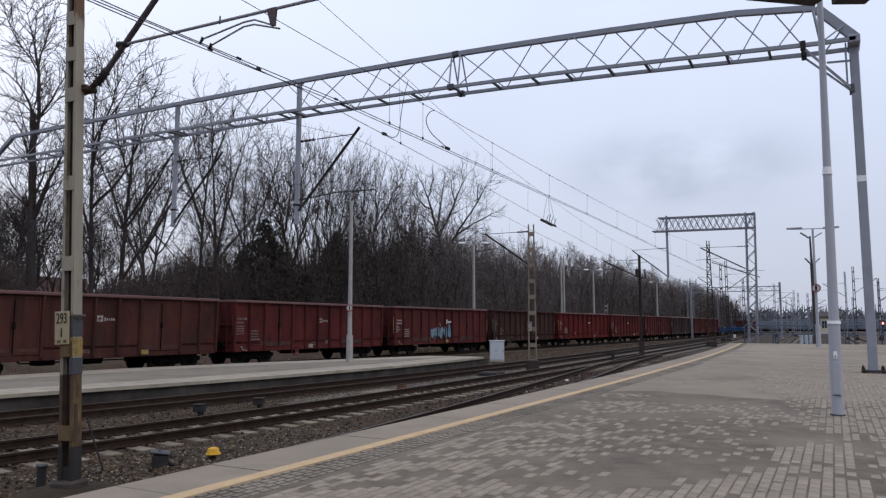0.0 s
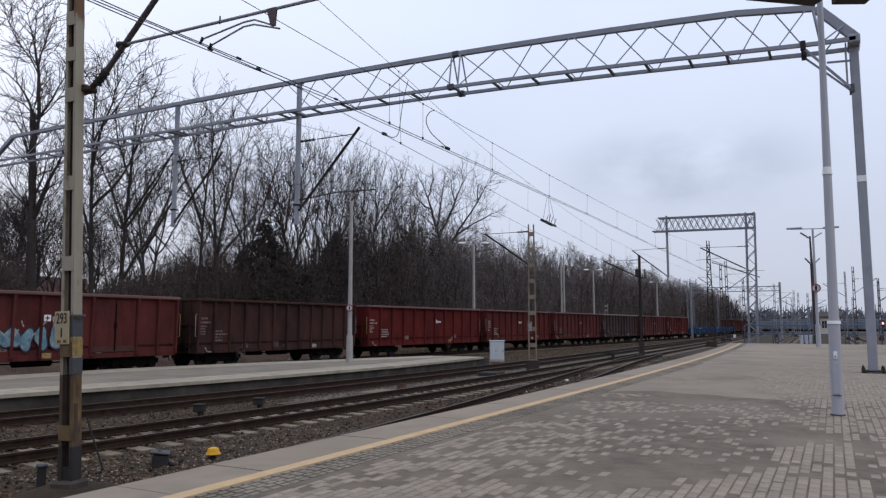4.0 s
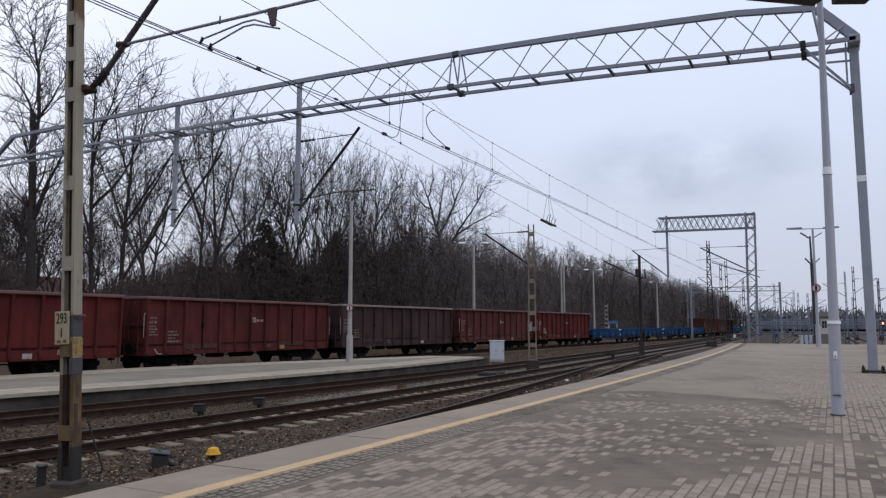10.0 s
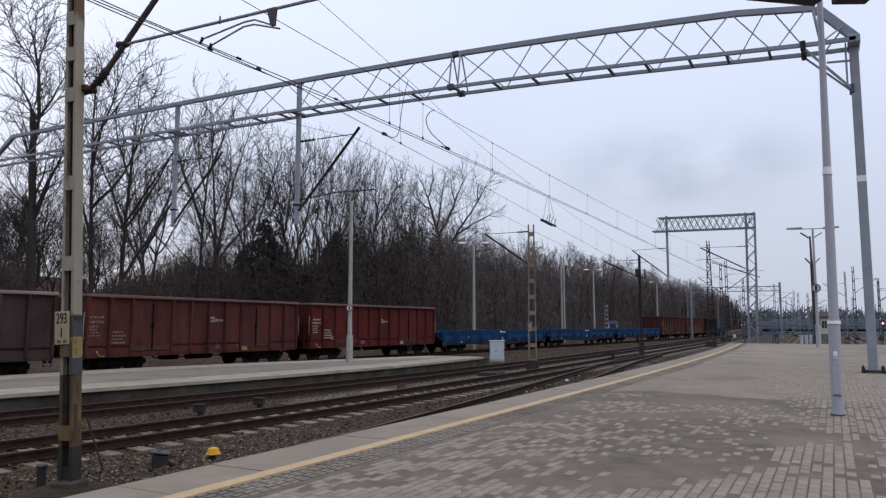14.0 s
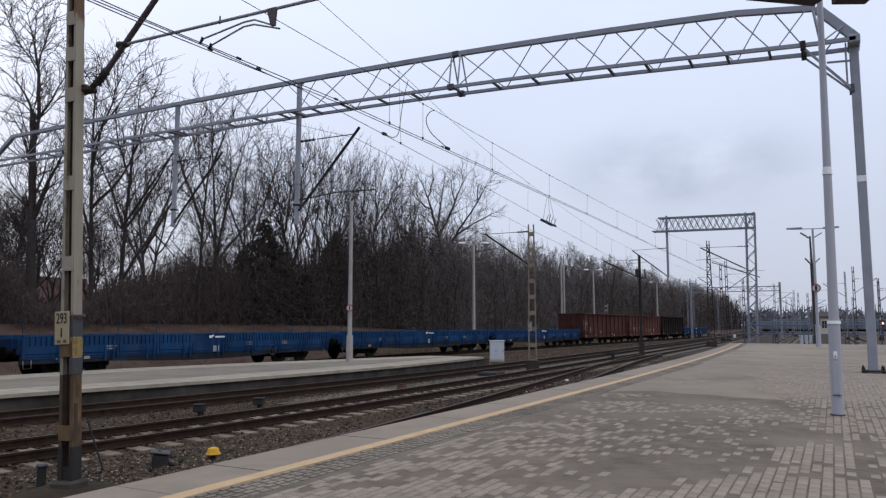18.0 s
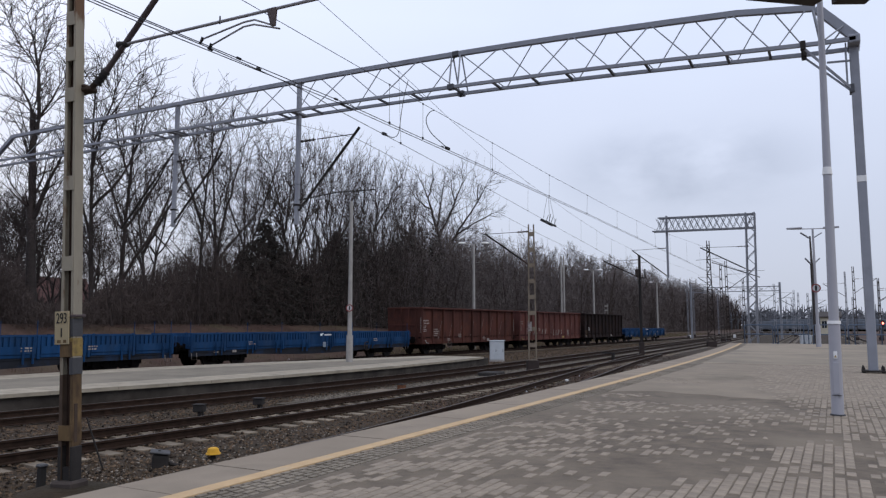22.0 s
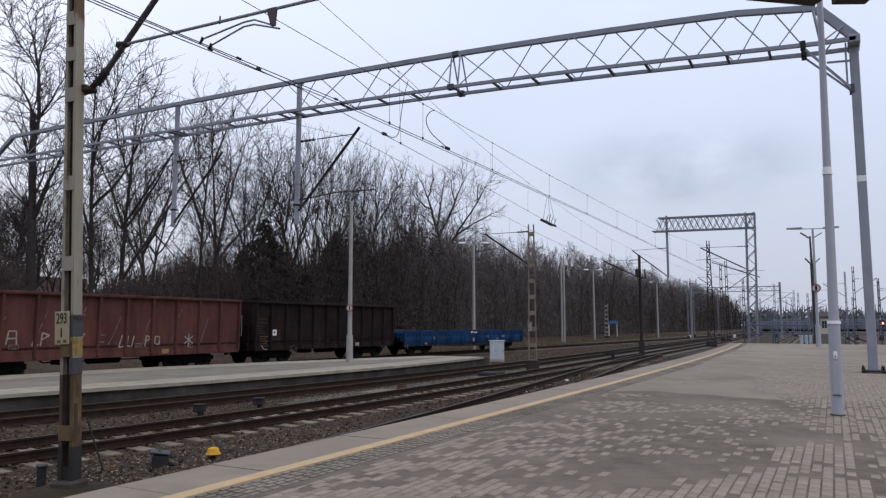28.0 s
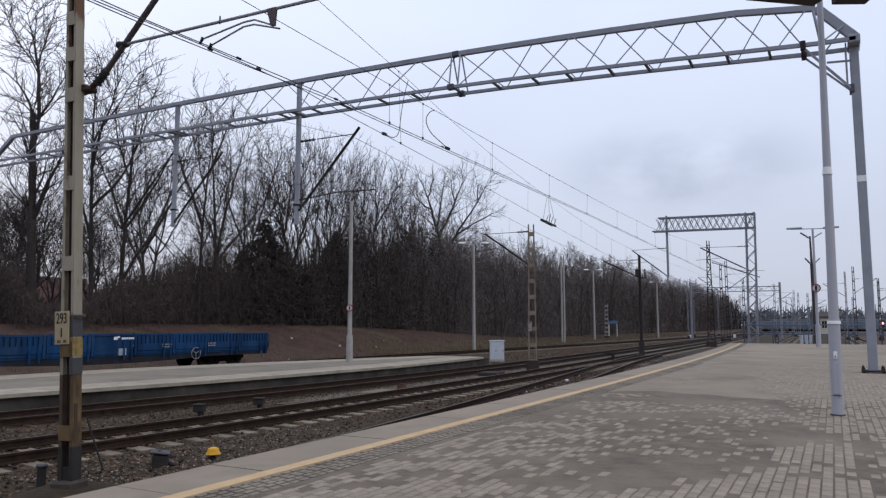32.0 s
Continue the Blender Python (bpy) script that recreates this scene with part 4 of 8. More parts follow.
def flat_wagon(length, paint, label, seed=0, stakes=True):
    """A long flat wagon with low pressed steel drop sides."""
    rng = random.Random(seed)
    w = thing("flat_wagon", (0, 0, 0), label, "freight wagon", "wagons of the freight train")
    half, hb = length / 2, length / 2 - 0.62
    X, top, mid = 1.36, 1.65, 0.9
    part("floor", Shape().box((-X + 0.05, -hb, 1.06), (X - 0.05, hb, 1.14)), mat("wagon_planks", (0.09, 0.075, 0.06), 0.9), w)
    bays = 9
    for sx in (-1, 1):
        sb = Shape()
        nseg = 24
        v, f = [], []
        for i in range(nseg + 1):
            y = -hb + 2 * hb * i / nseg
            low = 0.6 - 0.14 * max(0, 1 - (y / (hb * 0.55)) ** 2)
            v += [(sx * (X - 0.12), y, low), (sx * (X - 0.02), y, low), (sx * (X - 0.02), y, mid), (sx * (X - 0.12), y, mid)]
        for i in range(nseg):
            for j in range(4):
                f.append((4 * i + j, 4 * i + (j + 1) % 4, 4 * i + 4 + (j + 1) % 4, 4 * i + 4 + j))
        f += [(0, 1, 2, 3), (4 * nseg + 3, 4 * nseg + 2, 4 * nseg + 1, 4 * nseg)]
        sb.add(v, f)
        part("side_sill", sb, SILLBLUE, w, "dark side sill")
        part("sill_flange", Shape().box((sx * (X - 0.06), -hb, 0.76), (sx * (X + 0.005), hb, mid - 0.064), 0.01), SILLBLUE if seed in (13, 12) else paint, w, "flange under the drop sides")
        for i in range(bays):
            y0, y1 = -hb + 2 * hb * i / bays + 0.09, -hb + 2 * hb * (i + 1) / bays - 0.09
            d = Shape().box((sx * (X - 0.03), y0, mid - 0.06), (sx * X, y1, top), 0.008)
            d.box((sx * X, y0, top - 0.06), (sx * (X + 0.035), y1, top), 0.01)
            d.box((sx * X, y0, mid - 0.06), (sx * (X + 0.03), y1, mid + 0.06), 0.01)
            if i != 4:
                nr = 8
                for k in range(nr + 1):
                    yy = y0 + 0.06 + (y1 - y0 - 0.12) * k / nr
                    d.box((sx * X, yy - 0.065, mid + 0.34), (sx * (X + 0.06), yy + 0.065, top - 0.06))
                d.box((sx * X, y0, mid + 0.06), (sx * (X + 0.06), y1, mid + 0.36), 0.015)
            drop = part("drop_side", d, paint, w, "pressed steel drop side")
            for yy in (y1 - 0.5, y1 - 0.14):
                part("hinge", Shape().path([(sx * (X + 0.05), yy + 0.05, mid + 0.5), (sx * (X + 0.1), yy, mid + 0.2), (sx * (X + 0.08), yy + 0.02, mid - 0.28)], 0, square=(0.06, 0.08)), paint, drop)
        for i in range(bays + 1):
            y = min(max(-hb + 2 * hb * i / bays, -hb + 0.07), hb - 0.07)
            part("stake_post", Shape().box((sx * (X - 0.03), y - 0.06, 0.78), (sx * (X + 0.06), y + 0.06, top + 0.02), 0.015), paint, w)
            if stakes and i % 3 == 0:
                part("stake", Shape().tube((sx * (X - 0.1), y, 1.14), (sx * (X - 0.1), y, 2.2), 0.015, n=5), paint, w, "thin blue steel stake")
    for sy in (-1, 1):
        part("end_board", Shape().box((-X, sy * (hb - 0.04), 0.95), (X, sy * hb, top - 0.12), 0.01), paint, w)
        for x in (-0.8, 0.8):
            part("end_post", Shape().box((x - 0.05, sy * hb, 1.0), (x + 0.05, sy * (hb + 0.06), top - 0.1), 0.01), paint, w)
        part("grab_rail", Shape().path([(X, sy * (hb + 0.02), 1.1), (X + 0.02, sy * (hb + 0.12), 1.12), (X + 0.02, sy * (hb + 0.12), 1.6)], 0.016, 5), paint, w)
        part("step", Shape().path([(X - 0.05, sy * (hb - 0.4), 0.9), (X, sy * (hb - 0.4), 0.45), (X, sy * (hb - 0.1), 0.45), (X - 0.05, sy * (hb - 0.1), 0.9)], 0.02, 5), M_MARK, w)
    y3 = 0.04 * hb
    stencil(w, X + 0.001, [(y3 - 0.3, 1.5, 0.18, 0.12), (y3 - 0.17, 1.55, 0.12, 0.07)] + [(y3 + 0.02 + 0.11 * k, 1.49, 0.085, 0.08) for k in range(7)], "logo_mark", M_WHITE, "white mark and bars")
    for k, (yy, zz, a, b) in enumerate(((-0.62, 1.2, 0.5, 0.1), (0.55, 1.2, 0.4, 0.16), (0.26, 1.2, 0.45, 0.1), (-0.85, 0.86, 0.25, 0.22))):
        stencil(w, X + 0.062 if zz > 1 else X + 0.006, text_block(rng, yy * hb, zz, 2, a, 0.06))
    part("label_plate", Shape().box((X + 0.03, 0.02 * hb, 0.8), (X + 0.06, 0.02 * hb + 0.36, 1.08), 0.005), mat("data_plate", (0.28, 0.33, 0.4), 0.6), w)
    part("label_plate", Shape().box((X - 0.02, -0.72 * hb, 0.72), (X + 0.01, -0.72 * hb + 0.26, 0.98), 0.005), M_MARK, w)
    part("handwheel", HANDWHEEL_PALE if seed == 17 else HANDWHEEL, None, w, at=(X + 0.08, hb * 0.47, 0.76))
    running_gear(w, half, hb - 2.6, 1.05)
    return w


def scrawl_tag(w, x, hb):
    """Large rounded sprayed shapes in faded blue and white low on the side."""
    rng = random.Random(4)
    fill, edge = mat("pale_blue_spray", (0.09, 0.17, 0.22), 0.75, scale=3, var=0.4, col2=(0.24, 0.27, 0.3), at2=0.6, scale2=3.5), mat("dark_spray", (0.02, 0.022, 0.035), 0.75)
    for k in range(5):
        yc, zc, ry, rz = -1.62 + 0.55 * k, 1.52 + rng.uniform(-0.04, 0.06), rng.uniform(0.24, 0.31), rng.uniform(0.34, 0.42)
        ph = [rng.uniform(0, 6.28) for _ in range(3)]
        for grow_by, off, m, name in ((1.16, 0.0, edge, "spray_outline"), (1.0, 0.004, fill, "spray_fill")):
            ring = []
            for q in range(20):
                a = 2 * math.pi * q / 20
                f = grow_by * (1 + 0.2 * math.sin(2 * a + ph[0]) + 0.14 * math.sin(3 * a + ph[1]))
                ring.append((yc + ry * f * math.cos(a), zc + rz * f * math.sin(a)))
            v = [(x + off - 0.002, a, b) for a, b in ring] + [(x + off + 0.002 + 0.0015 * k, a, b) for a, b in ring]
            part(name, Shape().add(v, [tuple(range(20, 40)), tuple(range(19, -1, -1))] + [(i, (i + 1) % 20, 20 + (i + 1) % 20, 20 + i) for i in range(20)]), m, w, "faded blue sprayed shape" if m is fill else "dark sprayed outline")
    s = Shape()
    for k in range(7):
        y, z = -1.75 + 0.37 * k + rng.uniform(-0.1, 0.1), rng.choice((1.35, 1.65, 1.98))
        s.bar((x + 0.018, y, z), (x + 0.018, y + rng.uniform(-0.2, 0.2), z + rng.uniform(0.1, 0.35)), 0.006, 0.05)
    part("spray_strokes", s, M_MARK, w, "loose white sprayed strokes")


def scrawl_letters(w, x, hb):
    """White hand-painted strokes low along the side, each sign its own part."""
    glyphs = {"R": ((0, 0, 0, 1), (0, 1, .6, .8), (.6, .8, .05, .5), (.05, .5, .65, 0)), "A": ((0, 0, .15, 1), (.15, 1, .6, 1), (.6, 1, .65, 0), (.08, .45, .62, .45)), "L": ((.25, 1, 0, 0), (0, 0, .45, .08)),
              "P": ((.05, 0, .15, 1), (.15, 1, .6, .8), (.6, .8, .1, .45)), "H": ((0, .05, .3, 1), (.3, 1, .42, .0), (.05, .45, .75, .4), (.75, .0, .85, .9)), "Y": ((0, 1, .25, .5), (.6, 1, .15, 0)), "F": ((.1, 0, .25, 1.2), (.25, 1, .6, 1), (.2, .55, .5, .55)),
              "U": ((.1, 1, 0, .1), (0, .1, .4, 0), (.4, 0, .6, 1)), "O": ((.1, .2, .15, .9), (.15, .9, .55, .85), (.55, .85, .5, .1), (.5, .1, .1, .2)), "*": ((.3, 0, .35, 1), (0, .25, .65, .8), (0, .8, .65, .25))}
    for g, y, z, size in (("R", -5.0, 1.34, 0.44), ("A", -4.25, 1.34, 0.48), ("L", -3.3, 1.27, 0.44), ("P", -3.0, 1.27, 0.48), ("H", -2.2, 1.24, 0.46), ("Y", -1.58, 1.22, 0.5), ("F", -0.72, 1.02, 0.62), ("L", 0.34, 1.13, 0.5), ("U", 0.72, 1.14, 0.46),
                          ("P", 1.58, 1.13, 0.46), ("O", 2.05, 1.16, 0.44), ("*", 3.7, 1.06, 0.6)):
        s = Shape()
        for a, b, c, d in glyphs[g]:
            s.bar((x - 0.057, y + a * size * 1.25, z + b * size), (x - 0.057, y + c * size * 1.25, z + d * size), 0.006, 0.055)
        part("painted_sign", s, M_FAINT if g == "F" else M_MARK, w, "white hand-painted sign")


RB = wagon_paint("brown_red_paint", (0.0653, 0.0227, 0.0191), (0.0384, 0.0210, 0.0165))
# top rails are paler than the side walls
PALE_RAIL = mat("dusty_red_rail", (0.125, 0.066, 0.063), 0.8, scale=1.5, var=0.2, stretch=(1, 0.3, 1))
PALE_GREY_RAIL = mat("dusty_grey_rail", (0.1920, 0.1386, 0.1261), 0.85, scale=1.5, var=0.25, stretch=(1, 0.3, 1))
RED = [wagon_paint("oxide_red_paint_" + k, c, d) for k, c, d in (
    ("faded", (0.0799, 0.0161, 0.0156), (0.0474, 0.0156, 0.0148)), ("dull", (0.0775, 0.0181, 0.0178), (0.0467, 0.0150, 0.0140)), ("fresh", (0.0904, 0.0114, 0.0109), (0.0608, 0.0108, 0.0102)),
    ("warm", (0.0781, 0.0139, 0.0132), (0.0616, 0.0156, 0.0140)), ("dusty", (0.0754, 0.0230, 0.0214), (0.0503, 0.0186, 0.0178)))]
DARKBROWN = wagon_paint("weathered_brown_paint", (0.0480, 0.0218, 0.0191), (0.0288, 0.0168, 0.0148))
GREYBROWN = wagon_paint("grey_brown_paint", (0.046, 0.0305, 0.0315), (0.032, 0.0205, 0.021))
OLDRED = wagon_paint("old_rust_paint", (0.074, 0.0285, 0.0225), (0.044, 0.0205, 0.0175))
PINKRED = wagon_paint("bleached_red_paint", (0.097, 0.0395, 0.0345), (0.07, 0.029, 0.026))
SOOT = wagon_paint("soot_black_paint", (0.0180, 0.0117, 0.0116), (0.0115, 0.0080, 0.0080))
BLUE = wagon_paint("blue_wagon_paint", (0.0085, 0.042, 0.116), (0.007, 0.028, 0.074), 0.62)
M_SOOTINK = mat("sooted_stencil", (0.028, 0.02, 0.019), 0.8, scale=7, var=0.4)
# much darker than the drop sides, with patches of blue
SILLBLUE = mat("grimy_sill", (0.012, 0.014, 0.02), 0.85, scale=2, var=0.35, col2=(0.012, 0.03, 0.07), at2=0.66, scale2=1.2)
TRAIN = [
    (open_wagon(14.04, RB, "brown-red open wagon with double side doors", ((2, 4), (8, 10)), 1, rail_paint=PALE_RAIL, bays=12), 14.04),
    (open_wagon(13.76, RED[0], "oxide red open wagon with double side doors", ((2, 4), (8, 10)), 2, rail_paint=PALE_RAIL, bays=12), 13.76),
    (open_wagon(13.67, RED[1], "dull red open wagon with blue sprayed strokes", ((2, 4), (8, 10)), 3, bays=12, scrawl=scrawl_tag, rail_paint=PALE_RAIL), 13.67),
    (open_wagon(13.3, DARKBROWN, "weathered brown high-sided open freight wagon", (), 4, bays=12, logo=False), 13.3),
    (open_wagon(15.3, RED[2], "freshly painted bright red open wagon", (), 5, rail_paint=PALE_RAIL), 15.3),
    (open_wagon(13.5, RED[3], "warm red high-sided open freight wagon", (), 6, rail_paint=PALE_RAIL), 13.5),
    (open_wagon(13.65, RED[1], "dull red open wagon with plain side doors", ((2, 4), (8, 10)), 7, bays=12, rail_paint=PALE_RAIL), 13.65),
    (open_wagon(13.68, GREYBROWN, "grey-brown open wagon with double side doors", ((2, 4), (8, 10)), 8, False, bays=12, rail_paint=PALE_GREY_RAIL), 13.68),
    (open_wagon(13.77, RED[4], "dusty red open wagon with plain side doors", ((2, 4), (8, 10)), 9, bays=12, rail_paint=PALE_RAIL), 13.77),
    (open_wagon(14.04, RED[3], "warm red open wagon with a yellow plate", ((2, 4), (8, 10)), 10, bays=12, rail_paint=PALE_RAIL), 14.04),
    (flat_wagon(19.07, BLUE, "blue flat wagon with low drop sides", 11), 19.07),
    (flat_wagon(19.31, BLUE, "blue flat wagon with low drop sides", 12), 19.31),
    (flat_wagon(19.52, BLUE, "blue flat wagon with low drop sides", 13), 19.52),
    (open_wagon(15.15, OLDRED, "old rust-red open wagon with worn posts", (), 14, False, ink=M_MARK, bays=10), 15.15),
    (open_wagon(15.3, PINKRED, "bleached red open wagon with painted strokes", (), 15, False, scrawl=scrawl_letters), 15.3),
    (open_wagon(13.5, SOOT, "soot-black high-sided open freight wagon", (), 16, False, ink=M_SOOTINK), 13.5),
    (flat_wagon(19.1, BLUE, "blue flat wagon at the end of the train", 17, False), 19.1),
]
YS = np.arange(-420.0, 420.0, 0.5)
XS = np.array([train_side(float(y)) - 1.42 for y in YS])
ARC = np.concatenate([[0], np.cumsum(np.hypot(np.diff(XS), np.diff(YS)))])
ARC -= np.interp(25.0, YS, ARC)


def on_track(s):
    y = float(np.interp(s, ARC, YS))
    a, b = (np.interp(y + d, YS, XS) for d in (-2.5, 2.5))
    return pose(float(np.interp(y, YS, XS)), y, 0, 0, 0, -math.degrees(math.atan2(b - a, 5.0)))


def train_run(t):
    """Metres that the train has rolled after t seconds."""
    return 7.4268 * t + 0.0046 * t * t - 0.11 * max(0.0, t - 30.5) ** 2


def motions():
    start = 1.61 - TRAIN[0][1] - 0.62
    for w, length in TRAIN:
        s = start + length / 2
        start += length
        walk(w, [(float(t), on_track(s - train_run(t))) for t in list(range(0, 30, 2)) + [30, 31, 32]])
        for owner, wheel, dy in WHEELS:
            if owner is w:
                rows = [(k / 15, pose(0, dy, 0.46, math.degrees(train_run(k / 15) / 0.46))) for k in range(481)]
                walk(wheel, rows)


# ---- overhead line: gantries, masts, arms, wires ----
def insulator(s, a, b, n=5, r=0.07, slot=0):
    """A string of sheds between a and b."""
    a, b = Vector(a), Vector(b)
    s.tube(a, b, r * 0.45, n=8, slot=slot)
    for i in range(n):
        c = a.lerp(b, (i + 0.5) / n)
        d = (b - a).normalized() * 0.02
        s.tube(c - d, c + d, r, r * 0.7, n=10, slot=slot)
    return s


GY0 = 22.83


def gantry_z(x):
    u = -x
    return 9.76 + (0.9 * (1 - math.exp(-((u / 11) ** 1.15))) if u > 0 else 0.03 * u)


M_TIE = mat("dark_tie_steel", (0.075, 0.078, 0.09), 0.7, scale=4, var=0.2)


def bot_z(x):
    return gantry_z(x) + 0.2


gantry = thing("overhead_gantry", (0.9, GY0, 0.76), "grey painted steel lattice gantry spanning the tracks", "gantry")
gantry_at = Matrix.Translation((-0.9, -GY0, -0.76))


def gpart(name, s, material=None, label=""):
    return part(name, s, material or M_STEELGREY, gantry, label, at=gantry_at)


XS_G = [-0.21, -2.3, -4.7, -7.3, -9.96, -13.28, -16.48, -19.65, -22.71, -25.7, -28.8, -32.0, -35.3, -38.7]
G_TOP = 1.57
pts = XS_G


def chord_x(n=20):
    return [0.0] + [-0.21 - 38.5 * i / n for i in range(n + 1)]


def top_z(x):
    return gantry_z(x) + G_TOP - 0.16 * max(0.0, 1 + x / 2)


gpart("top_chord", Shape().path([(x, GY0, top_z(x)) for x in chord_x()], 0, square=(0.15, 0.17)))
for dy in (-0.42, 0.42):
    gpart("bottom_chord", Shape().path([(x, GY0 + dy, bot_z(max(x, -38))) for x in [0.95] + chord_x() + [-40.9]], 0, square=(0.10, 0.11)))
for a, b in zip(pts, pts[1:]):
    m = (a + b) / 2
    for p, q in ((a - 0.06, m + 0.27), (b + 0.08, m)):
        gpart("diagonal", Shape().tube((p, GY0 - 0.06, top_z(p) - 0.08), (q, GY0 - 0.42, bot_z(q) + 0.05), 0.02, n=6))
    for p, q in ((m + 0.19, a - 0.02), (m - 0.14, b + 0.12)):
        gpart("diagonal", Shape().tube((p, GY0 + 0.06, top_z(p) - 0.08), (q, GY0 + 0.42, bot_z(q) + 0.05), 0.02, n=6))
    for x in (a - 0.12, m):
        gpart("cross_tie", Shape().bar((x, GY0 - 0.38, bot_z(x) - 0.01), (x, GY0 + 0.38, bot_z(x) - 0.01), 0.07, 0.07), M_TIE)
# joint of the two halves
for x in (-11.5, -11.85):
    for dy in (-0.42, 0.42):
        gpart("joint_bar", Shape().tube((x, GY0 + dy * 0.1, gantry_z(x) + G_TOP), (x + 0.08, GY0 + dy, bot_z(x)), 0.03, n=6))
for z, dy in ((G_TOP, 0), (0.2, -0.42), (0.2, 0.42)):
    gpart("joint_plate", Shape().box((-11.82, GY0 + dy - 0.1, gantry_z(-11.7) + z - 0.1), (-11.56, GY0 + dy + 0.1, gantry_z(-11.7) + z + 0.1), 0.02), M_TIE, "dark bolted splice plate")
# ends and legs
zr = bot_z(0)
gpart("end_strut", Shape().bar((0.02, GY0, zr + 1.2), (0.98, GY0, zr + 0.12), 0.2, 0.24))
for dy in (-0.5, 0.5):
    gpart("end_diagonal", Shape().tube((0.66, GY0 + dy * 0.2, zr + 0.5), (0.2, GY0 + dy, zr + 0.05), 0.022, n=6))
    gpart("end_post", Shape().tube((-0.06, GY0 + dy * 0.15, zr + 1.13), (0.12, GY0 + dy, zr + 0.05), 0.03, n=6))
gpart("leg_cap", Shape().box((0.76, GY0 - 0.47, zr - 0.14), (1.06, GY0 + 0.47, zr + 0.1), 0.03))
leg = gpart("leg", Shape().box((0.785, GY0 - 0.12, 0.8), (1.015, GY0 + 0.12, zr - 0.14), 0.02), label="square grey steel leg")
gpart("leg_band", Shape().box((0.78, GY0 - 0.125, 5.95), (1.02, GY0 + 0.125, 6.15), 0.02), M_WHITE, "white painted band")
for dy in (-0.5, 0.5):
    gpart("knee_brace", Shape().bar((0.79, GY0 + dy * 0.24, 8.62), (-0.36, GY0 + dy * 0.86, zr - 0.06), 0.05, 0.06))
    gpart("knee_post", Shape().bar((0.7, GY0 + dy * 0.3, 8.74), (0.7, GY0 + dy * 0.5, zr - 0.05), 0.04, 0.04))
    gpart("brace_plate", Shape().box((-0.43, GY0 + dy * 0.86 - 0.07, zr - 0.13), (-0.29, GY0 + dy * 0.86 + 0.07, zr + 0.13), 0.01), M_TAR, "dark bolted clamp plate")
gpart("knee_tie", Shape().bar((0.22, GY0, 9.5), (0.79, GY0, 9.46), 0.05, 0.05))
gpart("knee_plate", Shape().box((0.74, GY0 - 0.15, 8.5), (0.86, GY0 + 0.15, 8.75), 0.01), M_TIE)
gpart("foot_plate", Shape().box((0.62, GY0 - 0.28, 0.79), (1.18, GY0 + 0.28, 0.83), 0.01), M_TAR, "dark base plate")
for sx in (0.67, 1.13):
    for sy in (-0.23, 0.23):
        gpart("anchor_bolt", Shape().tube((sx, GY0 + sy, 0.76), (sx, GY0 + sy, 0.9), 0.045, 0.035, 8).tube((sx, GY0 + sy, 0.9), (sx, GY0 + sy, 0.95), 0.03, 0.01, 8), M_TAR)
gpart("far_leg", Shape().box((-40.94, GY0 - 0.12, -0.2), (-40.7, GY0 + 0.12, gantry_z(-38)), 0.02))
gpart("end_strut", Shape().bar((-38.7, GY0, gantry_z(-38.7) + G_TOP), (-40.8, GY0, bot_z(-38)), 0.18, 0.2))
# posts that hang down from the gantry and hold the arms
for x, zl in ((-18.98, 6.1), (-26.1, 6.45)):
    h = gpart("drop_post", Shape().box((x - 0.085, GY0 - 0.085, zl), (x + 0.085, GY0 + 0.085, gantry_z(x) + G_TOP), 0.02), label="square hanging post")
    for z in (0.25, G_TOP):
        gpart("bracket", Shape().box((x - 0.14, GY0 - (0.48 if z < 1 else 0.14), gantry_z(x) + z - 0.12), (x + 0.14, GY0 + (0.48 if z < 1 else 0.14), gantry_z(x) + z - 0.02), 0.02))
    gpart("collar", Shape().box((x - 0.12, GY0 - 0.12, zl + 0.75), (x + 0.12, GY0 + 0.12, zl + 0.83), 0.01), M_TAR)
strut = Shape().tube((-18.55, GY0, 7.0), (-15.95, GY0, 9.74), 0.055, n=8)
gpart("cantilever_strut", insulator(strut, (-18.9, GY0, 6.65), (-18.5, GY0, 7.05)), M_TAR, "dark cantilever tube with insulator")
tie = Shape().tube((-18.0, GY0, 9.52), (-16.1, GY0, 9.5), 0.02, n=6)
gpart("cantilever_tie", insulator(tie, (-18.85, GY0, 9.52), (-18.1, GY0, 9.52), 4), M_TAR, "tie rod with insulators")
gpart("steady_arm", Shape().path([(-18.9, GY0, 7.1), (-17.0, GY0, 7.25), (-15.2, GY0, 7.2)], 0.025), M_TAR)
gpart("cantilever_strut", insulator(Shape().tube((-25.8, GY0, 6.9), (-23.2, GY0, 9.6), 0.05, n=8), (-26.05, GY0, 6.65), (-25.75, GY0, 6.95)), M_TAR, "dark cantilever tube with insulator")
gpart("cantilever_tie", insulator(Shape().tube((-25.2, GY0, 9.45), (-23.3, GY0, 9.45), 0.02, n=6), (-26.0, GY0, 9.45), (-25.3, GY0, 9.45), 4), M_TAR)
gpart("cantilever_strut", insulator(Shape().tube((-29.6, GY0, 6.6), (-27.4, GY0, 8.8), 0.05, n=8), (-26.3, GY0, 9.9), (-27.3, GY0, 8.9)), M_TAR)

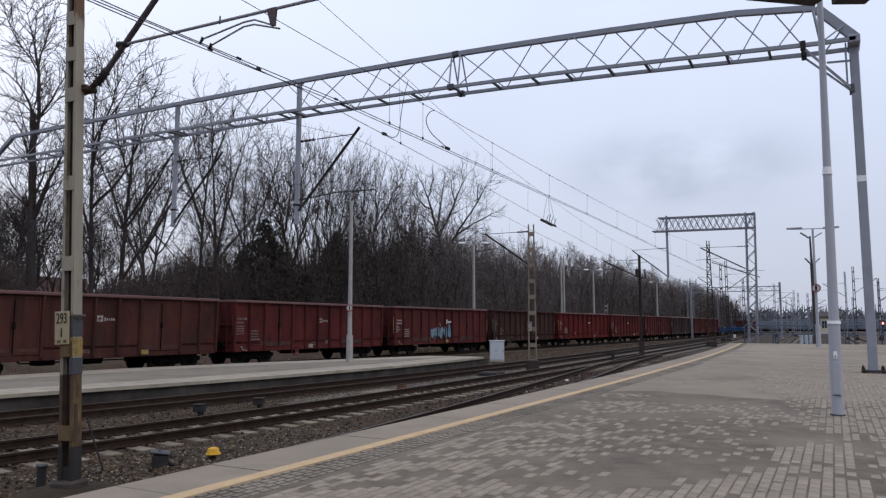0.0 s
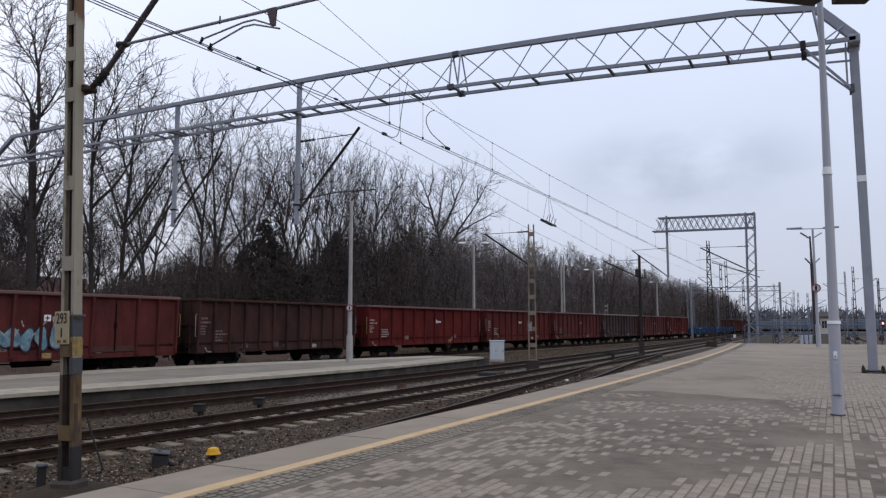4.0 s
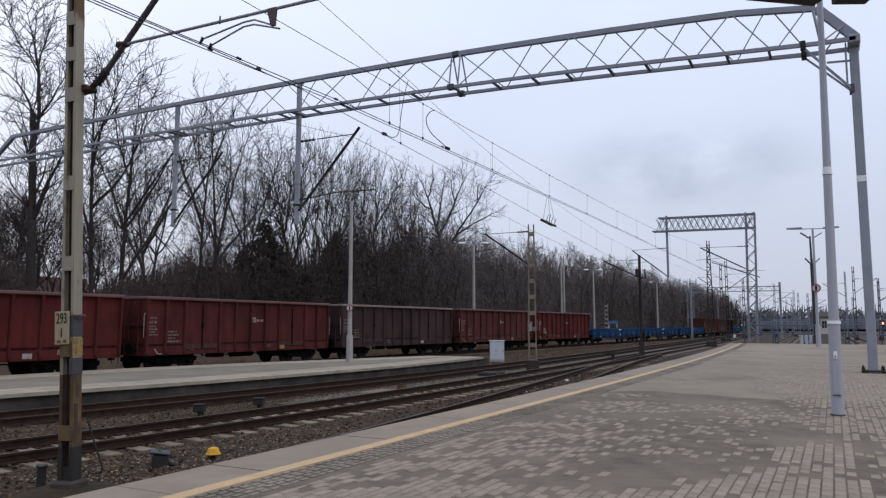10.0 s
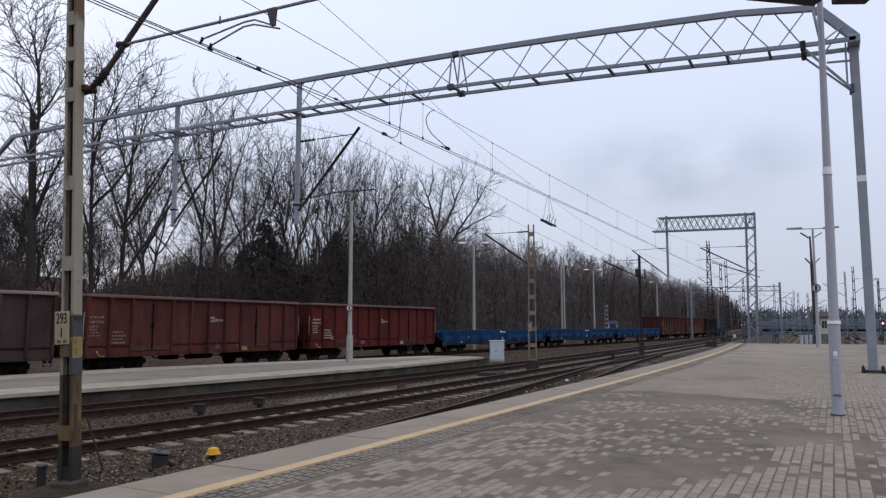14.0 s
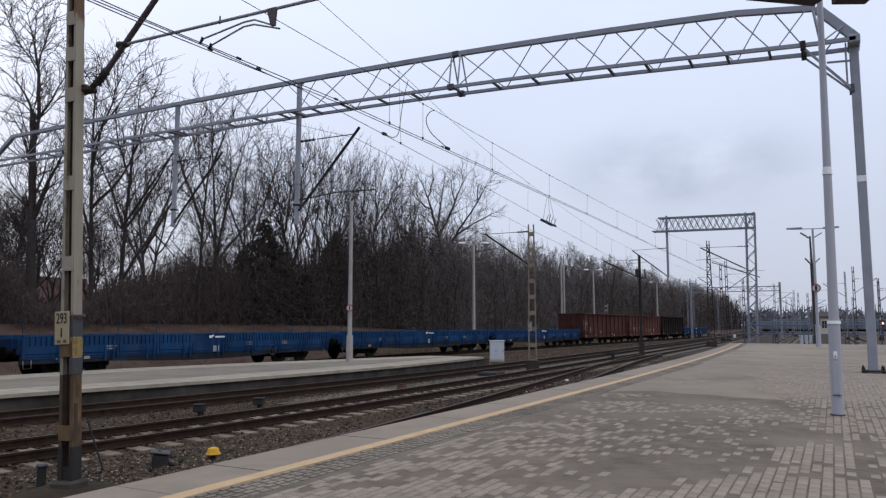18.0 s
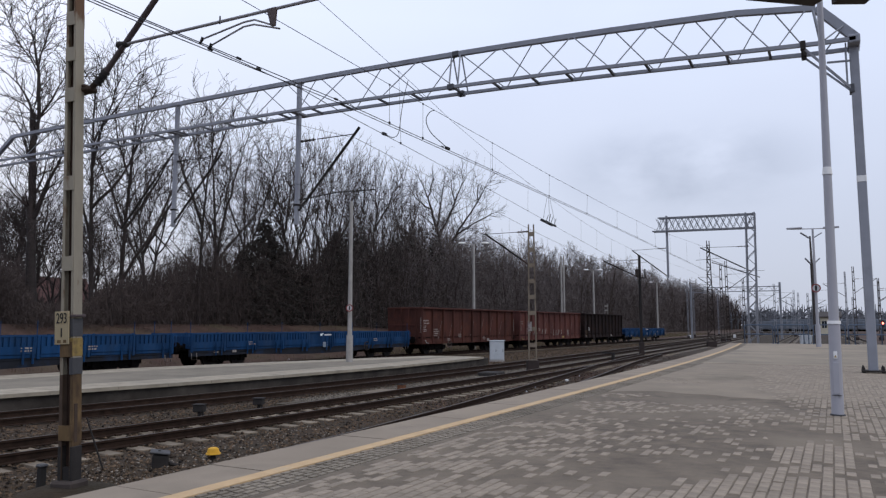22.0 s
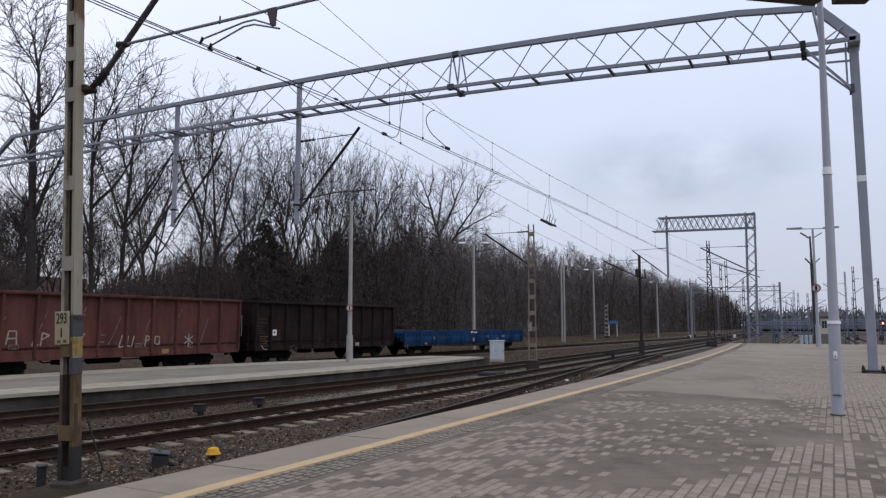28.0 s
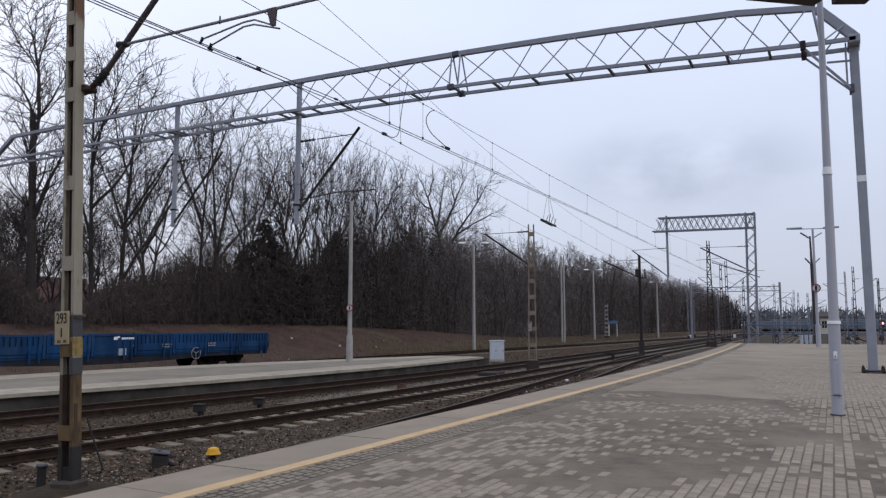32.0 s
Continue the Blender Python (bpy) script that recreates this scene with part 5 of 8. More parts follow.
# ---- near mast, built of two channels and batten plates ----
mast = thing("catenary_mast", (-8.92, 6.3, -0.12), "cream painted rusty catenary mast with bolted batten plates", "mast")
mast.matrix_world = pose(-8.95, 6.3, -0.12, 0, 0, 28.2) @ pose(0, 0, 0, 0, -2.3, 0) @ pose(0, 0, 0, 0, 0, -18.2)
HM = 7.6
M_DIMRUST = mat("dim_rusty_steel", (0.062, 0.042, 0.031), 0.85, scale=4, var=0.35)


def mw(z):
    return 0.238 - 0.0115 * z


for sx in (-1, 1):
    for name, stops, m in (("lower_channel", (0.1, 1.5), M_RUSTY), ("channel", (1.5, 3.5, 5.5, HM), M_CREAM)):
        d, prof = 0.075, []
        for z in stops:
            w = mw(z) / 2
            prof.append([(sx * w, -d, z), (sx * w, d, z), (sx * w * 0.58, d, z), (sx * w * 0.58, d - 0.016, z), (sx * w * 0.9, d - 0.016, z), (sx * w * 0.9, -d + 0.016, z), (sx * w * 0.58, -d + 0.016, z), (sx * w * 0.58, -d, z)])
        f = [(8 * i + j, 8 * i + (j + 1) % 8, 8 * i + 8 + (j + 1) % 8, 8 * i + 8 + j) for i in range(len(stops) - 1) for j in range(8)]
        part(name, Shape().add([p for r in prof for p in r], f if sx > 0 else [q[::-1] for q in f]), m if sx > 0 or z > 1.6 else M_DIMRUST, mast)
# dark brown sheet behind the slot between the two channels
web = Shape()
for z0, z1 in ((0.0, 3.8), (3.8, HM)):
    web.box((-0.07, 0.01, z0), (0.07, 0.03, z1))
part("inner_web", web, mat("dark_rusted_inside", (0.036, 0.02, 0.014), 0.9, scale=3, var=0.35), mast, "dark inside of the mast")
for z in (0.74, 1.83, 2.98, 4.08, 5.32, 5.9, 6.42, 7.0, 7.5):
    w = mw(z) / 2 - 0.004
    for y in (-0.082, 0.082):
        part("batten", Shape().box((-w, y - 0.006, z - 0.1), (w, y + 0.006, z + 0.1), 0.004), M_CREAM if z > 2 else M_RUSTY, mast)
for sx in (-1, 1):
    part("shoe", Shape().box((sx * 0.072, -0.084, 0.0), (sx * 0.125, 0.084, 0.57), 0.01), M_TAR, mast, "dark painted foot")
part("shoe_web", Shape().box((-0.075, -0.05, 0.0), (0.075, 0.05, 0.3), 0.01), M_TAR, mast)
for z0, z1, m, lb in ((1.5, 1.72, M_BANDGREY, "grey warning band"), (1.74, 1.98, M_BANDYEL, "yellow warning band"), (2.0, 2.24, M_BANDGREY, "grey warning band")):
    part("warning_band", Shape().box((mw(z0) / 2 - 0.06, -0.085, z0), (mw(z0) / 2 + 0.005, 0.085, z1), 0.004), m, mast, lb)
plate = part("number_plate", Shape().box((-0.17, -0.115, 1.9), (0.07, -0.098, 2.34), 0.004), M_PLATE, mast, "cream enamel kilometre plate")
lettering("kilometre_number", "293", 0.2, M_BLACK, plate, pose(-0.05, -0.1175, 2.24, 90, 0, 0) @ Matrix.Diagonal((0.62, 1, 1, 1)))
lettering("kilometre_number", "1", 0.18, M_BLACK, plate, pose(-0.05, -0.1175, 2.05, 90, 0, 0))
part("worn_bars", Shape().box((-0.12, -0.1175, 1.92), (-0.06, -0.115, 1.96)).box((-0.02, -0.1175, 1.92), (0.03, -0.115, 1.96)), M_RUSTY, plate)
part("rust_scab", Shape().box((0.112, -0.05, 0.62), (0.121, 0.005, 1.12), 0.003), M_DIMRUST, mast, "dark scab of rust")
part("strap", Shape().box((-0.14, -0.09, 2.26), (0.16, 0.09, 2.29), 0.004), M_RUST, mast, "rusty steel strap")
part("foundation", Shape().box((-0.19, -0.15, -0.25), (0.19, 0.15, 0.13), 0.03), mat("dark_foundation", (0.05, 0.04, 0.036), 0.9, scale=3, var=0.3), mast, "dark concrete foundation block")
solid("ballast_mound", Shape().tube((-8.95, 6.3, -0.32), (-8.95, 6.3, -0.07), 1.2, 0.34, 28), M_BALLAST, "low heap of ballast round the mast foot", kind="structure")
M_TUBE = mat("galvanised_tube", (0.26, 0.25, 0.26), 0.55, scale=4, var=0.15, bump=0.05)
arm = thing("cantilever_arm", (-8.92, 6.32, 5.3), "dark cantilever tube with insulator and steady arms", "cantilever")
arm_at = Matrix.Translation((8.92, -6.32, -5.3))
s = Shape().tube((-8.69, 6.32, 5.48), (-7.35, 6.32, 6.68), 0.04, n=10)
part("strut", s, M_RUST, arm, at=arm_at)
part("insulator", insulator(Shape(), (-8.84, 6.32, 5.36), (-8.64, 6.32, 5.53), 4, 0.066), M_TAR, arm, "dark ribbed insulator", at=arm_at)
part("clamp", Shape().box((-9.22, 6.24, 5.27), (-8.92, 6.4, 5.33), 0.015).tube((-9.0, 6.32, 5.3), (-8.78, 6.32, 5.42), 0.04, n=8).box((-9.2, 6.24, 5.33), (-9.0, 6.4, 5.37), 0.01), M_DIMRUST, arm, "rusty hinge bracket", at=arm_at)
part("register_tube", Shape().tube((-8.3, 6.32, 5.83), (-4.6, 6.3, 5.73), 0.02, n=8), M_TUBE, arm, at=arm_at)
part("tube_clamp", Shape().tube((-8.42, 6.32, 5.84), (-8.24, 6.32, 5.82), 0.055, 0.04, 8).tube((-6.52, 6.3, 5.75), (-6.52, 6.3, 5.85), 0.01, n=6), M_TAR, arm, at=arm_at)
part("drop_bracket", Shape().add([(-5.75, 6.28, 5.77), (-5.61, 6.28, 5.77), (-5.63, 6.28, 5.55), (-5.68, 6.28, 5.55), (-5.75, 6.32, 5.77), (-5.61, 6.32, 5.77), (-5.63, 6.32, 5.55), (-5.68, 6.32, 5.55)], [(0, 3, 2, 1), (4, 5, 6, 7), (0, 1, 5, 4), (1, 2, 6, 5), (2, 3, 7, 6), (3, 0, 4, 7)]), M_RUST, arm, at=arm_at)
for dy in (0, 0.1):
    part("steady_arm", Shape().path([(-5.64, 6.3 + dy, 5.55), (-5.95 - dy, 6.3 + dy, 5.685), (-6.12 - dy, 6.3 + dy, 5.69), (-6.8 - dy * 0.6, 6.3 + dy * 2, 5.61)], 0.0115), M_TUBE, arm, at=arm_at)
    part("wire_clamp", Shape().tube((-6.8 - dy * 0.6, 6.3 + dy * 2, 5.63), (-6.85 - dy * 0.6, 6.3 + dy * 2, 5.56), 0.022, 0.016, 6), M_BLACK, arm, at=arm_at)


# ---- farther masts ----
M_MASTBLACK = mat("tarred_mast_steel", (0.02, 0.017, 0.017), 0.85, scale=2, var=0.3)
M_BROWNMAST = mat("brown_mast_steel", (0.035, 0.026, 0.024), 0.85, scale=2, var=0.3)
def lattice_mast(at, height, w0, w1, material, label, turn=0.0, steps=9, open_web=True):
    m = thing("catenary_mast", at, label, "mast", "masts along the line", rz=turn)
    for sx in (-1, 1):
        for z0, z1 in ((0, height),):
            s = Shape()
            a, b = w0 / 2, w1 / 2
            d = 0.07
            v = [(sx * a, -d, 0), (sx * (a - 0.055), -d, 0), (sx * (a - 0.055), d, 0), (sx * a, d, 0), (sx * b, -d, height), (sx * (b - 0.055), -d, height), (sx * (b - 0.055), d, height), (sx * b, d, height)]
            f = [(0, 3, 2, 1), (4, 5, 6, 7), (0, 1, 5, 4), (1, 2, 6, 5), (2, 3, 7, 6), (3, 0, 4, 7)]
            part("channel", s.add(v, f if sx < 0 else [q[::-1] for q in f]), material, m)
    for i in range(steps):
        z = height * (i + 0.4) / steps
        w = (w0 + (w1 - w0) * z / height) / 2
        half = 0.1 if steps < 12 else 0.045
        for y in (-0.075, 0.075):
            part("batten", Shape().box((-w, y - 0.006, z - half), (w, y + 0.006, z + half)), material, m)
            if steps >= 12 and i < steps - 1:
                k = 1 if i % 2 else -1
                part("lacing", Shape().bar((-w * k, y, z), (w * k * 0.96, y, z + height / steps), 0.05), material, m)
    part("foundation", Shape().box((-w0 / 2 - 0.08, -0.22, -0.3), (w0 / 2 + 0.08, 0.22, 0.36), 0.03), M_BROWNMAST, m, "dark concrete foot")
    return m


def cantilever(foot, tip, tie_at, label="dark cantilever tubes with insulators", thick=0.045):
    """A strut from the mast up to the wire, with its tie rod."""
    c = thing("cantilever_arm", foot, label, "cantilever", "arms of the overhead line")
    at = Matrix.Translation([-v for v in foot])
    f, t = Vector(foot), Vector(tip)
    e = f.lerp(t, 0.16)
    part("strut", Shape().tube(e, t, thick, n=8), M_TAR, c, at=at)
    part("insulator", insulator(Shape(), f, e), M_INSUL, c, at=at)
    g = Vector(tie_at)
    h = g.lerp(t, 0.25)
    part("tie_rod", Shape().tube(h, t, 0.016, n=6), M_WIRE, c, at=at)
    part("insulator", insulator(Shape(), g, h, 4, 0.06), M_INSUL, c, at=at)
    low = f.lerp(t, 0.55)
    part("steady_arm", Shape().path([tuple(low), tuple(low + Vector(((t.x - f.x) * 0.55, 0, -0.1)))], 0.016), M_WIRE, c, at=at)
    return c


lattice_mast((-12.84, 33.1, 0), 6.95, 0.42, 0.3, mat("weathered_cream_mast", (0.215, 0.178, 0.138), 0.8, scale=2, var=0.25, col2=(0.085, 0.06, 0.045), at2=0.58, scale2=2), "weathered pale lattice mast with a striped plate", 28)
solid("warning_plate", Shape().box((-12.95, 32.78, 1.75), (-12.75, 32.8, 2.2), 0.004), M_MARK, "pale striped plate strapped to the lattice mast", "plate").rotation_euler = (0, 0, 0)
cantilever((-13.0, 33.1, 5.0), (-15.3, 33.1, 6.62), (-13.0, 33.1, 6.62))
mb = thing("catenary_mast", (-12.5, 54.3, 0), "dark steel mast with a switch box", "mast", "masts along the line", rz=28)
part("post", Shape().box((-0.085, -0.085, -0.2), (0.085, 0.085, 7.25), 0.02), M_MASTBLACK, mb)
part("switch_box", Shape().box((-0.3, -0.15, 5.6), (-0.11, 0.15, 6.2), 0.03).box((0.1, -0.12, 5.5), (0.45, 0.12, 5.6), 0.02).tube((0.4, 0, 5.6), (0.4, 0, 6.2), 0.05), M_BROWNMAST, mb)
part("foot", Shape().box((-0.17, -0.17, -0.25), (0.17, 0.17, 0.8), 0.03), M_BROWNMAST, mb)
cantilever((-12.6, 54.4, 5.6), (-15.2, 54.4, 6.9), (-12.6, 54.4, 6.9))
lattice_mast((-11.2, 80, 0), 10.9, 0.8, 0.3, M_BROWNMAST, "tall dark brown lattice mast", 25, 14)
cantilever((-10.9, 80, 8.6), (-6.3, 80, 6.9), (-10.9, 80, 8.8))
for x, y, h, m in ((-21.06, 125, 9.4, M_STEELFAR), (-24.1, 150, 8.8, M_CONPOST), (-20.9, 160, 9.8, M_CONPOST), (-13.2, 105, 10.5, M_MASTDARK), (-12.5, 105, 10.9, M_BROWNMAST), (-12.9, 130, 9.9, M_BROWNMAST), (-12.7, 150, 9.3, M_MASTDARK),
                   (-9.5, 150, 9.9, M_BROWNMAST), (-6.6, 160, 9.1, M_MASTDARK), (-6.2, 170, 9, M_MASTDARK), (-3.9, 150, 8.1, M_BROWNMAST), (1.94, 125, 10.2, M_STEELFAR), (3.06, 126, 11, M_MASTDARK), (6.3, 127, 9.2, M_MASTDARK),
                   (0.5, 178, 9, M_MASTDARK), (7.5, 150, 10, M_STEELFAR), (10, 172, 9.5, M_MASTDARK), (-16, 200, 9, M_MASTDARK), (-9, 205, 9, M_MASTDARK), (-4, 195, 9, M_MASTDARK), (4.5, 205, 9, M_MASTDARK), (-11.5, 230, 9.5, M_MASTDARK)):
    # masts beyond 140 m take the paler steel in place of haze
    lattice_mast((x, y, -0.1), h, 0.44 if m in (M_BROWNMAST, M_MASTDARK) else 0.24, 0.28 if m in (M_BROWNMAST, M_MASTDARK) else 0.2, M_STEELFAR if y > 140 else m, "slender lattice mast in the yard beyond the platform", 20, 8)
    sgn = -1 if x in (-13.2, -20.9, -6.6, 1.94) else 1
    if y < 165:
        cantilever((x, y, h * 0.62), (x + sgn * 3.0, y, h * 0.82), (x, y, h * 0.82), thick=0.042)


lattice_mast((-33.6, 121.0, -0.1), 5.8, 0.62, 0.5, M_CONPOST, "short pale lattice mast beside the blue board", 20, 8)


# ---- second gantry, at the end of the platform ----
g2 = thing("overhead_gantry", (-5.1, 58, -0.1), "grey lattice gantry on one lattice leg beyond the platform", "gantry")
g2_at = Matrix.Translation((5.1, -58, 0.1))
for z in (9.25, 10.28):
    for dy in (-0.3, 0.3):
        x0 = -12.2 if z < 10 else -11.75
        part("chord", Shape().bar((x0, 58 + dy, z + 0.14), (-4.7, 58 + dy, z), 0.09, 0.1), M_STEELFAR, g2, at=g2_at)
for i in range(15):
    a, b = -11.9 + i * 0.47, -11.9 + (i + 1) * 0.47
    za, zb = (9.25, 10.28) if i % 2 else (10.28, 9.25)
    for dy in (-0.3, 0.3):
        part("diagonal", Shape().bar((a, 58 + dy, za + 0.1), (b, 58 + dy, zb + 0.1), 0.04), M_STEELFAR, g2, at=g2_at)
        part("diagonal", Shape().bar((a, 58 + dy, zb + 0.1), (b, 58 + dy, za + 0.1), 0.04), M_STEELFAR, g2, at=g2_at)
for dy in (-0.3, 0.3):
    for x in (-5.35, -4.75):
        part("leg_chord", Shape().bar((x - 0.15, 58 + dy, -0.1), (x, 58 + dy, 10.4), 0.1), M_STEELFAR, g2, at=g2_at)
    for i in range(16):
        z0, z1 = 0.2 + i * 0.62, 0.2 + (i + 1) * 0.62
        a, b = (-5.45, -4.85) if i % 2 else (-4.85, -5.45)
        part("lacing", Shape().bar((a + 0.01 * i, 58 + dy, z0), (b + 0.01 * i, 58 + dy, z1), 0.045), M_STEELFAR, g2, at=g2_at)
part("drop_post", Shape().box((-11.22, 57.92, 5.7), (-11.06, 58.08, 10.6), 0.02), M_STEELGREY, g2, "square hanging post", at=g2_at)
cantilever((-11.2, 58, 5.85), (-13.9, 58, 8.0), (-11.2, 58, 8.05))
cantilever((-5.2, 58, 6.05), (-8.7, 58, 7.95), (-5.2, 58, 7.9))
# a third one far off in the yard
g3 = thing("overhead_gantry", (-7.2, 122, -0.1), "distant grey lattice gantry in the yard", "gantry")
g3_at = Matrix.Translation((7.2, -122, 0.1))
for z in (7.3, 8.0):
    part("chord", Shape().bar((-20, 122, z), (-6.9, 122, z), 0.12), M_STEELFAR, g3, at=g3_at)
for i in range(18):
    a = -20 + i * 0.72
    part("diagonal", Shape().bar((a, 122, 7.3 if i % 2 else 8.0), (a + 0.72, 122, 8.0 if i % 2 else 7.3), 0.05), M_STEELFAR, g3, at=g3_at)
for x in (-20, -6.9):
    part("leg", Shape().box((x - 0.15, 121.85, -0.1), (x + 0.15, 122.15, 8.6)), M_STEELFAR, g3, at=g3_at)


# ---- wires ----
def wire(name, pts, r, label, sag=0.0, material=None):
    s = Shape()
    line = []
    for a, b in zip(pts, pts[1:]):
        a, b = Vector(a), Vector(b)
        n = max(2, int((b - a).length / 4))
        for i in range(n):
            t = i / n
            line.append(a.lerp(b, t) - Vector((0, 0, sag * 4 * t * (1 - t))))
    line.append(Vector(pts[-1]))
    s.path(line, r, 5)
    return solid(name, s, material or M_WIRE, label, "wire")


CONTACT = [(-6.9, -6, 5.6), (-7.0, 5.6, 5.63), (-7.04, 9.5, 5.74), (-7.2, 16, 5.83), (-7.45, 25, 5.95), (-7.9, 42, 6.08), (-8.6, 78, 6.2), (-11, 160, 6.1)]
wire("contact_wire", CONTACT, 0.0072, "dark double contact wire over the platform track")
wire("contact_wire", [(x - 0.07 - 0.012 * max(0, 9 - y), y, z - 0.01) for x, y, z in CONTACT], 0.0072, "dark double contact wire over the platform track")
MESS = [(-6.9, -4, 6.7), (-7.02, 7.2, 6.53), (-7.1, 12, 6.5), (-7.3, 20.3, 6.53), (-7.5, 28, 6.64), (-7.8, 37, 6.9), (-8.25, 58, 7.95), (-9, 90, 7.2), (-11, 160, 7.4)]
wire("messenger_wire", MESS, 0.0056, "grey stranded messenger wire")
CROSSM = [(-6.6, 2, 7.3), (-8.03, 10.2, 7.95), (-9.15, 15.2, 8.2), (-10.1, 19.4, 8.33), (-10.8, 24, 8.28), (-11.3, 29, 8.14), (-11.55, 35, 7.75), (-11.75, 42.5, 7.34), (-12.0, 51, 7.22), (-12.6, 75, 7.6), (-13.4, 110, 7.5)]
wire("messenger_wire", CROSSM, 0.0056, "grey stranded messenger wire crossing to the next track")
NEAR_W = [(-6.95, 2, 5.5), (-7.03, 6.7, 5.65), (-7.35, 8.9, 5.81), (-7.8, 10.5, 5.95), (-8.9, 14.4, 6.36), (-10.1, 19.4, 6.75), (-10.8, 23.8, 6.95), (-11.3, 28.6, 6.93), (-11.55, 34.5, 6.66), (-11.8, 43.6, 6.2), (-12.2, 60, 5.9), (-13.2, 100, 5.9)]
wire("contact_wire", NEAR_W, 0.007, "dark contact wire crossing to the next track")
MIDM = [(-15.1, 21.4, 8.86), (-15.08, 26, 8.5), (-15.05, 33, 7.94), (-15.05, 39, 7.48), (-15.2, 47, 7.05), (-15.4, 60, 6.95), (-16.4, 120, 7.9)]
wire("messenger_wire", MIDM, 0.0085, "grey stranded messenger wire over the middle track")
wire("messenger_wire", [(-15.8, -2, 7.4), (-15.37, 14, 8.25), (-15.1, 21.4, 8.86)], 0.007, "grey stranded messenger wire over the middle track")
MIDC = [(-15.6, -4, 6.5), (-15.2, 18, 6.6), (-15.1, 22, 6.75), (-15.06, 28, 6.62), (-15.03, 33, 6.5), (-15.1, 41, 6.58), (-15.3, 60, 6.4), (-16.2, 110, 6.2)]
wire("contact_wire", MIDC, 0.0085, "dark contact wire over the middle track")
wire("feeder_wire", [(-26, 0, 9.6), (-26, 14.76, 10.3), (-26, 22.8, 10.6), (-26, 53, 9.9), (-25, 74, 9.0), (-22, 130, 8.6)], 0.012, "dark feeder wire over the freight track", 0.15)
for k, (y, z) in enumerate(((-39, 9.6), (-36, 8.4), (-33, 7.6))):
    wire("telegraph_wire", [(y, -10, z), (y - 1, 40, z - 0.4), (y + 2, 90, z + 0.3)], 0.014, "thin dark line wire before the trees", 0.3, M_TAR)


def wire_at(pts, y):
    return tuple(float(np.interp(y, [p[1] for p in pts], [p[i] for p in pts])) for i in (0, 2))


for up, lo, ys in ((MESS, CONTACT, (11.1, 12.4, 16.0, 20.4, 24.6, 29.1, 33.0, 37.5, 42, 48, 54, 62, 70)), (CROSSM, NEAR_W, (14.5, 23.8, 28.8, 37.3, 40.5, 44, 48)), (MIDM, MIDC, (24.5, 35.6, 38.7, 41.6, 44.4, 47.2, 50.4, 54, 58, 64, 72, 80, 90))):
    for y in ys:
        (xa, za), (xb, zb) = wire_at(up, y), wire_at(lo, y)
        if za > zb + 0.1:
            d = thing("dropper", (xb, y, zb), "thin wire dropper clamped to the contact wire", "dropper", "droppers of the overhead line")
            part("rod", Shape().tube((0, 0, 0), (xa - xb, 0, za - zb), 0.0038, n=4), M_WIRE, d)
            part("clamp", Shape().box((-0.013, -0.02, -0.02), (0.013, 0.02, 0.035), 0.004), M_BLACK, d)
            part("upper_clamp", Shape().box((xa - xb - 0.01, -0.02, za - zb - 0.02), (xa - xb + 0.01, 0.02, za - zb + 0.012), 0.003), M_BLACK, d)


def jumper(pts):
    s = Shape()
    line = [Vector(p) for p in pts]
    for _ in range(2):
        line = [line[0]] + [q for a, b in zip(line, line[1:]) for q in (a.lerp(b, 0.25), a.lerp(b, 0.75))] + [line[-1]]
    s.path(line, 0.009, 5)
    j = thing("jumper_cable", tuple(pts[-1]), "slack curved jumper cable between the wires", "cable")
    part("cable", s, M_BLACK, j, at=Matrix.Translation([-v for v in pts[-1]]))
    part("clamp", Shape().box((-0.03, -0.08, -0.03), (0.03, 0.08, 0.03), 0.01), M_BLACK, j)


jumper([(-7.12, 12.9, 6.5), (-7.12, 12.7, 6.42), (-7.12, 12.5, 6.2), (-7.12, 12.7, 5.98), (-7.12, 13.2, 5.88), (-7.13, 13.5, 5.82)])
jumper([(-9.15, 15.2, 8.18), (-9.0, 14.75, 7.6), (-8.9, 14.45, 7.0), (-8.85, 14.3, 6.55), (-8.75, 13.9, 6.33), (-8.62, 13.3, 6.28)])
for p in ((-7.04, 6.65, 5.645), (-7.02, 7.15, 5.68), (-7.12, 7.65, 5.71), (-7.04, 9.4, 5.74), (-7.1, 9.65, 5.74), (-7.14, 13.3, 5.81)):
    solid("wire_clamp", Shape().box((p[0] - 0.014, p[1] - 0.045, p[2] - 0.016), (p[0] + 0.014, p[1] + 0.045, p[2] + 0.016), 0.006), M_BLACK, "black splice clamp on the contact wire", "clamp", group="clamps on the contact wire")
si = thing("section_insulator", (-11.45, 31.8, 6.8), "dark section insulator hung between two wires", "insulator")
part("runner", Shape().bar((0, -1.0, 0.02), (0, 1.0, -0.06), 0.05, 0.08).bar((-0.12, -0.8, 0.02), (-0.12, 0.8, -0.06), 0.03, 0.05), M_BLACK, si)
for dy in (-0.6, 0.1, 0.7):
    part("hanger", Shape().tube((0, dy * 1.3, 0), (0, dy * 0.3, 1.15), 0.008, n=4), M_WIRE, si)
for dy, h in ((-0.35, 0.32), (0.0, 0.42), (0.3, 0.34), (0.75, 0.3)):
    part("horn", Shape().tube((0, dy, 0), (0.05, dy + 0.16, h), 0.014, n=5), M_BLACK, si, "curved arcing horn")


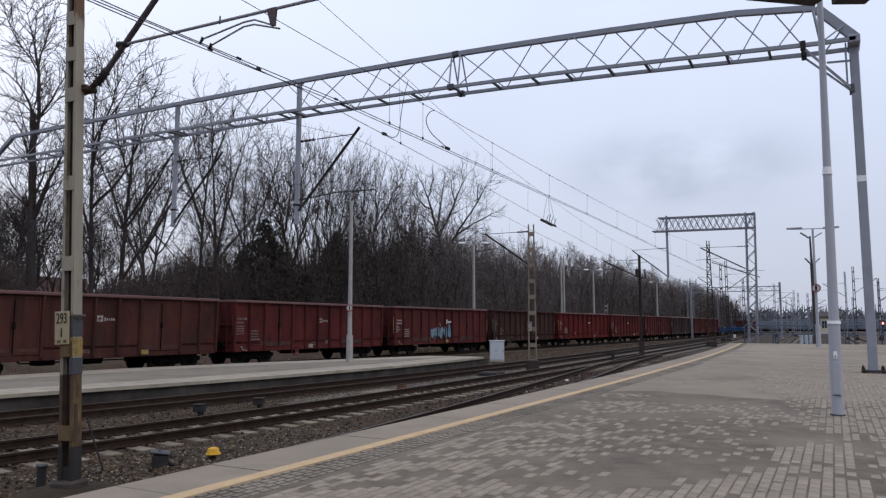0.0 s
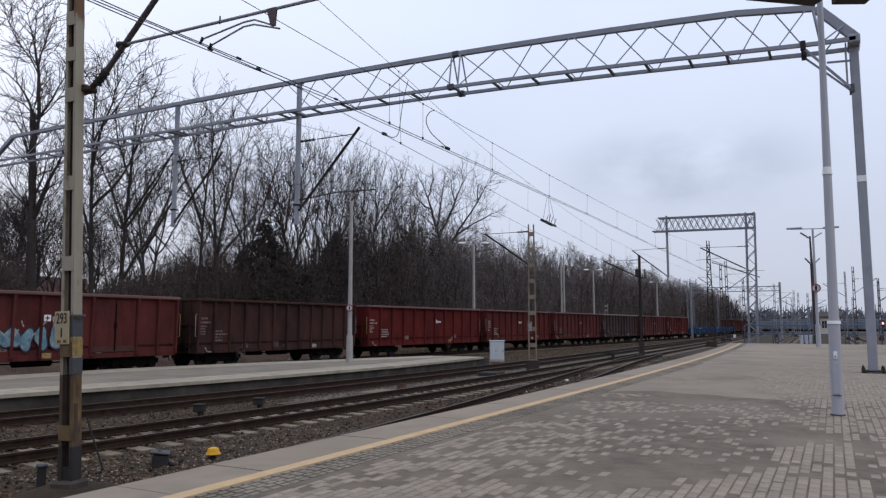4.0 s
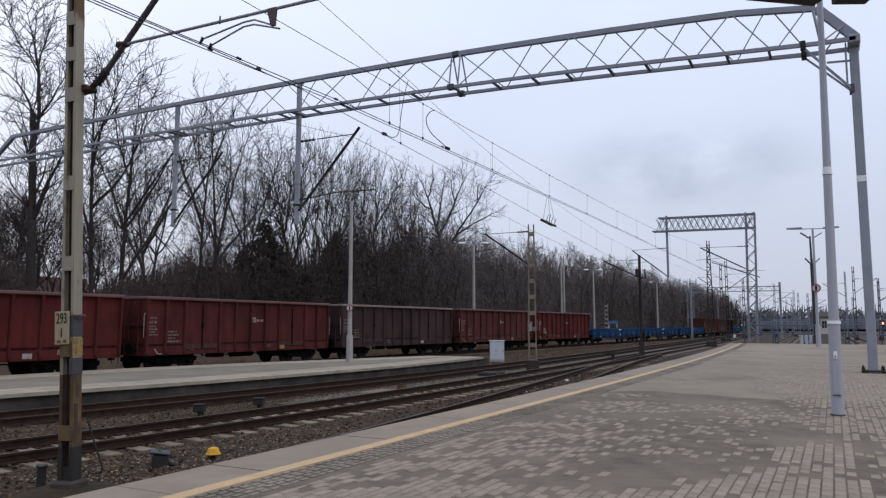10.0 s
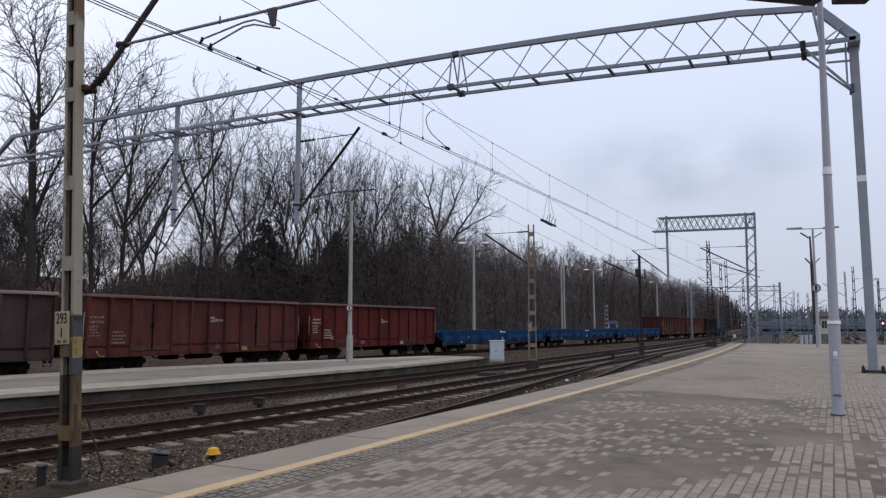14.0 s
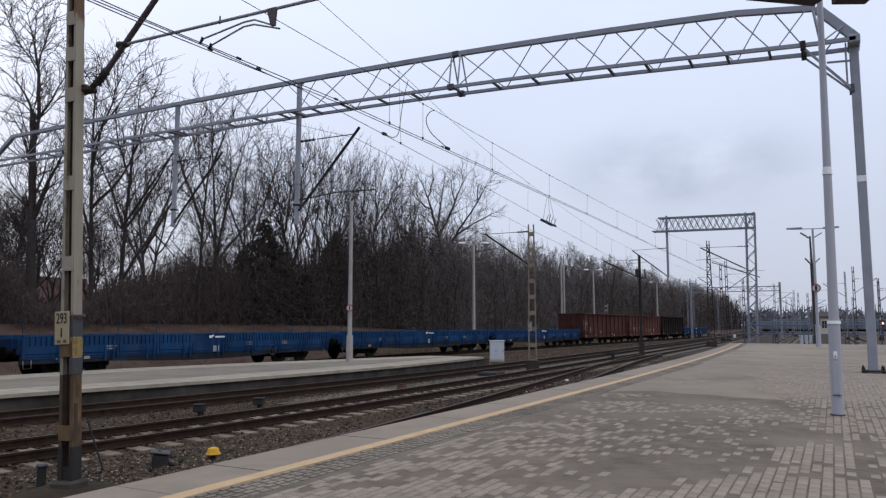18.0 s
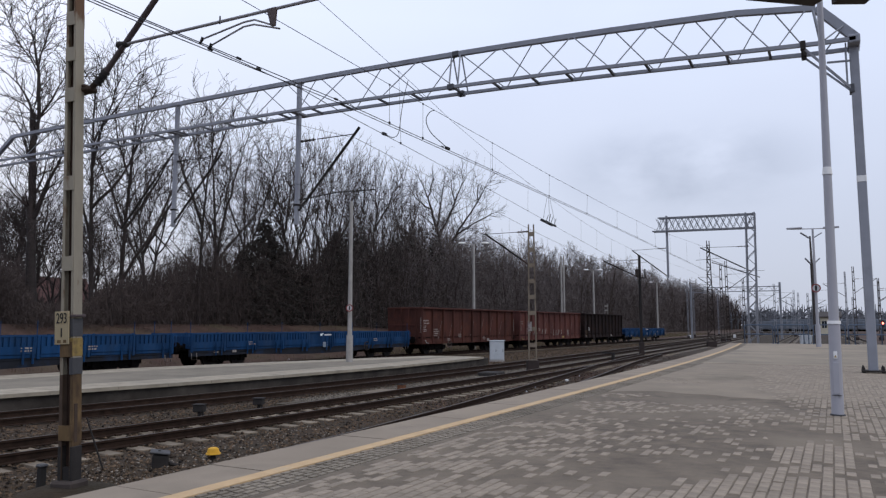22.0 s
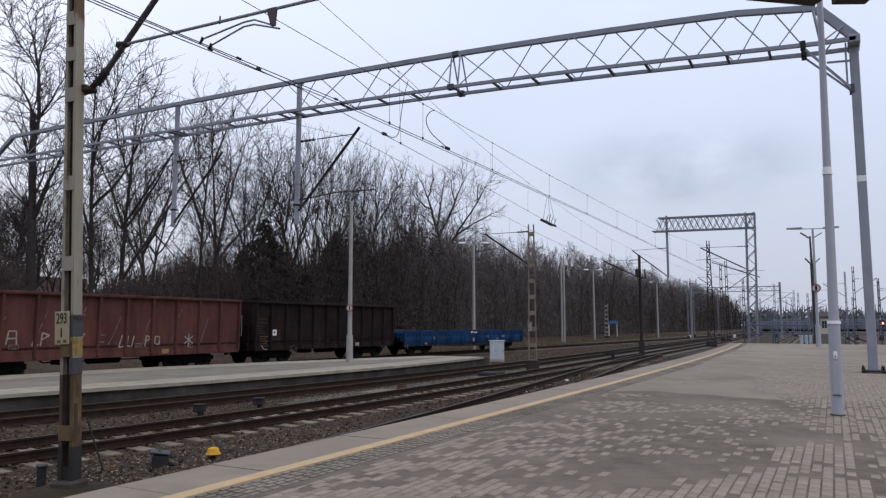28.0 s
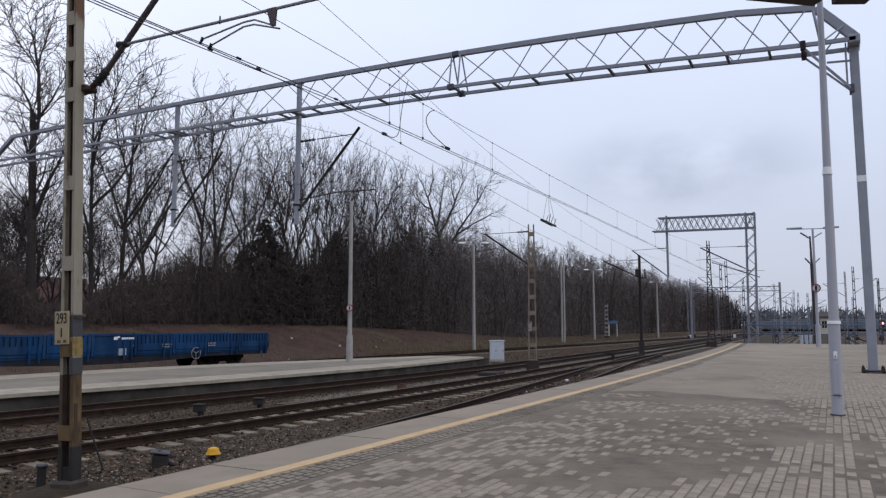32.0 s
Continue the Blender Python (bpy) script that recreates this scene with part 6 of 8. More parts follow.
# ---- lamp posts and signs ----
M_SIGNFACE = mat("dull_sign_face", (0.42, 0.42, 0.44), 0.6, scale=6, var=0.1)
post = thing("lamp_post", (-0.02, 11.86, PTOP), "tall pale grey stepped steel lamp post with two flat lamps", "lamp post")
post.matrix_world = pose(0.0, 11.86, PTOP, 0, 0, 28.2) @ pose(0, 0, 0, 0, 0.7, 0) @ pose(0, 0, 0, 0, 0, -28.2)
for z0, z1, r0, r1, lb in ((0.0, 1.32, 0.081, 0.078, "wide foot section"), (1.32, 3.5, 0.068, 0.057, "middle section"), (3.5, 6.25, 0.056, 0.04, "upper section")):
    part("shaft", Shape().tube((0, 0, z0), (0, 0, z1), r0, r1, 24), M_LAMPPOST, post, lb)
part("ring", Shape().tube((0, 0, 1.29), (0, 0, 1.335), 0.091, 0.084, 24), M_WHITE, post, "pale collar ring")
part("ring", Shape().tube((0, 0, 3.47), (0, 0, 3.58), 0.068, 0.058, 24), M_WHITE, post, "pale collar ring")
part("service_door", Shape().box((-0.04, -0.093, 0.3), (0.04, -0.07, 0.75), 0.004), M_LAMPPOST, post, "flush service door")
part("door_seam", Shape().box((-0.06, -0.092, 0.28), (0.06, -0.06, 0.286)), M_TAR, post)
part("warning_sticker", Shape().box((-0.024, -0.0945, 0.8), (0.024, -0.08, 0.9), 0.003), M_WHITE, post, "small white sticker")
part("sticker_sign", Shape().add([(-0.018, -0.0955, 0.815), (0.018, -0.0955, 0.815), (0, -0.0955, 0.85), (-0.018, -0.0944, 0.815), (0.018, -0.0944, 0.815), (0, -0.0944, 0.85)], [(0, 1, 2), (5, 4, 3), (0, 3, 4, 1), (1, 4, 5, 2), (2, 5, 3, 0)]), M_BANDYEL, post, "yellow warning triangle")
part("base_ring", Shape().tube((0, 0, 0.0), (0, 0, 0.018), 0.1, 0.095, 24), M_BANDGREY, post)
for a0, a1 in (((-0.88, -1.15), (-0.02, -0.5)), ((0.2, -0.45), (0.62, -0.25))):
    u, v = Vector((*a0, 0)), Vector((*a1, 0))
    d = (v - u).normalized()
    n = Vector((-d.y, d.x, 0)) * 0.11
    zz = 5.9
    c = [u - n, v - n, v + n, u + n]
    part("lamp_head", Shape().add([(p.x, p.y, zz) for p in c] + [(p.x * 0.97, p.y * 0.97, zz + 0.07) for p in c], [(3, 2, 1, 0), (4, 5, 6, 7), (0, 1, 5, 4), (1, 2, 6, 5), (2, 3, 7, 6), (3, 0, 4, 7)]), M_MASTDARK, post, "flat dark lamp head")
part("lamp_arm", Shape().tube((-0.75, -1.0, 5.98), (0.45, -0.35, 5.98), 0.03, n=8).tube((0, 0, 6.2), (-0.08, -0.6, 5.95), 0.035, n=8), M_LAMPPOST, post)


def street_lamp(at, height, r, spread, label, low=None, turn=28, heads=True, sign=False, droop=0.0):
    p = thing("lamp_post", at, label, "lamp post", "lamp posts beside the tracks", rz=turn)
    part("shaft", Shape().tube((0, 0, -0.1), (0, 0, height), r, r * 0.62, 12), M_CONPOST, p)
    if low:
        part("sleeve", Shape().tube((0, 0, -0.1), (0, 0, low), r * 1.35, r * 1.3, 12), M_CONPOST, p, "wider foot section")
    for sx in (-1, 1):
        part("arm", Shape().path([(0, 0, height - 0.05), (sx * spread * 0.5, 0, height + 0.12), (sx * spread, 0, height + 0.1)], 0.03 if height > 9 else 0.02, 6), M_CONPOST if height > 9 else M_STEELFAR, p)
        if heads:
            n, cx, h = 10, sx * (spread + 0.25), Shape()
            ring = [(math.cos(2 * math.pi * k / n), math.sin(2 * math.pi * k / n)) for k in range(n)]
            v = [(cx + (0.42 if height > 9 else 0.26) * q * c, (0.2 if height > 9 else 0.1) * q * e, height + 0.1 + z) for q, z in ((1, 0), (0.6, 0.12 if height > 9 else 0.06)) for c, e in ring] + [(cx, 0, height + 0.16), (cx, 0, height + 0.05)]
            h.add(v, [(k, (k + 1) % n, n + (k + 1) % n, n + k) for k in range(n)] + [(n + k, n + (k + 1) % n, 2 * n) for k in range(n)] + [((k + 1) % n, k, 2 * n + 1) for k in range(n)], True)
            part("lamp_head", h, M_WHITE if height > 9 else M_STEELFAR, p, "pale oval lamp head")
    if sign:
        part("sign_disc", Shape().tube((0, -0.2, 2.55), (0, -0.215, 2.55), 0.17, n=24), M_REDSIGN, p, "round sign with a red rim")
        part("sign_face", Shape().tube((0, -0.214, 2.55), (0, -0.219, 2.55), 0.125, n=24), M_SIGNFACE, p)
        part("sign_bar", Shape().box((-0.03, -0.223, 2.46), (0.03, -0.218, 2.64)), M_BLACK, p)
    return p


street_lamp((-20.4, 28.6, ITOP), 7.75, 0.12, 1.25, "pale concrete lamp post on the island platform", 1.25, sign=True)
street_lamp((-28.67, 59.4, -0.1), 9.5, 0.16, 0.8, "pale concrete lamp post beside the freight track")
street_lamp((-31.7, 107.4, -0.1), 10.4, 0.17, 0.8, "pale concrete lamp post beside the freight track")
street_lamp((-27.9, 134.3, -0.1), 9.8, 0.18, 0.8, "pale concrete lamp post beside the freight track")
pp = thing("concrete_post", (-30.7, 90.2, -0.1), "paired slender concrete posts beside the freight track", "post", rz=28)
for sx in (-0.16, 0.16):
    part("post", Shape().box((sx - 0.1, -0.1, -0.1), (sx + 0.1, 0.1, 11.1), 0.02), M_CONPOST, pp)
sp = thing("lamp_post", (-0.8, 48.8, PTOP), "pale lamp post with a round red-rimmed sign", "lamp post")
part("shaft", Shape().tube((0, 0, 0), (0, 0, 7.1), 0.1, 0.06, 12), M_LAMPPOST, sp)
part("sleeve", Shape().tube((0, 0, 0), (0, 0, 1.3), 0.15, 0.14, 12), M_LAMPPOST, sp)
part("arm", Shape().tube((-1.2, -0.32, 7.08), (1.2, 0.32, 7.08), 0.03, n=6), M_LAMPPOST, sp)
for sx in (-1, 1):
    part("lamp_head", Shape().box((sx * 0.55, -0.15 + sx * 0.25, 7.08), (sx * 1.42, 0.1 + sx * 0.25, 7.18), 0.03), M_LAMPPOST, sp, "flat lamp head")
part("sign_disc", Shape().tube((0.02, -0.18, 3.48), (0.02, -0.2, 3.48), 0.26, n=28), M_REDSIGN, sp, "round sign with a red rim")
part("sign_face", Shape().tube((0.02, -0.199, 3.48), (0.02, -0.206, 3.48), 0.195, n=28), M_SIGNFACE, sp)
part("sign_bar", Shape().box((-0.035, -0.212, 3.32), (0.075, -0.205, 3.64), 0.01), M_BLACK, sp)
dp = thing("lamp_post", (-1.15, 61.6, -0.1), "dark steel pole with four tilted floodlights", "lamp post", rz=28)
part("shaft", Shape().tube((0, 0, 0), (-0.05, 0, 6.8), 0.16, 0.12, 10).tube((-0.05, 0, 6.8), (-0.08, 0, 8.9), 0.09, 0.06, 10), M_MASTDARK, dp)
for z, sx in ((8.85, -1), (8.85, 1), (6.9, -1), (6.9, 1)):
    k = 1 if z > 8 else 0.7
    part("floodlight", Shape().bar((sx * 0.15, 0, z - 0.1), (sx * 0.8 * k, -0.05, z + 0.3), 0.17 * k, 0.07), M_STEELFAR, dp, "tilted floodlight")

# signal lamp glowing red in the yard
sig = thing("signal", (6.6, 127.8, -0.1), "dwarf railway signal showing a red light", "signal")
part("post", Shape().tube((0, 0, 0), (0, 0, 2.0), 0.08, n=8), M_MASTDARK, sig)
part("head", Shape().box((-0.25, -0.1, 1.9), (0.25, 0.15, 2.9), 0.04), M_BLACK, sig)
part("red_light", Shape().tube((0, -0.1, 2.45), (0, -0.16, 2.45), 0.17, n=14), glow("red_signal_light", (1.0, 0.12, 0.08), 9), sig, "lit red lens")

# ---- railing at the end of the platform ----
def railing(x0, x1, y):
    r = thing("railing", (x0, y, PTOP), "blue-grey tubular railing panel with rounded corners", "railing", "railing panels at the platform end")
    w = x1 - x0
    c = 0.16
    pts = [(0, 0, 0), (0, 0, 1.3 - c)] + [(c - c * math.cos(a), 0, 1.3 - c + c * math.sin(a)) for a in (0.4, 0.8, 1.2)] + [(c, 0, 1.3), (w - c, 0, 1.3)] + [(w - c + c * math.sin(a), 0, 1.3 - c + c * math.cos(a)) for a in (0.4, 0.8, 1.2)] + [(w, 0, 1.3 - c), (w, 0, 0)]
    part("frame", Shape().path(pts, 0.035, 8), M_FENCE, r)
    part("middle_rail", Shape().tube((0, 0, 0.65), (w, 0, 0.65), 0.04, n=8), M_FENCE, r)
    for x in (0, w):
        part("foot", Shape().tube((x, 0, 0), (x, 0, 0.03), 0.09, n=10), M_FENCE, r)


for a, b in ((-5.55, -3.72), (-3.4, -1.5), (-1.2, 0.7), (1.25, 3.15), (3.45, 5.35), (5.65, 7.5)):
    railing(a, b, 55.6)
for a, b in ((-3.6, -1.8), (0.9, 2.8)):
    railing(a, b, 55.95)

# ---- cabinets and small things by the tracks ----
cab = thing("equipment_cabinet", (-18.5, 41.6, -0.2), "pale grey two-door trackside equipment cabinet", "cabinet", rz=28)
part("body", Shape().box((-0.44, -0.2, 0.1), (0.44, 0.25, 1.24), 0.02), M_CABINET, cab)
part("roof", Shape().box((-0.48, -0.24, 1.24), (0.48, 0.29, 1.3), 0.015), M_CABINET, cab)
part("plinth", Shape().box((-0.46, -0.22, -0.1), (0.46, 0.27, 0.1), 0.01), M_CONPOST, cab)
for x0, x1 in ((-0.42, -0.01), (0.01, 0.42)):
    d = part("door", Shape().box((x0, -0.215, 0.14), (x1, -0.2, 1.2), 0.004), M_CABINET, cab)
    part("handle", Shape().box((x1 - 0.08, -0.24, 0.6), (x1 - 0.05, -0.215, 0.75), 0.006), M_TAR, d)
bx = thing("point_motor", (-9.45, 8.2, -0.22), "dark painted trackside cable box with a tilted lid", "equipment", rz=48)
part("body", Shape().box((-0.13, -0.1, 0.0), (0.12, 0.1, 0.23), 0.03), M_TAR, bx)
part("lid", Shape().box((-0.16, -0.12, 0.0), (0.14, 0.12, 0.03), 0.012), M_BANDGREY, bx, "dusty grey lid", at=pose(0, 0, 0.245, 4, 9, 0))
part("bolt", Shape().tube((-0.02, 0, 0.26), (-0.02, 0, 0.29), 0.02, n=6), M_TAR, bx)
part("conduit", Shape().tube((0.12, 0, 0.08), (0.28, 0.05, 0.02), 0.03, n=8), M_TAR, bx)
st = thing("marker_post", (-9.55, 6.3, -0.22), "short dark steel marker stub with a flat cap", "marker")
part("stem", Shape().box((-0.045, -0.045, -0.1), (0.045, 0.045, 0.33), 0.01), M_TAR, st)
part("cap", Shape().box((-0.066, -0.062, 0.33), (0.066, 0.062, 0.38), 0.02), M_BANDGREY, st, "dusty grey cap")
mk = thing("yellow_marker", (-9.22, 9.08, -0.2), "bright yellow track marker cap on a dark stub", "marker", rz=28)
part("stub", Shape().tube((0, 0, -0.1), (0, 0, 0.1), 0.05, n=10), M_TAR, mk)
part("brim", Shape().tube((0, 0, 0.095), (0, 0, 0.115), 0.125, 0.12, 14), M_ORANGE, mk)
part("cap", Shape().tube((0, 0, 0.115), (0, 0, 0.185), 0.105, 0.085, 14).tube((0, 0, 0.185), (0, 0, 0.2), 0.085, 0.06, 14), M_ORANGE, mk)
for x, y in ((-15.55, 14.35), (-15.35, 16.2)):
    t = thing("point_indicator", (x + 1.9, y - 1.4, -0.2), "low dark trackside box on a stub", "equipment", "boxes beside the middle track", rz=20)
    part("stub", Shape().tube((0, 0, -0.1), (0, 0, 0.2), 0.045, n=8), M_TAR, t)
    part("box", Shape().box((-0.13, -0.1, 0.14), (0.13, 0.1, 0.3), 0.02), M_TAR, t)
    part("conduit", Shape().tube((0.08, 0, 0.15), (0.1, 0.02, -0.1), 0.03, n=6), M_TAR, t)
    part("lid", Shape().box((-0.15, -0.115, 0.3), (0.15, 0.115, 0.33), 0.008), M_TAR, t)
tr = thing("cable_trough", (-13.25, 20.3, -0.2), "grey concrete cable trough lid by the rails", "cable trough", rz=4)
part("lid", Shape().box((-0.3, -0.8, 0), (0.3, 0.65, 0.1), 0.02), M_SLEEPER, tr)
rb = thing("rust_box", (-13.2, 21.6, -0.2), "small rust-orange junction box", "equipment", rz=10)
part("body", Shape().box((-0.11, -0.16, 0), (0.11, 0.16, 0.2), 0.03), mat("orange_rust", (0.13, 0.055, 0.028), 0.85, scale=8, var=0.3), rb)
part("lid", Shape().box((-0.12, -0.18, 0.2), (0.12, 0.18, 0.22), 0.01), M_TAR, rb)
pm = thing("point_motor", (-13.3, 29.3, -0.2), "flat dark point motor beside the rail", "equipment", rz=4)
part("case", Shape().box((-0.45, -0.55, 0), (0.45, 0.55, 0.2), 0.04), M_TAR, pm)
part("rod", Shape().tube((0.4, 0, 0.08), (1.3, 0, 0.06), 0.025, n=6), M_TAR, pm)
lv = thing("point_lever", (-12.45, 46.2, -0.2), "dark bent lever stand of the points", "lever")
part("stand", Shape().box((-0.1, -0.1, 0), (0.1, 0.1, 0.5), 0.02), M_TAR, lv)
part("arm", Shape().bar((0.05, 0, 0.45), (-0.75, 0, 0.5), 0.1, 0.12), M_TAR, lv)
rod = solid("earth_rod", Shape().tube((-9.96, 7.59, -0.25), (-10.13, 7.36, 0.63), 0.014, 0.012, 6), M_TAR, "thin leaning dark earthing rod", "rod")
bs = thing("station_sign", (-36.0, 134.0, -0.05), "small blue board on two posts", "sign", rz=28)
part("board", Shape().box((-0.9, -0.05, 2.35), (0.9, 0.05, 2.9), 0.02), M_BLUEFAR, bs)
for x in (-0.75, 0.75):
    part("post", Shape().tube((x, 0.08, -0.4), (x, 0.08, 2.85), 0.06, n=8), M_WHITE, bs)


# ---- houses ----
def house(at, w, d, h, rise, wall, roof, label, turn=0.0):
    o = thing("house", at, label, "house", rz=turn)
    part("wall", Shape().add([(-w, -d, -0.3), (w, -d, -0.3), (w, d, -0.3), (-w, d, -0.3), (-w, -d, h), (w, -d, h), (w, d, h), (-w, d, h), (-w, 0, h + rise), (w, 0, h + rise)],
                             [(0, 1, 5, 4), (2, 3, 7, 6), (1, 2, 6, 9, 5), (3, 0, 4, 8, 7)]), wall, o)
    e = 0.5
    for sy in (-1, 1):
        v = [(-w - e, sy * (d + e), h - rise * e / d), (w + e, sy * (d + e), h - rise * e / d), (w + e, 0, h + rise), (-w - e, 0, h + rise)]
        part("roof_slope", Shape().add(v + [(x, y, z + 0.18) for x, y, z in v], [(3, 2, 1, 0), (4, 5, 6, 7), (0, 1, 5, 4), (1, 2, 6, 5), (2, 3, 7, 6), (3, 0, 4, 7)]), roof, o)
    for k in range(3):
        x = -w * 0.6 + k * w * 0.6
        win = part("window", Shape().box((x - 0.55, -d - 0.04, h * 0.35), (x + 0.55, -d + 0.03, h * 0.75)), M_GLASSDARK, o)
        part("window_frame", Shape().box((x - 0.03, -d - 0.06, h * 0.35), (x + 0.03, -d - 0.03, h * 0.75)), M_WHITE, win)
    if rise < 2:
        part("chimney", Shape().box((w * 0.3, -0.3, h + rise - 0.6), (w * 0.3 + 0.6, 0.3, h + rise + 0.8), 0.03), M_ROOFTILE, o)
    return o


house((-84, 54.5, 1.6), 4.2, 4.0, 2.7, 3.4, M_PLASTER, M_ROOFTILE, "low house with a red tiled roof behind the trees", 75)
house((-0.6, 214, -0.2), 2.2, 4, 4.4, 1.2, M_PLASTER, M_MASTDARK, "small pale yellow yard building with a dark roof", 0)


# ---- stabled wagons and small stones far off in the yard ----
# wagon colour lightened to imitate the haze over the far yard
M_PARKED = mat("faded_grey_blue_wagon", (0.135, 0.15, 0.175), 0.8, scale=0.8, var=0.25)
for k in range(9):
    o = thing("stabled_wagon", (-13.5 + 3.2 * k, 236 + 2.5 * (k % 3), 0), "grey-blue wagon stabled in the far yard", "freight wagon", "stabled wagons", rz=86)
    part("body", Shape().box((-1.4, -6.2, 1.0), (1.4, 6.2, 3.2 + 0.5 * (k % 2)), 0.08), M_PARKED, o)
    for sy in (-4.2, 4.2):
        part("bogie", BOGIE, None, o, at=(0, sy, 0))
for x, y in ((-21.4, 128), (-15.2, 136), (-9.5, 28.2)):
    st = thing("marker_stone", (x, y, -0.22), "small white painted marker stone", "marker", "marker stones")
    part("stone", Shape().box((-0.2, -0.15, -0.1), (0.2, 0.15, 0.62), 0.03) if y > 50 else Shape().box((-0.06, -0.05, -0.1), (0.06, 0.05, 0.1), 0.02), M_WHITE, st)
c2 = copy_thing(cab, pose(-2.05, 68, -0.1, 0, 0, 10))


# scraps of litter blown onto the bank
def litter(x, y, size, seed, z=None, where="litter on the bank", label="crumpled white paper scrap on the leaf litter"):
    rng = random.Random(seed)
    t = thing("paper_scrap", (x, y, ground_z(x, y) if z is None else z), label, "litter", where, rz=rng.uniform(0, 360))
    n = 7
    ring = [(size * rng.uniform(0.6, 1.0) * math.cos(6.283 * k / n), size * rng.uniform(0.6, 1.0) * math.sin(6.283 * k / n), rng.uniform(0.0, 0.05)) for k in range(n)]
    v = ring + [(a * 0.4, b * 0.4, c + size * 0.8) for a, b, c in ring]
    part("scrap", Shape().add(v, [(k, (k + 1) % n, n + (k + 1) % n, n + k) for k in range(n)] + [tuple(range(n, 2 * n))]), M_SIGNFACE, t)


for k, (x, y, size) in enumerate(((-34.6, 47.2, 0.13), (-34.0, 51.5, 0.09), (-36.5, 43.6, 0.12), (-31.6, 37.5, 0.08), (-36.6, 37.0, 0.1), (-36.4, 35.4, 0.08), (-35.5, 55.0, 0.08))):
    litter(x, y, size, k)


# ---- bare winter trees ----
def grow(rng, height, radius, fork=0.3, limbs=16, sub=8, twigs=7, spread=0.5, stems=1, fine=0.011, up=0.13, reach=1.0, wobble=0.06):
    """Segments (a, b, r0, r1) of a leafless tree: trunk, limbs, branches and twigs."""
    segs = []

    def unit(v):
        return v / max(1e-6, np.linalg.norm(v))

    def shoot(p, d, length, r, n, up, wob, taper=0.85):
        pts = [p]
        d = unit(d)
        for i in range(n):
            d = unit(d + rng.normal(0, wob, 3) + np.array((0, 0, up)))
            q = pts[-1] + d * length / n
            k0, k1 = 1 - taper * i / n, 1 - taper * (i + 1) / n
            segs.append((pts[-1], q, max(r * k0, fine * 0.8), max(r * k1, fine * 0.8)))
            pts.append(q)
        return pts, d

    def along(pts, t):
        k = t * (len(pts) - 1)
        i = min(int(k), len(pts) - 2)
        return pts[i] + (pts[i + 1] - pts[i]) * (k - i), unit(pts[i + 1] - pts[i])

    def side(d, angle):
        o = rng.normal(0, 1, 3)
        o = unit(o - d * np.dot(o, d))
        return d * math.cos(angle) + o * math.sin(angle)

    for s in range(stems):
        lean = np.array((rng.normal(0, 0.05 + 0.16 * (stems > 1)), rng.normal(0, 0.05 + 0.16 * (stems > 1)), 1.0))
        h = height * (1 if s == 0 else rng.uniform(0.75, 0.97))
        r = radius * (1 if stems == 1 else 0.62)
        trunk, _ = shoot(np.array((rng.normal(0, 0.2) * (stems > 1), rng.normal(0, 0.2) * (stems > 1), -0.3)), lean, h * 0.92, r, 10, 0.02, wobble, 0.93)
        n_l = limbs if stems == 1 else max(5, int(limbs * 0.65))
        for i in range(n_l):
            t = fork + (0.97 - fork) * (i + rng.random()) / n_l
            p, d = along(trunk, t)
            L = h * (0.46 - 0.30 * (t - fork) / (1 - fork)) * rng.uniform(0.75, 1.15) * reach
            limb, _ = shoot(p, side(d, rng.uniform(0.4, 0.85) * (0.7 + spread)), L, r * (0.5 - 0.34 * t), 6, up, 0.13)
            for j in range(sub):
                t2 = 0.2 + 0.8 * (j + rng.random()) / sub
                p2, d2 = along(limb, min(t2, 0.999))
                L2 = L * (0.5 - 0.25 * t2) * rng.uniform(0.7, 1.3)
                br, _ = shoot(p2, side(d2, rng.uniform(0.4, 0.9)), L2, max(r * 0.085, fine * 1.5), 4, 0.10, 0.18)
                for k in range(twigs):
                    t3 = 0.15 + 0.85 * (k + rng.random()) / twigs
                    p3, d3 = along(br, min(t3, 0.999))
                    shoot(p3, side(d3, rng.uniform(0.35, 0.9)), L2 * rng.uniform(0.3, 0.6), fine * 1.1, 2, 0.08, 0.2, 0.4)
    return segs


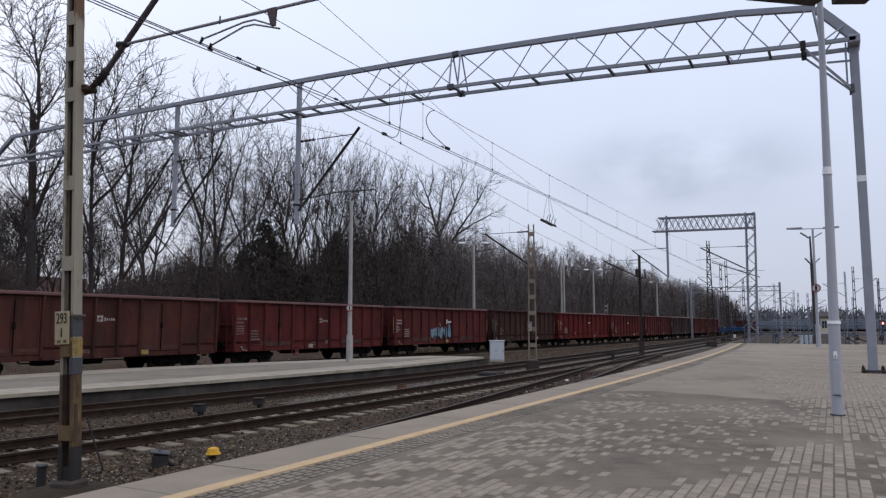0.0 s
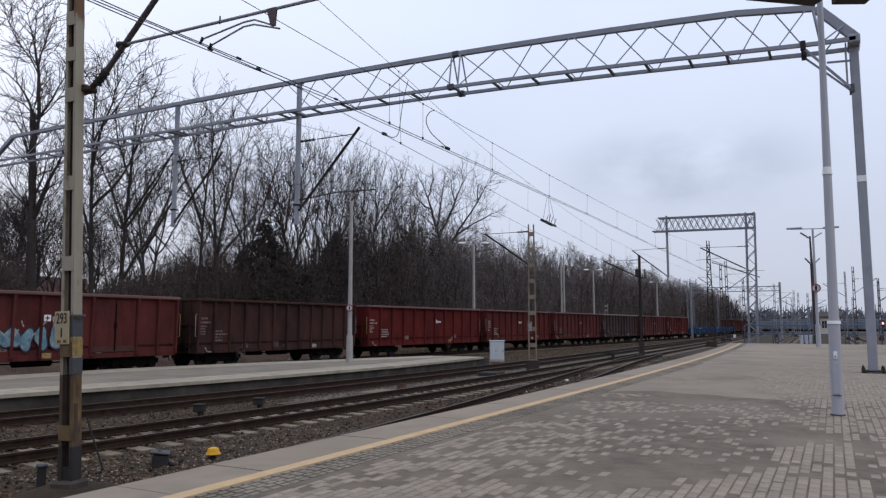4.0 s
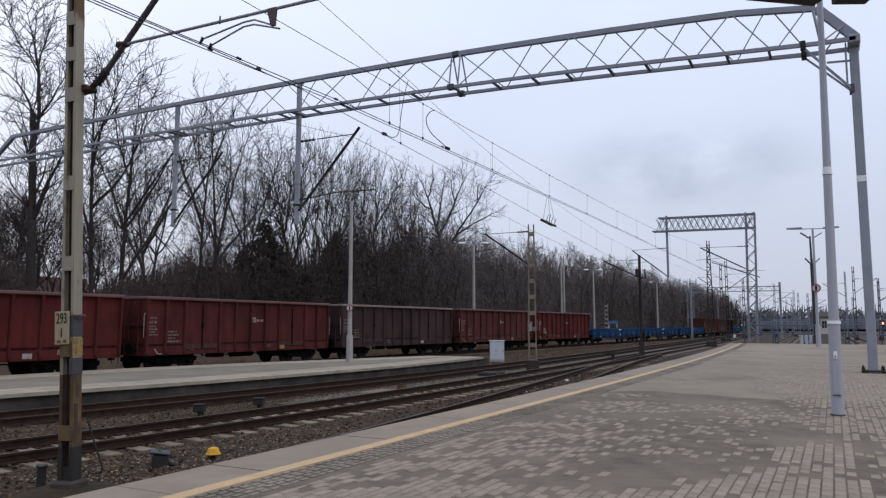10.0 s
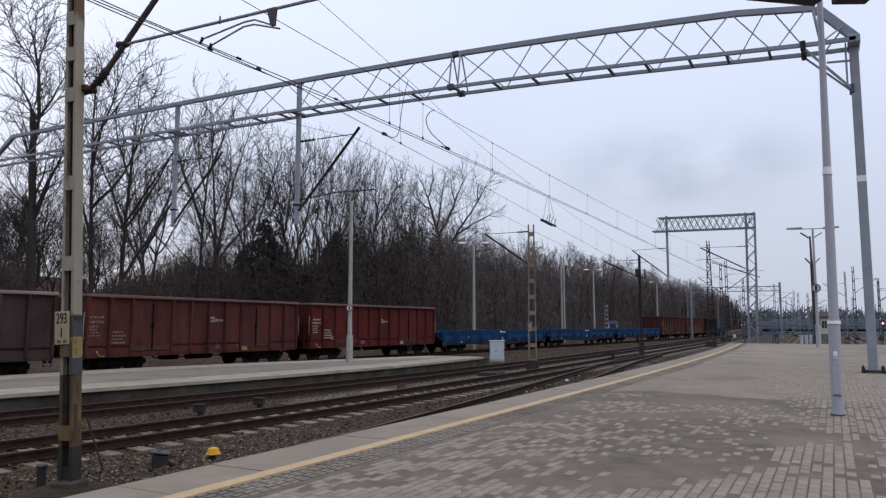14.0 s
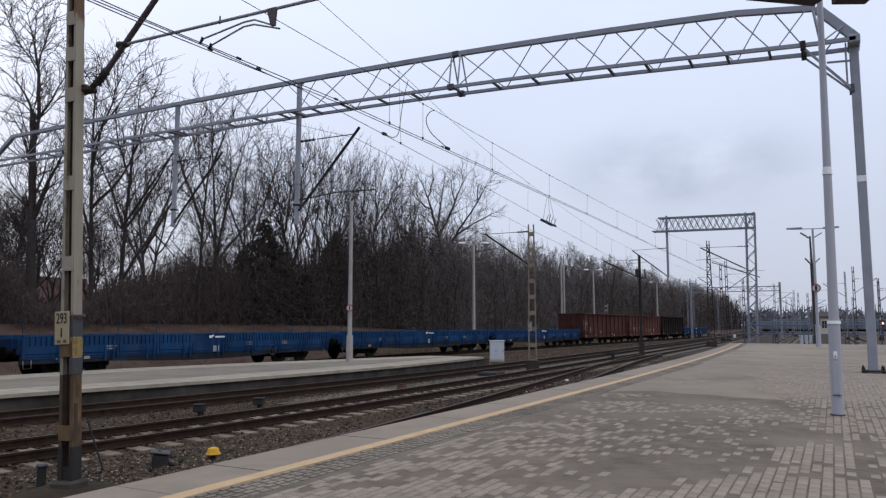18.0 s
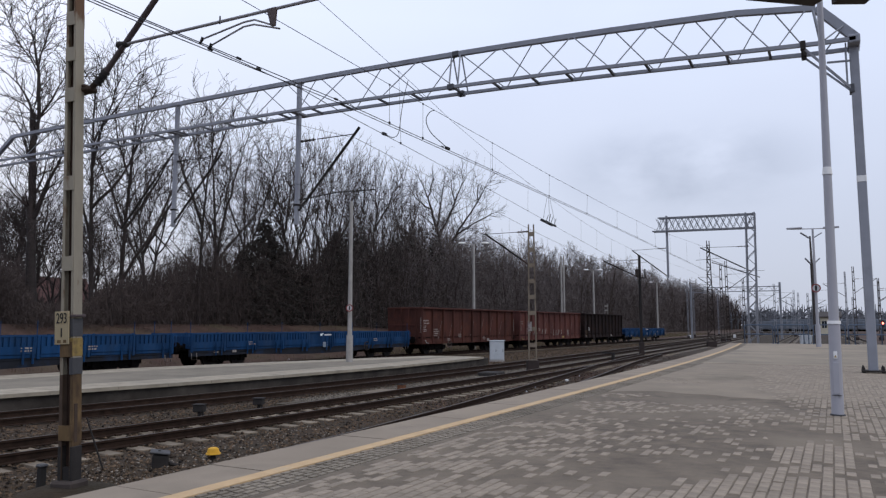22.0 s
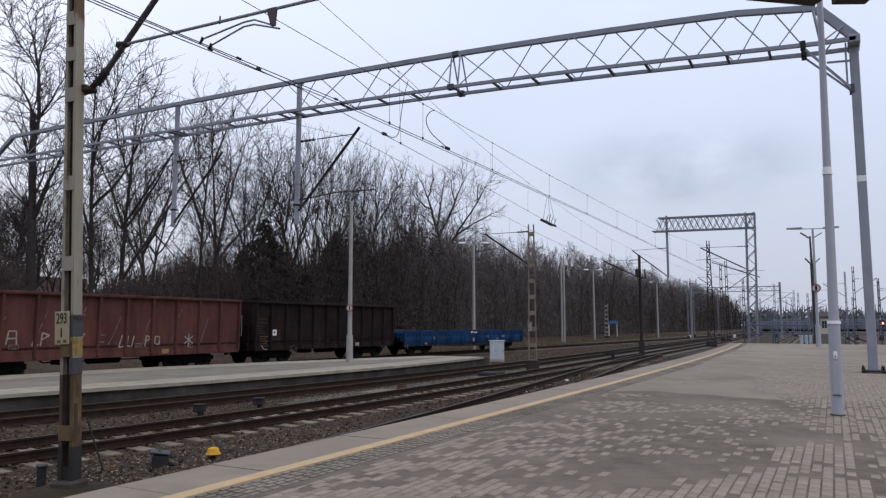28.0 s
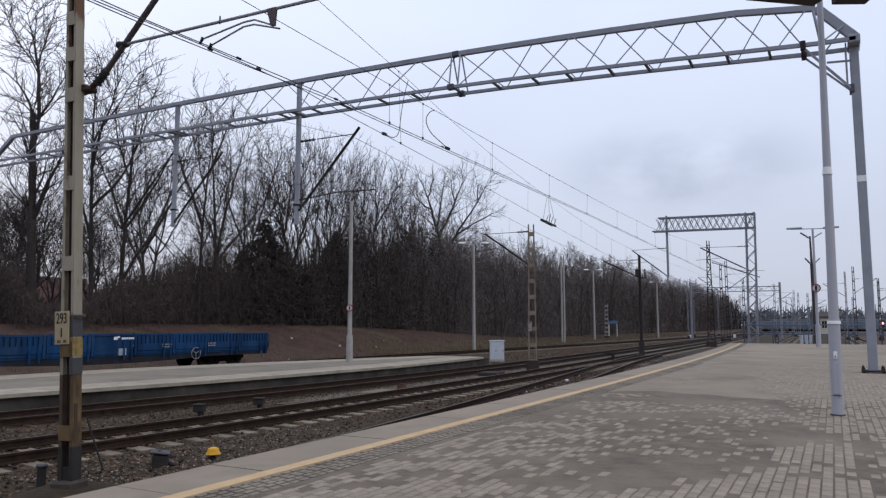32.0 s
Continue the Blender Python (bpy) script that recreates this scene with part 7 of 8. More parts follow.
def branches_mesh(name, segs, material, thick_sides=6):
    a = np.array([s[0] for s in segs])
    b = np.array([s[1] for s in segs])
    r0 = np.array([s[2] for s in segs])
    r1 = np.array([s[3] for s in segs])
    verts, faces, off = [], [], 0
    for mask, n in ((r0 > 0.06, thick_sides), (r0 <= 0.06, 3)):
        A, B, R0, R1 = a[mask], b[mask], r0[mask], r1[mask]
        if not len(A):
            continue
        d = B - A
        d /= np.linalg.norm(d, axis=1)[:, None] + 1e-9
        ref = np.where(np.abs(d[:, 2:3]) > 0.9, np.array([[1.0, 0, 0]]), np.array([[0, 0, 1.0]]))
        u = np.cross(d, ref)
        u /= np.linalg.norm(u, axis=1)[:, None] + 1e-9
        w = np.cross(d, u)
        ang = 2 * np.pi * np.arange(n) / n
        ring = u[:, None] * np.cos(ang)[None, :, None] + w[:, None] * np.sin(ang)[None, :, None]
        lo = A[:, None] + ring * R0[:, None, None]
        hi = B[:, None] + ring * R1[:, None, None]
        verts.append(np.concatenate([lo, hi], 1).reshape(-1, 3))
        base = off + np.arange(len(A))[:, None] * 2 * n
        i = np.arange(n)[None]
        j = (np.arange(n)[None] + 1) % n
        faces.append(np.stack([base + i, base + j, base + n + j, base + n + i], -1).reshape(-1, 4))
        off += len(A) * 2 * n
    V, F = np.concatenate(verts), np.concatenate(faces)
    return quads_mesh(name, V, F, material, True)


def quads_mesh(name, V, F, material, smooth=False):
    me = bpy.data.meshes.new(name)
    me.vertices.add(len(V))
    me.vertices.foreach_set("co", V.astype(np.float32).ravel())
    me.loops.add(F.size)
    me.loops.foreach_set("vertex_index", F.astype(np.int32).ravel())
    me.polygons.add(len(F))
    me.polygons.foreach_set("loop_start", np.arange(0, F.size, F.shape[1], dtype=np.int32))
    me.polygons.foreach_set("use_smooth", [smooth] * len(F))
    me.materials.append(material)
    me.update(calc_edges=True)
    return me


def split_tree(rng, twig=None, **kw):
    segs = grow(rng, **kw)
    return branches_mesh("trunk", [s for s in segs if s[2] > 0.05], M_BARK), branches_mesh("crown", [s for s in segs if s[2] <= 0.05], twig or M_TWIG)


def fork_tree(rng, height, radius, fork=0.24, levels=8, spread=0.42, fine=0.010, lean=0.03):
    """A tree whose stem divides again and again into a broad, rising crown."""
    segs, mark = [], [0]

    def unit(v):
        return v / max(1e-6, np.linalg.norm(v))

    def side(d, angle):
        o = rng.normal(0, 1, 3)
        o = unit(o - d * np.dot(o, d))
        return d * math.cos(angle) + o * math.sin(angle)

    def run(p, d, length, r0, r1, n, wob, up):
        pts = [p]
        for i in range(n):
            d = unit(d + rng.normal(0, wob, 3) + np.array((0, 0, up)))
            q = pts[-1] + d * length / n
            segs.append((pts[-1], q, max(fine * 0.7, r0 + (r1 - r0) * i / n), max(fine * 0.7, r0 + (r1 - r0) * (i + 1) / n), mark[0]))
            pts.append(q)
        return pts, d

    def twig(p, d, length):
        pts, e = run(p, d, length, fine * 1.15, fine * 0.8, 2, 0.2, 0.05)
        for k in range(2):
            run(pts[1], side(e, rng.uniform(0.4, 0.8)), length * 0.5, fine * 0.9, fine * 0.7, 1, 0.1, 0.05)

    def branch(p, d, length, r, level, limb=0):
        mark[0] = limb
        trunk = level == 0
        pts, e = run(p, d, length, r * (1.25 if trunk else 1), r * 0.8, 4 if trunk else 3, 0.025 if trunk else 0.09, 0.0 if trunk else 0.07)
        if level >= levels:
            for k in range(2):
                twig(pts[rng.integers(1, 4)], side(e, rng.uniform(0.3, 0.8)), length * rng.uniform(0.5, 0.9))
            return
        if level >= 1:
            for k in range(1):
                q = pts[rng.integers(1, len(pts))]
                if level < 4:
                    branch(q, side(e, rng.uniform(0.6, 1.0)), length * 0.55, max(fine, r * 0.36), min(levels, level + 3), limb)
                else:
                    twig(q, side(e, rng.uniform(0.5, 0.9)), length * rng.uniform(0.6, 1.0))
        first = True
        for k in range(3 if level in (0, 1, 3) and rng.random() < 0.6 else 2):
            a = rng.uniform(0.06, 0.2) if first else rng.uniform(0.3, 0.6)
            branch(pts[-1], side(e, a * (0.75 + spread)), length * (0.88 if first else 0.74) * rng.uniform(0.85, 1.12), r * (0.72 if first else 0.58), level + 1, limb if level else k + 1)
            first = False

    branch(np.array((0, 0, -0.3)), np.array((rng.normal(0, lean), rng.normal(0, lean), 1.0)), height * fork, radius, 0)
    top = max(s[1][2] for s in segs)
    k = height / top
    segs = [(a * k, b * k, max(r0 * k, fine * 0.75), max(r1 * k, fine * 0.75), m) for a, b, r0, r1, m in segs]
    out = []
    for m in sorted(set(g[4] for g in segs if g[2] > 0.05)):
        out.append(branches_mesh("limb" if m else "trunk", [g for g in segs if g[2] > 0.05 and g[4] == m], M_BARK))
    return out + [branches_mesh("crown", [g for g in segs if g[2] <= 0.05], M_TWIG)]


rngt = np.random.default_rng(11)
FORKED = [fork_tree(rngt, 17, r, f, 7, sp, 0.009, 0.05) for r, f, sp in ((0.19, 0.2, 0.4), (0.17, 0.17, 0.3), (0.2, 0.22, 0.42), (0.16, 0.18, 0.35))]
# slim far trees carry the twig colour lightened for haze
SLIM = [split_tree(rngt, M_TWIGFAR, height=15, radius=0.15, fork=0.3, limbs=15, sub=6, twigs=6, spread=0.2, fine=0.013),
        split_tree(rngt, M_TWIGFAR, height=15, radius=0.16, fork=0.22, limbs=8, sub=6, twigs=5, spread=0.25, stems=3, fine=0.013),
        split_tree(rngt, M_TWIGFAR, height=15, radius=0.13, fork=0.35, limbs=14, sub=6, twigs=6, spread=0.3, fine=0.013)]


def plant(meshes, x, y, height, full, label, squash=1.0):
    turn = random.uniform(0, 360)
    t = thing("tree", (x, y, ground_z(x, y)), label, "tree", "bare trees of the wood", rz=turn)
    k = height / full
    t.scale = (k * squash, k * squash, k)
    for me in meshes:
        part(me.name.split(".")[0], me, None, t)
    return t


def crown_line(y):
    """Height of the wood's outline along the tracks."""
    return float(np.interp(y, [10, 20, 24, 29, 34, 40, 46, 52, 60, 68, 78, 90, 113, 150, 212, 420], [19, 21, 20.5, 17.8, 15.5, 14.2, 14.6, 15.4, 15, 14.4, 15.0, 15.4, 16.4, 17, 17, 16]))


def limb_tree(x, y, label, limbs, fine=0.0135, dense=1.0):
    """A bare tree built from main limbs fitted to the camera's view: (parent, place on it, lean at foot and at tip in
    degrees, length, radius); twigs follow by chance.
    """
    rng = np.random.default_rng(int(abs(x * 31 + y * 17)))
    t = thing("tree", (x, y, ground_z(x, y) - 0.1), label, "tree", "bare trees of the wood", rz=28.2)
    twigs, lines = [], []

    def unit(v):
        return v / max(1e-6, np.linalg.norm(v))

    def side(d, angle):
        o = rng.normal(0, 1, 3)
        o = unit(o - d * np.dot(o, d))
        return d * math.cos(angle) + o * math.sin(angle)

    def shoot(p, d, length, r0, r1, n, wob, up):
        pts, d = [p], unit(d)
        for i in range(n):
            d = unit(d + rng.normal(0, wob, 3) + np.array((0, 0, up)))
            q = pts[-1] + d * length / n
            twigs.append((pts[-1], q, r0 + (r1 - r0) * i / n, r0 + (r1 - r0) * (i + 1) / n))
            pts.append(q)
        return pts

    for k, (parent, at, lean0, lean1, length, radius) in enumerate(limbs):
        holds = any(c[0] == k and c[1] > 0.85 for c in limbs)
        n = max(6, int(length * 1.2))
        p = np.array((at, 0.0, -0.3)) if parent < 0 else lines[parent][min(int(at * (len(lines[parent]) - 1) + 0.5), len(lines[parent]) - 1)]
        bulk = radius * (0.82 if parent < 0 else 0.95)
        deep, pts, segs = rng.normal(0, 0.02 if parent < 0 else 0.06 if radius > 0.11 else 0.25), [p], []
        for i in range(n):
            a = radians(lean0 + (lean1 - lean0) * (i + 0.5) / n)
            step = np.array((math.sin(a), deep * (1 - i / n), math.cos(a))) * length / n
            pts.append(pts[-1] + step + rng.normal(0, 0.035, 3) * length / n * (2.2 if parent >= 0 else 0.6))
            f = [1 - (0.3 if holds else 0.86) * (q / n) ** 1.15 for q in (i, i + 1)]
            swell = 1 + 0.35 * math.exp(-i * length / n / 0.8) if parent < 0 else 1
            segs.append((pts[-2], pts[-1], bulk * f[0] * swell, bulk * f[1]))
        lines.append(pts)
        part("trunk" if parent < 0 else "limb", branches_mesh("trunk" if parent < 0 else "limb", segs, M_BARK, 7), None, t)
        lo = 0.2 if parent < 0 else 0.08
        if holds and parent < 0:
            continue
        for j in range(int(length * 2.15 * dense * (1 - lo))):
            u = lo + (1 - lo) * (j + rng.random()) / max(1, int(length * 2.15 * dense * (1 - lo)))
            i = min(int(u * n), n - 1)
            p, d = pts[i] + (pts[i + 1] - pts[i]) * (u * n - i), unit(pts[i + 1] - pts[i])
            L = min(max(length, 4.8), 9) * rng.uniform(0.17, 0.55) * (1.15 - 0.5 * u)
            br = shoot(p, side(d, rng.uniform(0.5, 1.15)), L, max(fine * 2.1, radius * 0.34 * (1.1 - u)), fine * 1.1, 5, 0.15, 0.09)
            for _ in range(int(2 + L * 1.7)):
                m = rng.uniform(0.15, 1.0) * 5
                i2 = min(int(m), 4)
                q, e = br[i2] + (br[i2 + 1] - br[i2]) * (m - i2), unit(br[i2 + 1] - br[i2])
                tw = shoot(q, side(e, rng.uniform(0.4, 0.9)), L * rng.uniform(0.3, 0.65), fine * 1.2, fine * 0.7, 3, 0.13, 0.07)
                for _ in range(1):
                    c = tw[rng.integers(1, 4)]
                    shoot(c, side(e, rng.uniform(0.3, 0.9)), L * rng.uniform(0.16, 0.36), fine * 0.85, fine * 0.65, 1, 0.1, 0.05)
    part("crown", branches_mesh("crown", twigs, M_TWIG), None, t)
    return t


def spruce(x, y, height, spread, seed):
    """A dark conifer: whorls of drooping boughs closely set with needle sprays, uneven in length."""
    rng = np.random.default_rng(seed)
    t = thing("spruce", (x, y, ground_z(x, y) - 0.1), "dark evergreen spruce standing among the bare trees", "tree", "spruces in the wood", rz=float(rng.uniform(0, 360)))
    part("trunk", Shape().tube((0, 0, 0), (0, 0, height * 0.97), 0.15, 0.02, 7), M_BARK, t)
    boughs, V = [], []
    z = height * 0.06
    while z < height * 0.985:
        reach = spread * (1 - z / height) ** 0.7
        for _ in range(7):
            a, L = rng.uniform(0, 6.283), reach * rng.uniform(0.5, 1.15) + 0.12
            d = np.array((math.cos(a), math.sin(a), 0))
            p = np.array((0, 0, z + rng.uniform(-0.15, 0.15)))
            pts = [p + d * L * u + np.array((0, 0, 0.12 * L * u - 0.42 * L * u * u)) for u in (0, 0.35, 0.7, 1.0)]
            boughs += [(b, c, 0.022, 0.014) for b, c in zip(pts, pts[1:])]
            for _ in range(int(10 + L * 40)):
                u = rng.uniform(0.1, 1.0) * 3
                i = min(int(u), 2)
                c = pts[i] + (pts[i + 1] - pts[i]) * (u - i)
                e = d * rng.uniform(0.2, 0.9) + rng.normal(0, 0.55, 3) * np.array((1, 1, 0.45)) - np.array((0, 0, 0.28))
                e = e / np.linalg.norm(e) * rng.uniform(0.18, 0.42)
                w = np.cross(e, rng.normal(0, 1, 3))
                w = w / np.linalg.norm(w) * rng.uniform(0.02, 0.048)
                V += [c, c + e * 0.5 + w, c + e, c + e * 0.5 - w]
        z += 0.3
    tagged(part("branchwork", branches_mesh("branchwork", boughs, M_BARK, 3), None, t), kind="stuff")
    tagged(part("foliage", quads_mesh("foliage", np.array(V), np.arange(len(V)).reshape(-1, 4), M_IVY), None, t), kind="stuff")


limb_tree(-41.0, 25.9, "tall bare tree with a thick forking trunk", dense=1.45, limbs=((-1, 0.06, -6, -4, 6.4, 0.400), (0, 1.00, -7, -5, 6.7, 0.250), (0, 1.00, 24, 18, 5.3, 0.170), (1, 0.63, 7, 7, 2.1, 0.140), (3, 1.00, 2, 0, 3.2, 0.120), (4, 0.98, -12, -16, 4.6, 0.075), (4, 0.98, 8, 18, 4.2, 0.070), (4, 1.00, -10, -2, 4.6, 0.060), (3, 1.00, 25, 33, 4.2, 0.085), (3, 1.00, 40, 24, 3.6, 0.055), (1, 1.00, -14, -58, 3.5, 0.085), (1, 0.97, -54, -58, 2.2, 0.065), (1, 1.00, 18, 16, 1.7, 0.055), (1, 0.49, -16, -30, 3.4, 0.100), (1, 0.15, -36, -28, 2.2, 0.060), (1, 0.49, -45, -57, 2.0, 0.060), (4, 0.93, -32, -42, 4.2, 0.055), (4, 0.86, -23, -23, 5.6, 0.055), (0, 0.75, -50, -50, 2.0, 0.050), (2, 0.25, 48, 52, 1.6, 0.050), (0, 0.69, 72, 108, 1.7, 0.040), (2, 0.62, 49, 77, 1.1, 0.050), (2, 0.24, 138, 154, 2.4, 0.045)))
limb_tree(-41.0, 29.9, "bare tree with a slim rising trunk and drooping side limb", ((-1, 0.01, -4, 2, 17.9, 0.20), (0, 0.35, -17, 2, 7.2, 0.10), (0, 0.45, 40, 16, 7.3, 0.11), (0, 0.55, 16, 15, 8.1, 0.10), (0, 0.25, -35, -13, 2.4, 0.08), (-1, 1.21, -8, -14, 6.2, 0.10), (0, 0.65, 24, 35, 6.3, 0.08)))
limb_tree(-41.5, 32.2, "bare tree with long slanting limbs", dense=0.85, limbs=((-1, -0.03, 0, 5, 16.9, 0.20), (0, 0.20, 33, 16, 11.6, 0.12), (0, 0.40, 26, 22, 8.2, 0.10), (0, 0.40, -24, -17, 7.2, 0.09), (0, 0.60, -15, 6, 7.2, 0.08), (0, 0.70, 27, 11, 5.8, 0.07)))
limb_tree(-43.0, 35.7, "bare crooked tree with two spreading limbs", dense=0.85, limbs=((-1, 0.02, -5, -10, 13.3, 0.15), (0, 0.40, 25, 32, 9.5, 0.12), (0, 0.60, 18, 20, 6.0, 0.07), (1, 0.15, 144, 125, 3.6, 0.07)))
limb_tree(-41.5, 39.0, "bare twin-stemmed tree with ascending limbs", dense=0.85, limbs=((-1, 0.02, -3, 9, 16.9, 0.17), (0, 0.45, -21, -19, 10.1, 0.13), (0, 0.25, -45, -41, 4.4, 0.08), (0, 0.60, -20, -4, 6.6, 0.08), (0, 0.35, 24, 11, 6.1, 0.07)))
limb_tree(-42.0, 41.4, "tall bare tree with steep ascending limbs", dense=0.85, limbs=((-1, 0.02, -3, -5, 17.8, 0.19), (0, 0.30, 9, 18, 10.7, 0.14), (0, 0.30, 36, 13, 10.7, 0.10), (1, 0.05, -26, -19, 6.4, 0.10), (0, 0.70, 16, 18, 5.8, 0.09), (1, 0.45, -8, -2, 7.3, 0.08)))
limb_tree(-43.0, 45.8, "slim bare tree beside the dark spruces", dense=0.85, limbs=((-1, 0.02, -6, 3, 15.4, 0.14), (0, 0.30, 11, 20, 10.8, 0.11), (0, 0.45, -23, -11, 7.6, 0.09), (1, 0.30, -4, 14, 8.4, 0.08)))
limb_tree(-41.5, 50.1, "bare tree fanning out from a low fork", dense=0.85, limbs=((-1, 0.02, -5, -17, 16.2, 0.15), (0, 0.30, 13, 13, 10.6, 0.13), (1, 0.05, -22, -22, 9.2, 0.11), (0, 0.55, 7, -5, 7.1, 0.10), (1, 0.25, -5, 9, 7.3, 0.08)))
limb_tree(-41.5, 54.6, "bare forking tree with a dense twig crown", dense=0.85, limbs=((-1, 0.12, -1, -7, 15.6, 0.15), (0, 0.30, 9, 8, 10.7, 0.13), (0, 0.40, -25, -13, 7.0, 0.10), (1, 0.35, 29, 10, 6.5, 0.10), (0, 0.70, 19, 4, 3.9, 0.08)))
limb_tree(-41.5, 61.2, "bare forking tree with a dense twig crown", dense=0.85, limbs=((-1, 0.12, -5, 3, 17.2, 0.16), (0, 0.30, 12, 11, 11.8, 0.13), (0, 0.45, -20, 3, 8.4, 0.10), (1, 0.40, 34, 6, 6.7, 0.10), (1, 0.60, -11, 2, 4.5, 0.08)))
limb_tree(-43.0, 71.2, "slender bare tree at the end of the row", dense=0.85, limbs=((-1, 0.26, -6, 2, 18.1, 0.15), (0, 0.50, 26, 6, 7.0, 0.12), (1, 0.15, -27, -3, 7.7, 0.10), (1, 0.40, -11, 10, 4.8, 0.08)))
limb_tree(-44.5, 82.7, "lone broad-crowned bare tree above the thicket", ((-1, 0.29, 1, -7, 13.2, 0.30), (0, 1.00, -14, -27, 8.6, 0.20), (1, 0.05, 10, 7, 7.5, 0.16), (0, 1.00, 29, 21, 9.2, 0.18), (0, 0.80, 39, 29, 12.0, 0.20), (4, 0.25, 51, 68, 7.3, 0.14), (1, 0.35, -60, -20, 5.0, 0.12), (1, 0.60, 26, -4, 3.6, 0.10), (3, 0.55, -16, 10, 3.6, 0.10), (4, 0.70, -7, 15, 3.1, 0.10)))
for x, y, h, w in ((-42.5, 47.0, 9.2, 4.4), (-43.0, 50.0, 6.6, 3.8), (-42.6, 44.6, 6.2, 3.8), (-43.2, 48.6, 7.8, 4.2), (-44.5, 59.8, 10.0, 4.0), (-45.5, 65.5, 10.0, 4.2), (-44.0, 70.0, 10.2, 4.4)):
    spruce(x, y, h, w, int(y * 10))


def coppice(x, y, height, stems, seed, fan=13.0, fine=0.0125):
    """A stand of young stems from one stool: sinuous, forking upwards, finely twigged."""
    rng = np.random.default_rng(seed)
    t = thing("tree", (x, y, ground_z(x, y) - 0.1), "many-stemmed young bare tree of the dense stand", "tree", "bare trees of the wood", rz=28.2)
    twigs = []

    def climb(p, d, length, r, level, store):
        n = max(4, int(length * 1.1))
        sway, turn = rng.uniform(0.05, 0.12), rng.uniform(0, 6.28)
        for i in range(n):
            push = math.sin(turn + i * 1.1) * sway
            d = d + np.array((push, rng.normal(0, 0.06), 0.045)) + rng.normal(0, 0.035, 3)
            d = d / np.linalg.norm(d)
            q = p + d * length / n
            a, b = r * (1 - 0.62 * i / n), r * (1 - 0.62 * (i + 1) / n)
            store.append((p, q, max(a, fine * 1.3), max(b, fine)))
            if (level or i > n * 0.4) and rng.random() < 0.4:
                for _ in range(1):
                    o = rng.normal(0, 1, 3)
                    e = d * 0.9 + o / np.linalg.norm(o) * rng.uniform(0.4, 0.8)
                    e = e / np.linalg.norm(e)
                    L, m = rng.uniform(0.6, 1.9), p + (q - p) * rng.random()
                    mid = m + e * L * 0.5
                    tip = mid + (e + np.array((0, 0, 0.3)) + rng.normal(0, 0.15, 3)) * L * 0.5
                    twigs.extend(((m, mid, fine * 1.5, fine * 1.1), (mid, tip, fine * 1.1, fine * 0.7)))
                    for _ in range(2):
                        f = e + rng.normal(0, 0.45, 3)
                        twigs.append((mid, mid + f / np.linalg.norm(f) * L * rng.uniform(0.3, 0.55), fine * 0.95, fine * 0.65))
            p = q
        if level < 3:
            for k in range(2):
                o = rng.normal(0, 1, 3) * np.array((1, 0.7, 0.1))
                e = d + o / np.linalg.norm(o) * (0.16 if k == 0 else rng.uniform(0.28, 0.5))
                climb(p, e / np.linalg.norm(e), length * rng.uniform(0.6, 0.85), r * (0.5 if k else 0.6), level + 1, twigs if r < 0.05 else store)

    for k in range(stems):
        a = radians(fan * (2 * (k + rng.random()) / stems - 1))
        store = []
        climb(np.array((rng.normal(0, 0.35), rng.normal(0, 0.35), -0.2)), np.array((math.sin(a), rng.normal(0, 0.12), math.cos(a))), height * rng.uniform(0.34, 0.46), rng.uniform(0.07, 0.115), 0, store)
        part("stem", branches_mesh("stem", store, M_BARK, 5), None, t)
    part("crown", branches_mesh("crown", twigs, M_TWIG), None, t)


for i, (x, y, h, n) in enumerate(((-42.5, 47.6, 13.5, 3), (-42.0, 52.0, 14.0, 5), (-42.6, 49.6, 13.0, 3), (-43.0, 55.0, 14.5, 5), (-42.2, 58.2, 14.5, 5), (-42.4, 62.4, 15.0, 5), (-43.4, 66.4, 15.0, 5), (-42.2, 70.0, 14.5, 4), (-44.4, 60.4, 15.5, 4), (-44.6, 56.8, 15.0, 4), (-43.6, 74.5, 13.5, 4), (-43.6, 50.8, 13.5, 5), (-41.8, 53.6, 13.0, 4), (-43.0, 48.6, 13.0, 3))):
    coppice(x, y, h, n, 500 + i)
ROW = ((-47, 48, 15.6), (-48, 40, 15.5))
for x, y, h in ((-62, 36, 13), (-70, 41, 14), (-64, 47, 13), (-60, 40.5, 10.5), (-72, 52, 13), (-60, 47.5, 10.5), (-55, 34.6, 11), (-56, 36.8, 10), (-66, 43.5, 13), (-57, 33.5, 12), (-62, 38.8, 17)):
    plant(FORKED[int(y) % 4], x, y, h, 17, "bare forking tree far back behind the wood", 1.2)
for i, (x, y, h) in enumerate(ROW):
    plant(FORKED[(i * 3 + i // 4) % 4], x, y, h, 17, "bare forking tree with a dense crown of fine twigs", random.uniform(0.92, 1.12))
y = 76.0
while y < 400:
    step = 1.9 + max(0, y - 46) * 0.022
    for row in range(2):
        x = -41.5 - 4.5 * row - random.uniform(0, 3.5)
        h = crown_line(y * 40 / -x) * random.uniform(0.84, 1.05) + 0.6 * row
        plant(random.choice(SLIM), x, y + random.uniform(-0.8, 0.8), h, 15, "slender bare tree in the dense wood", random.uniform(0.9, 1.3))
    y += step


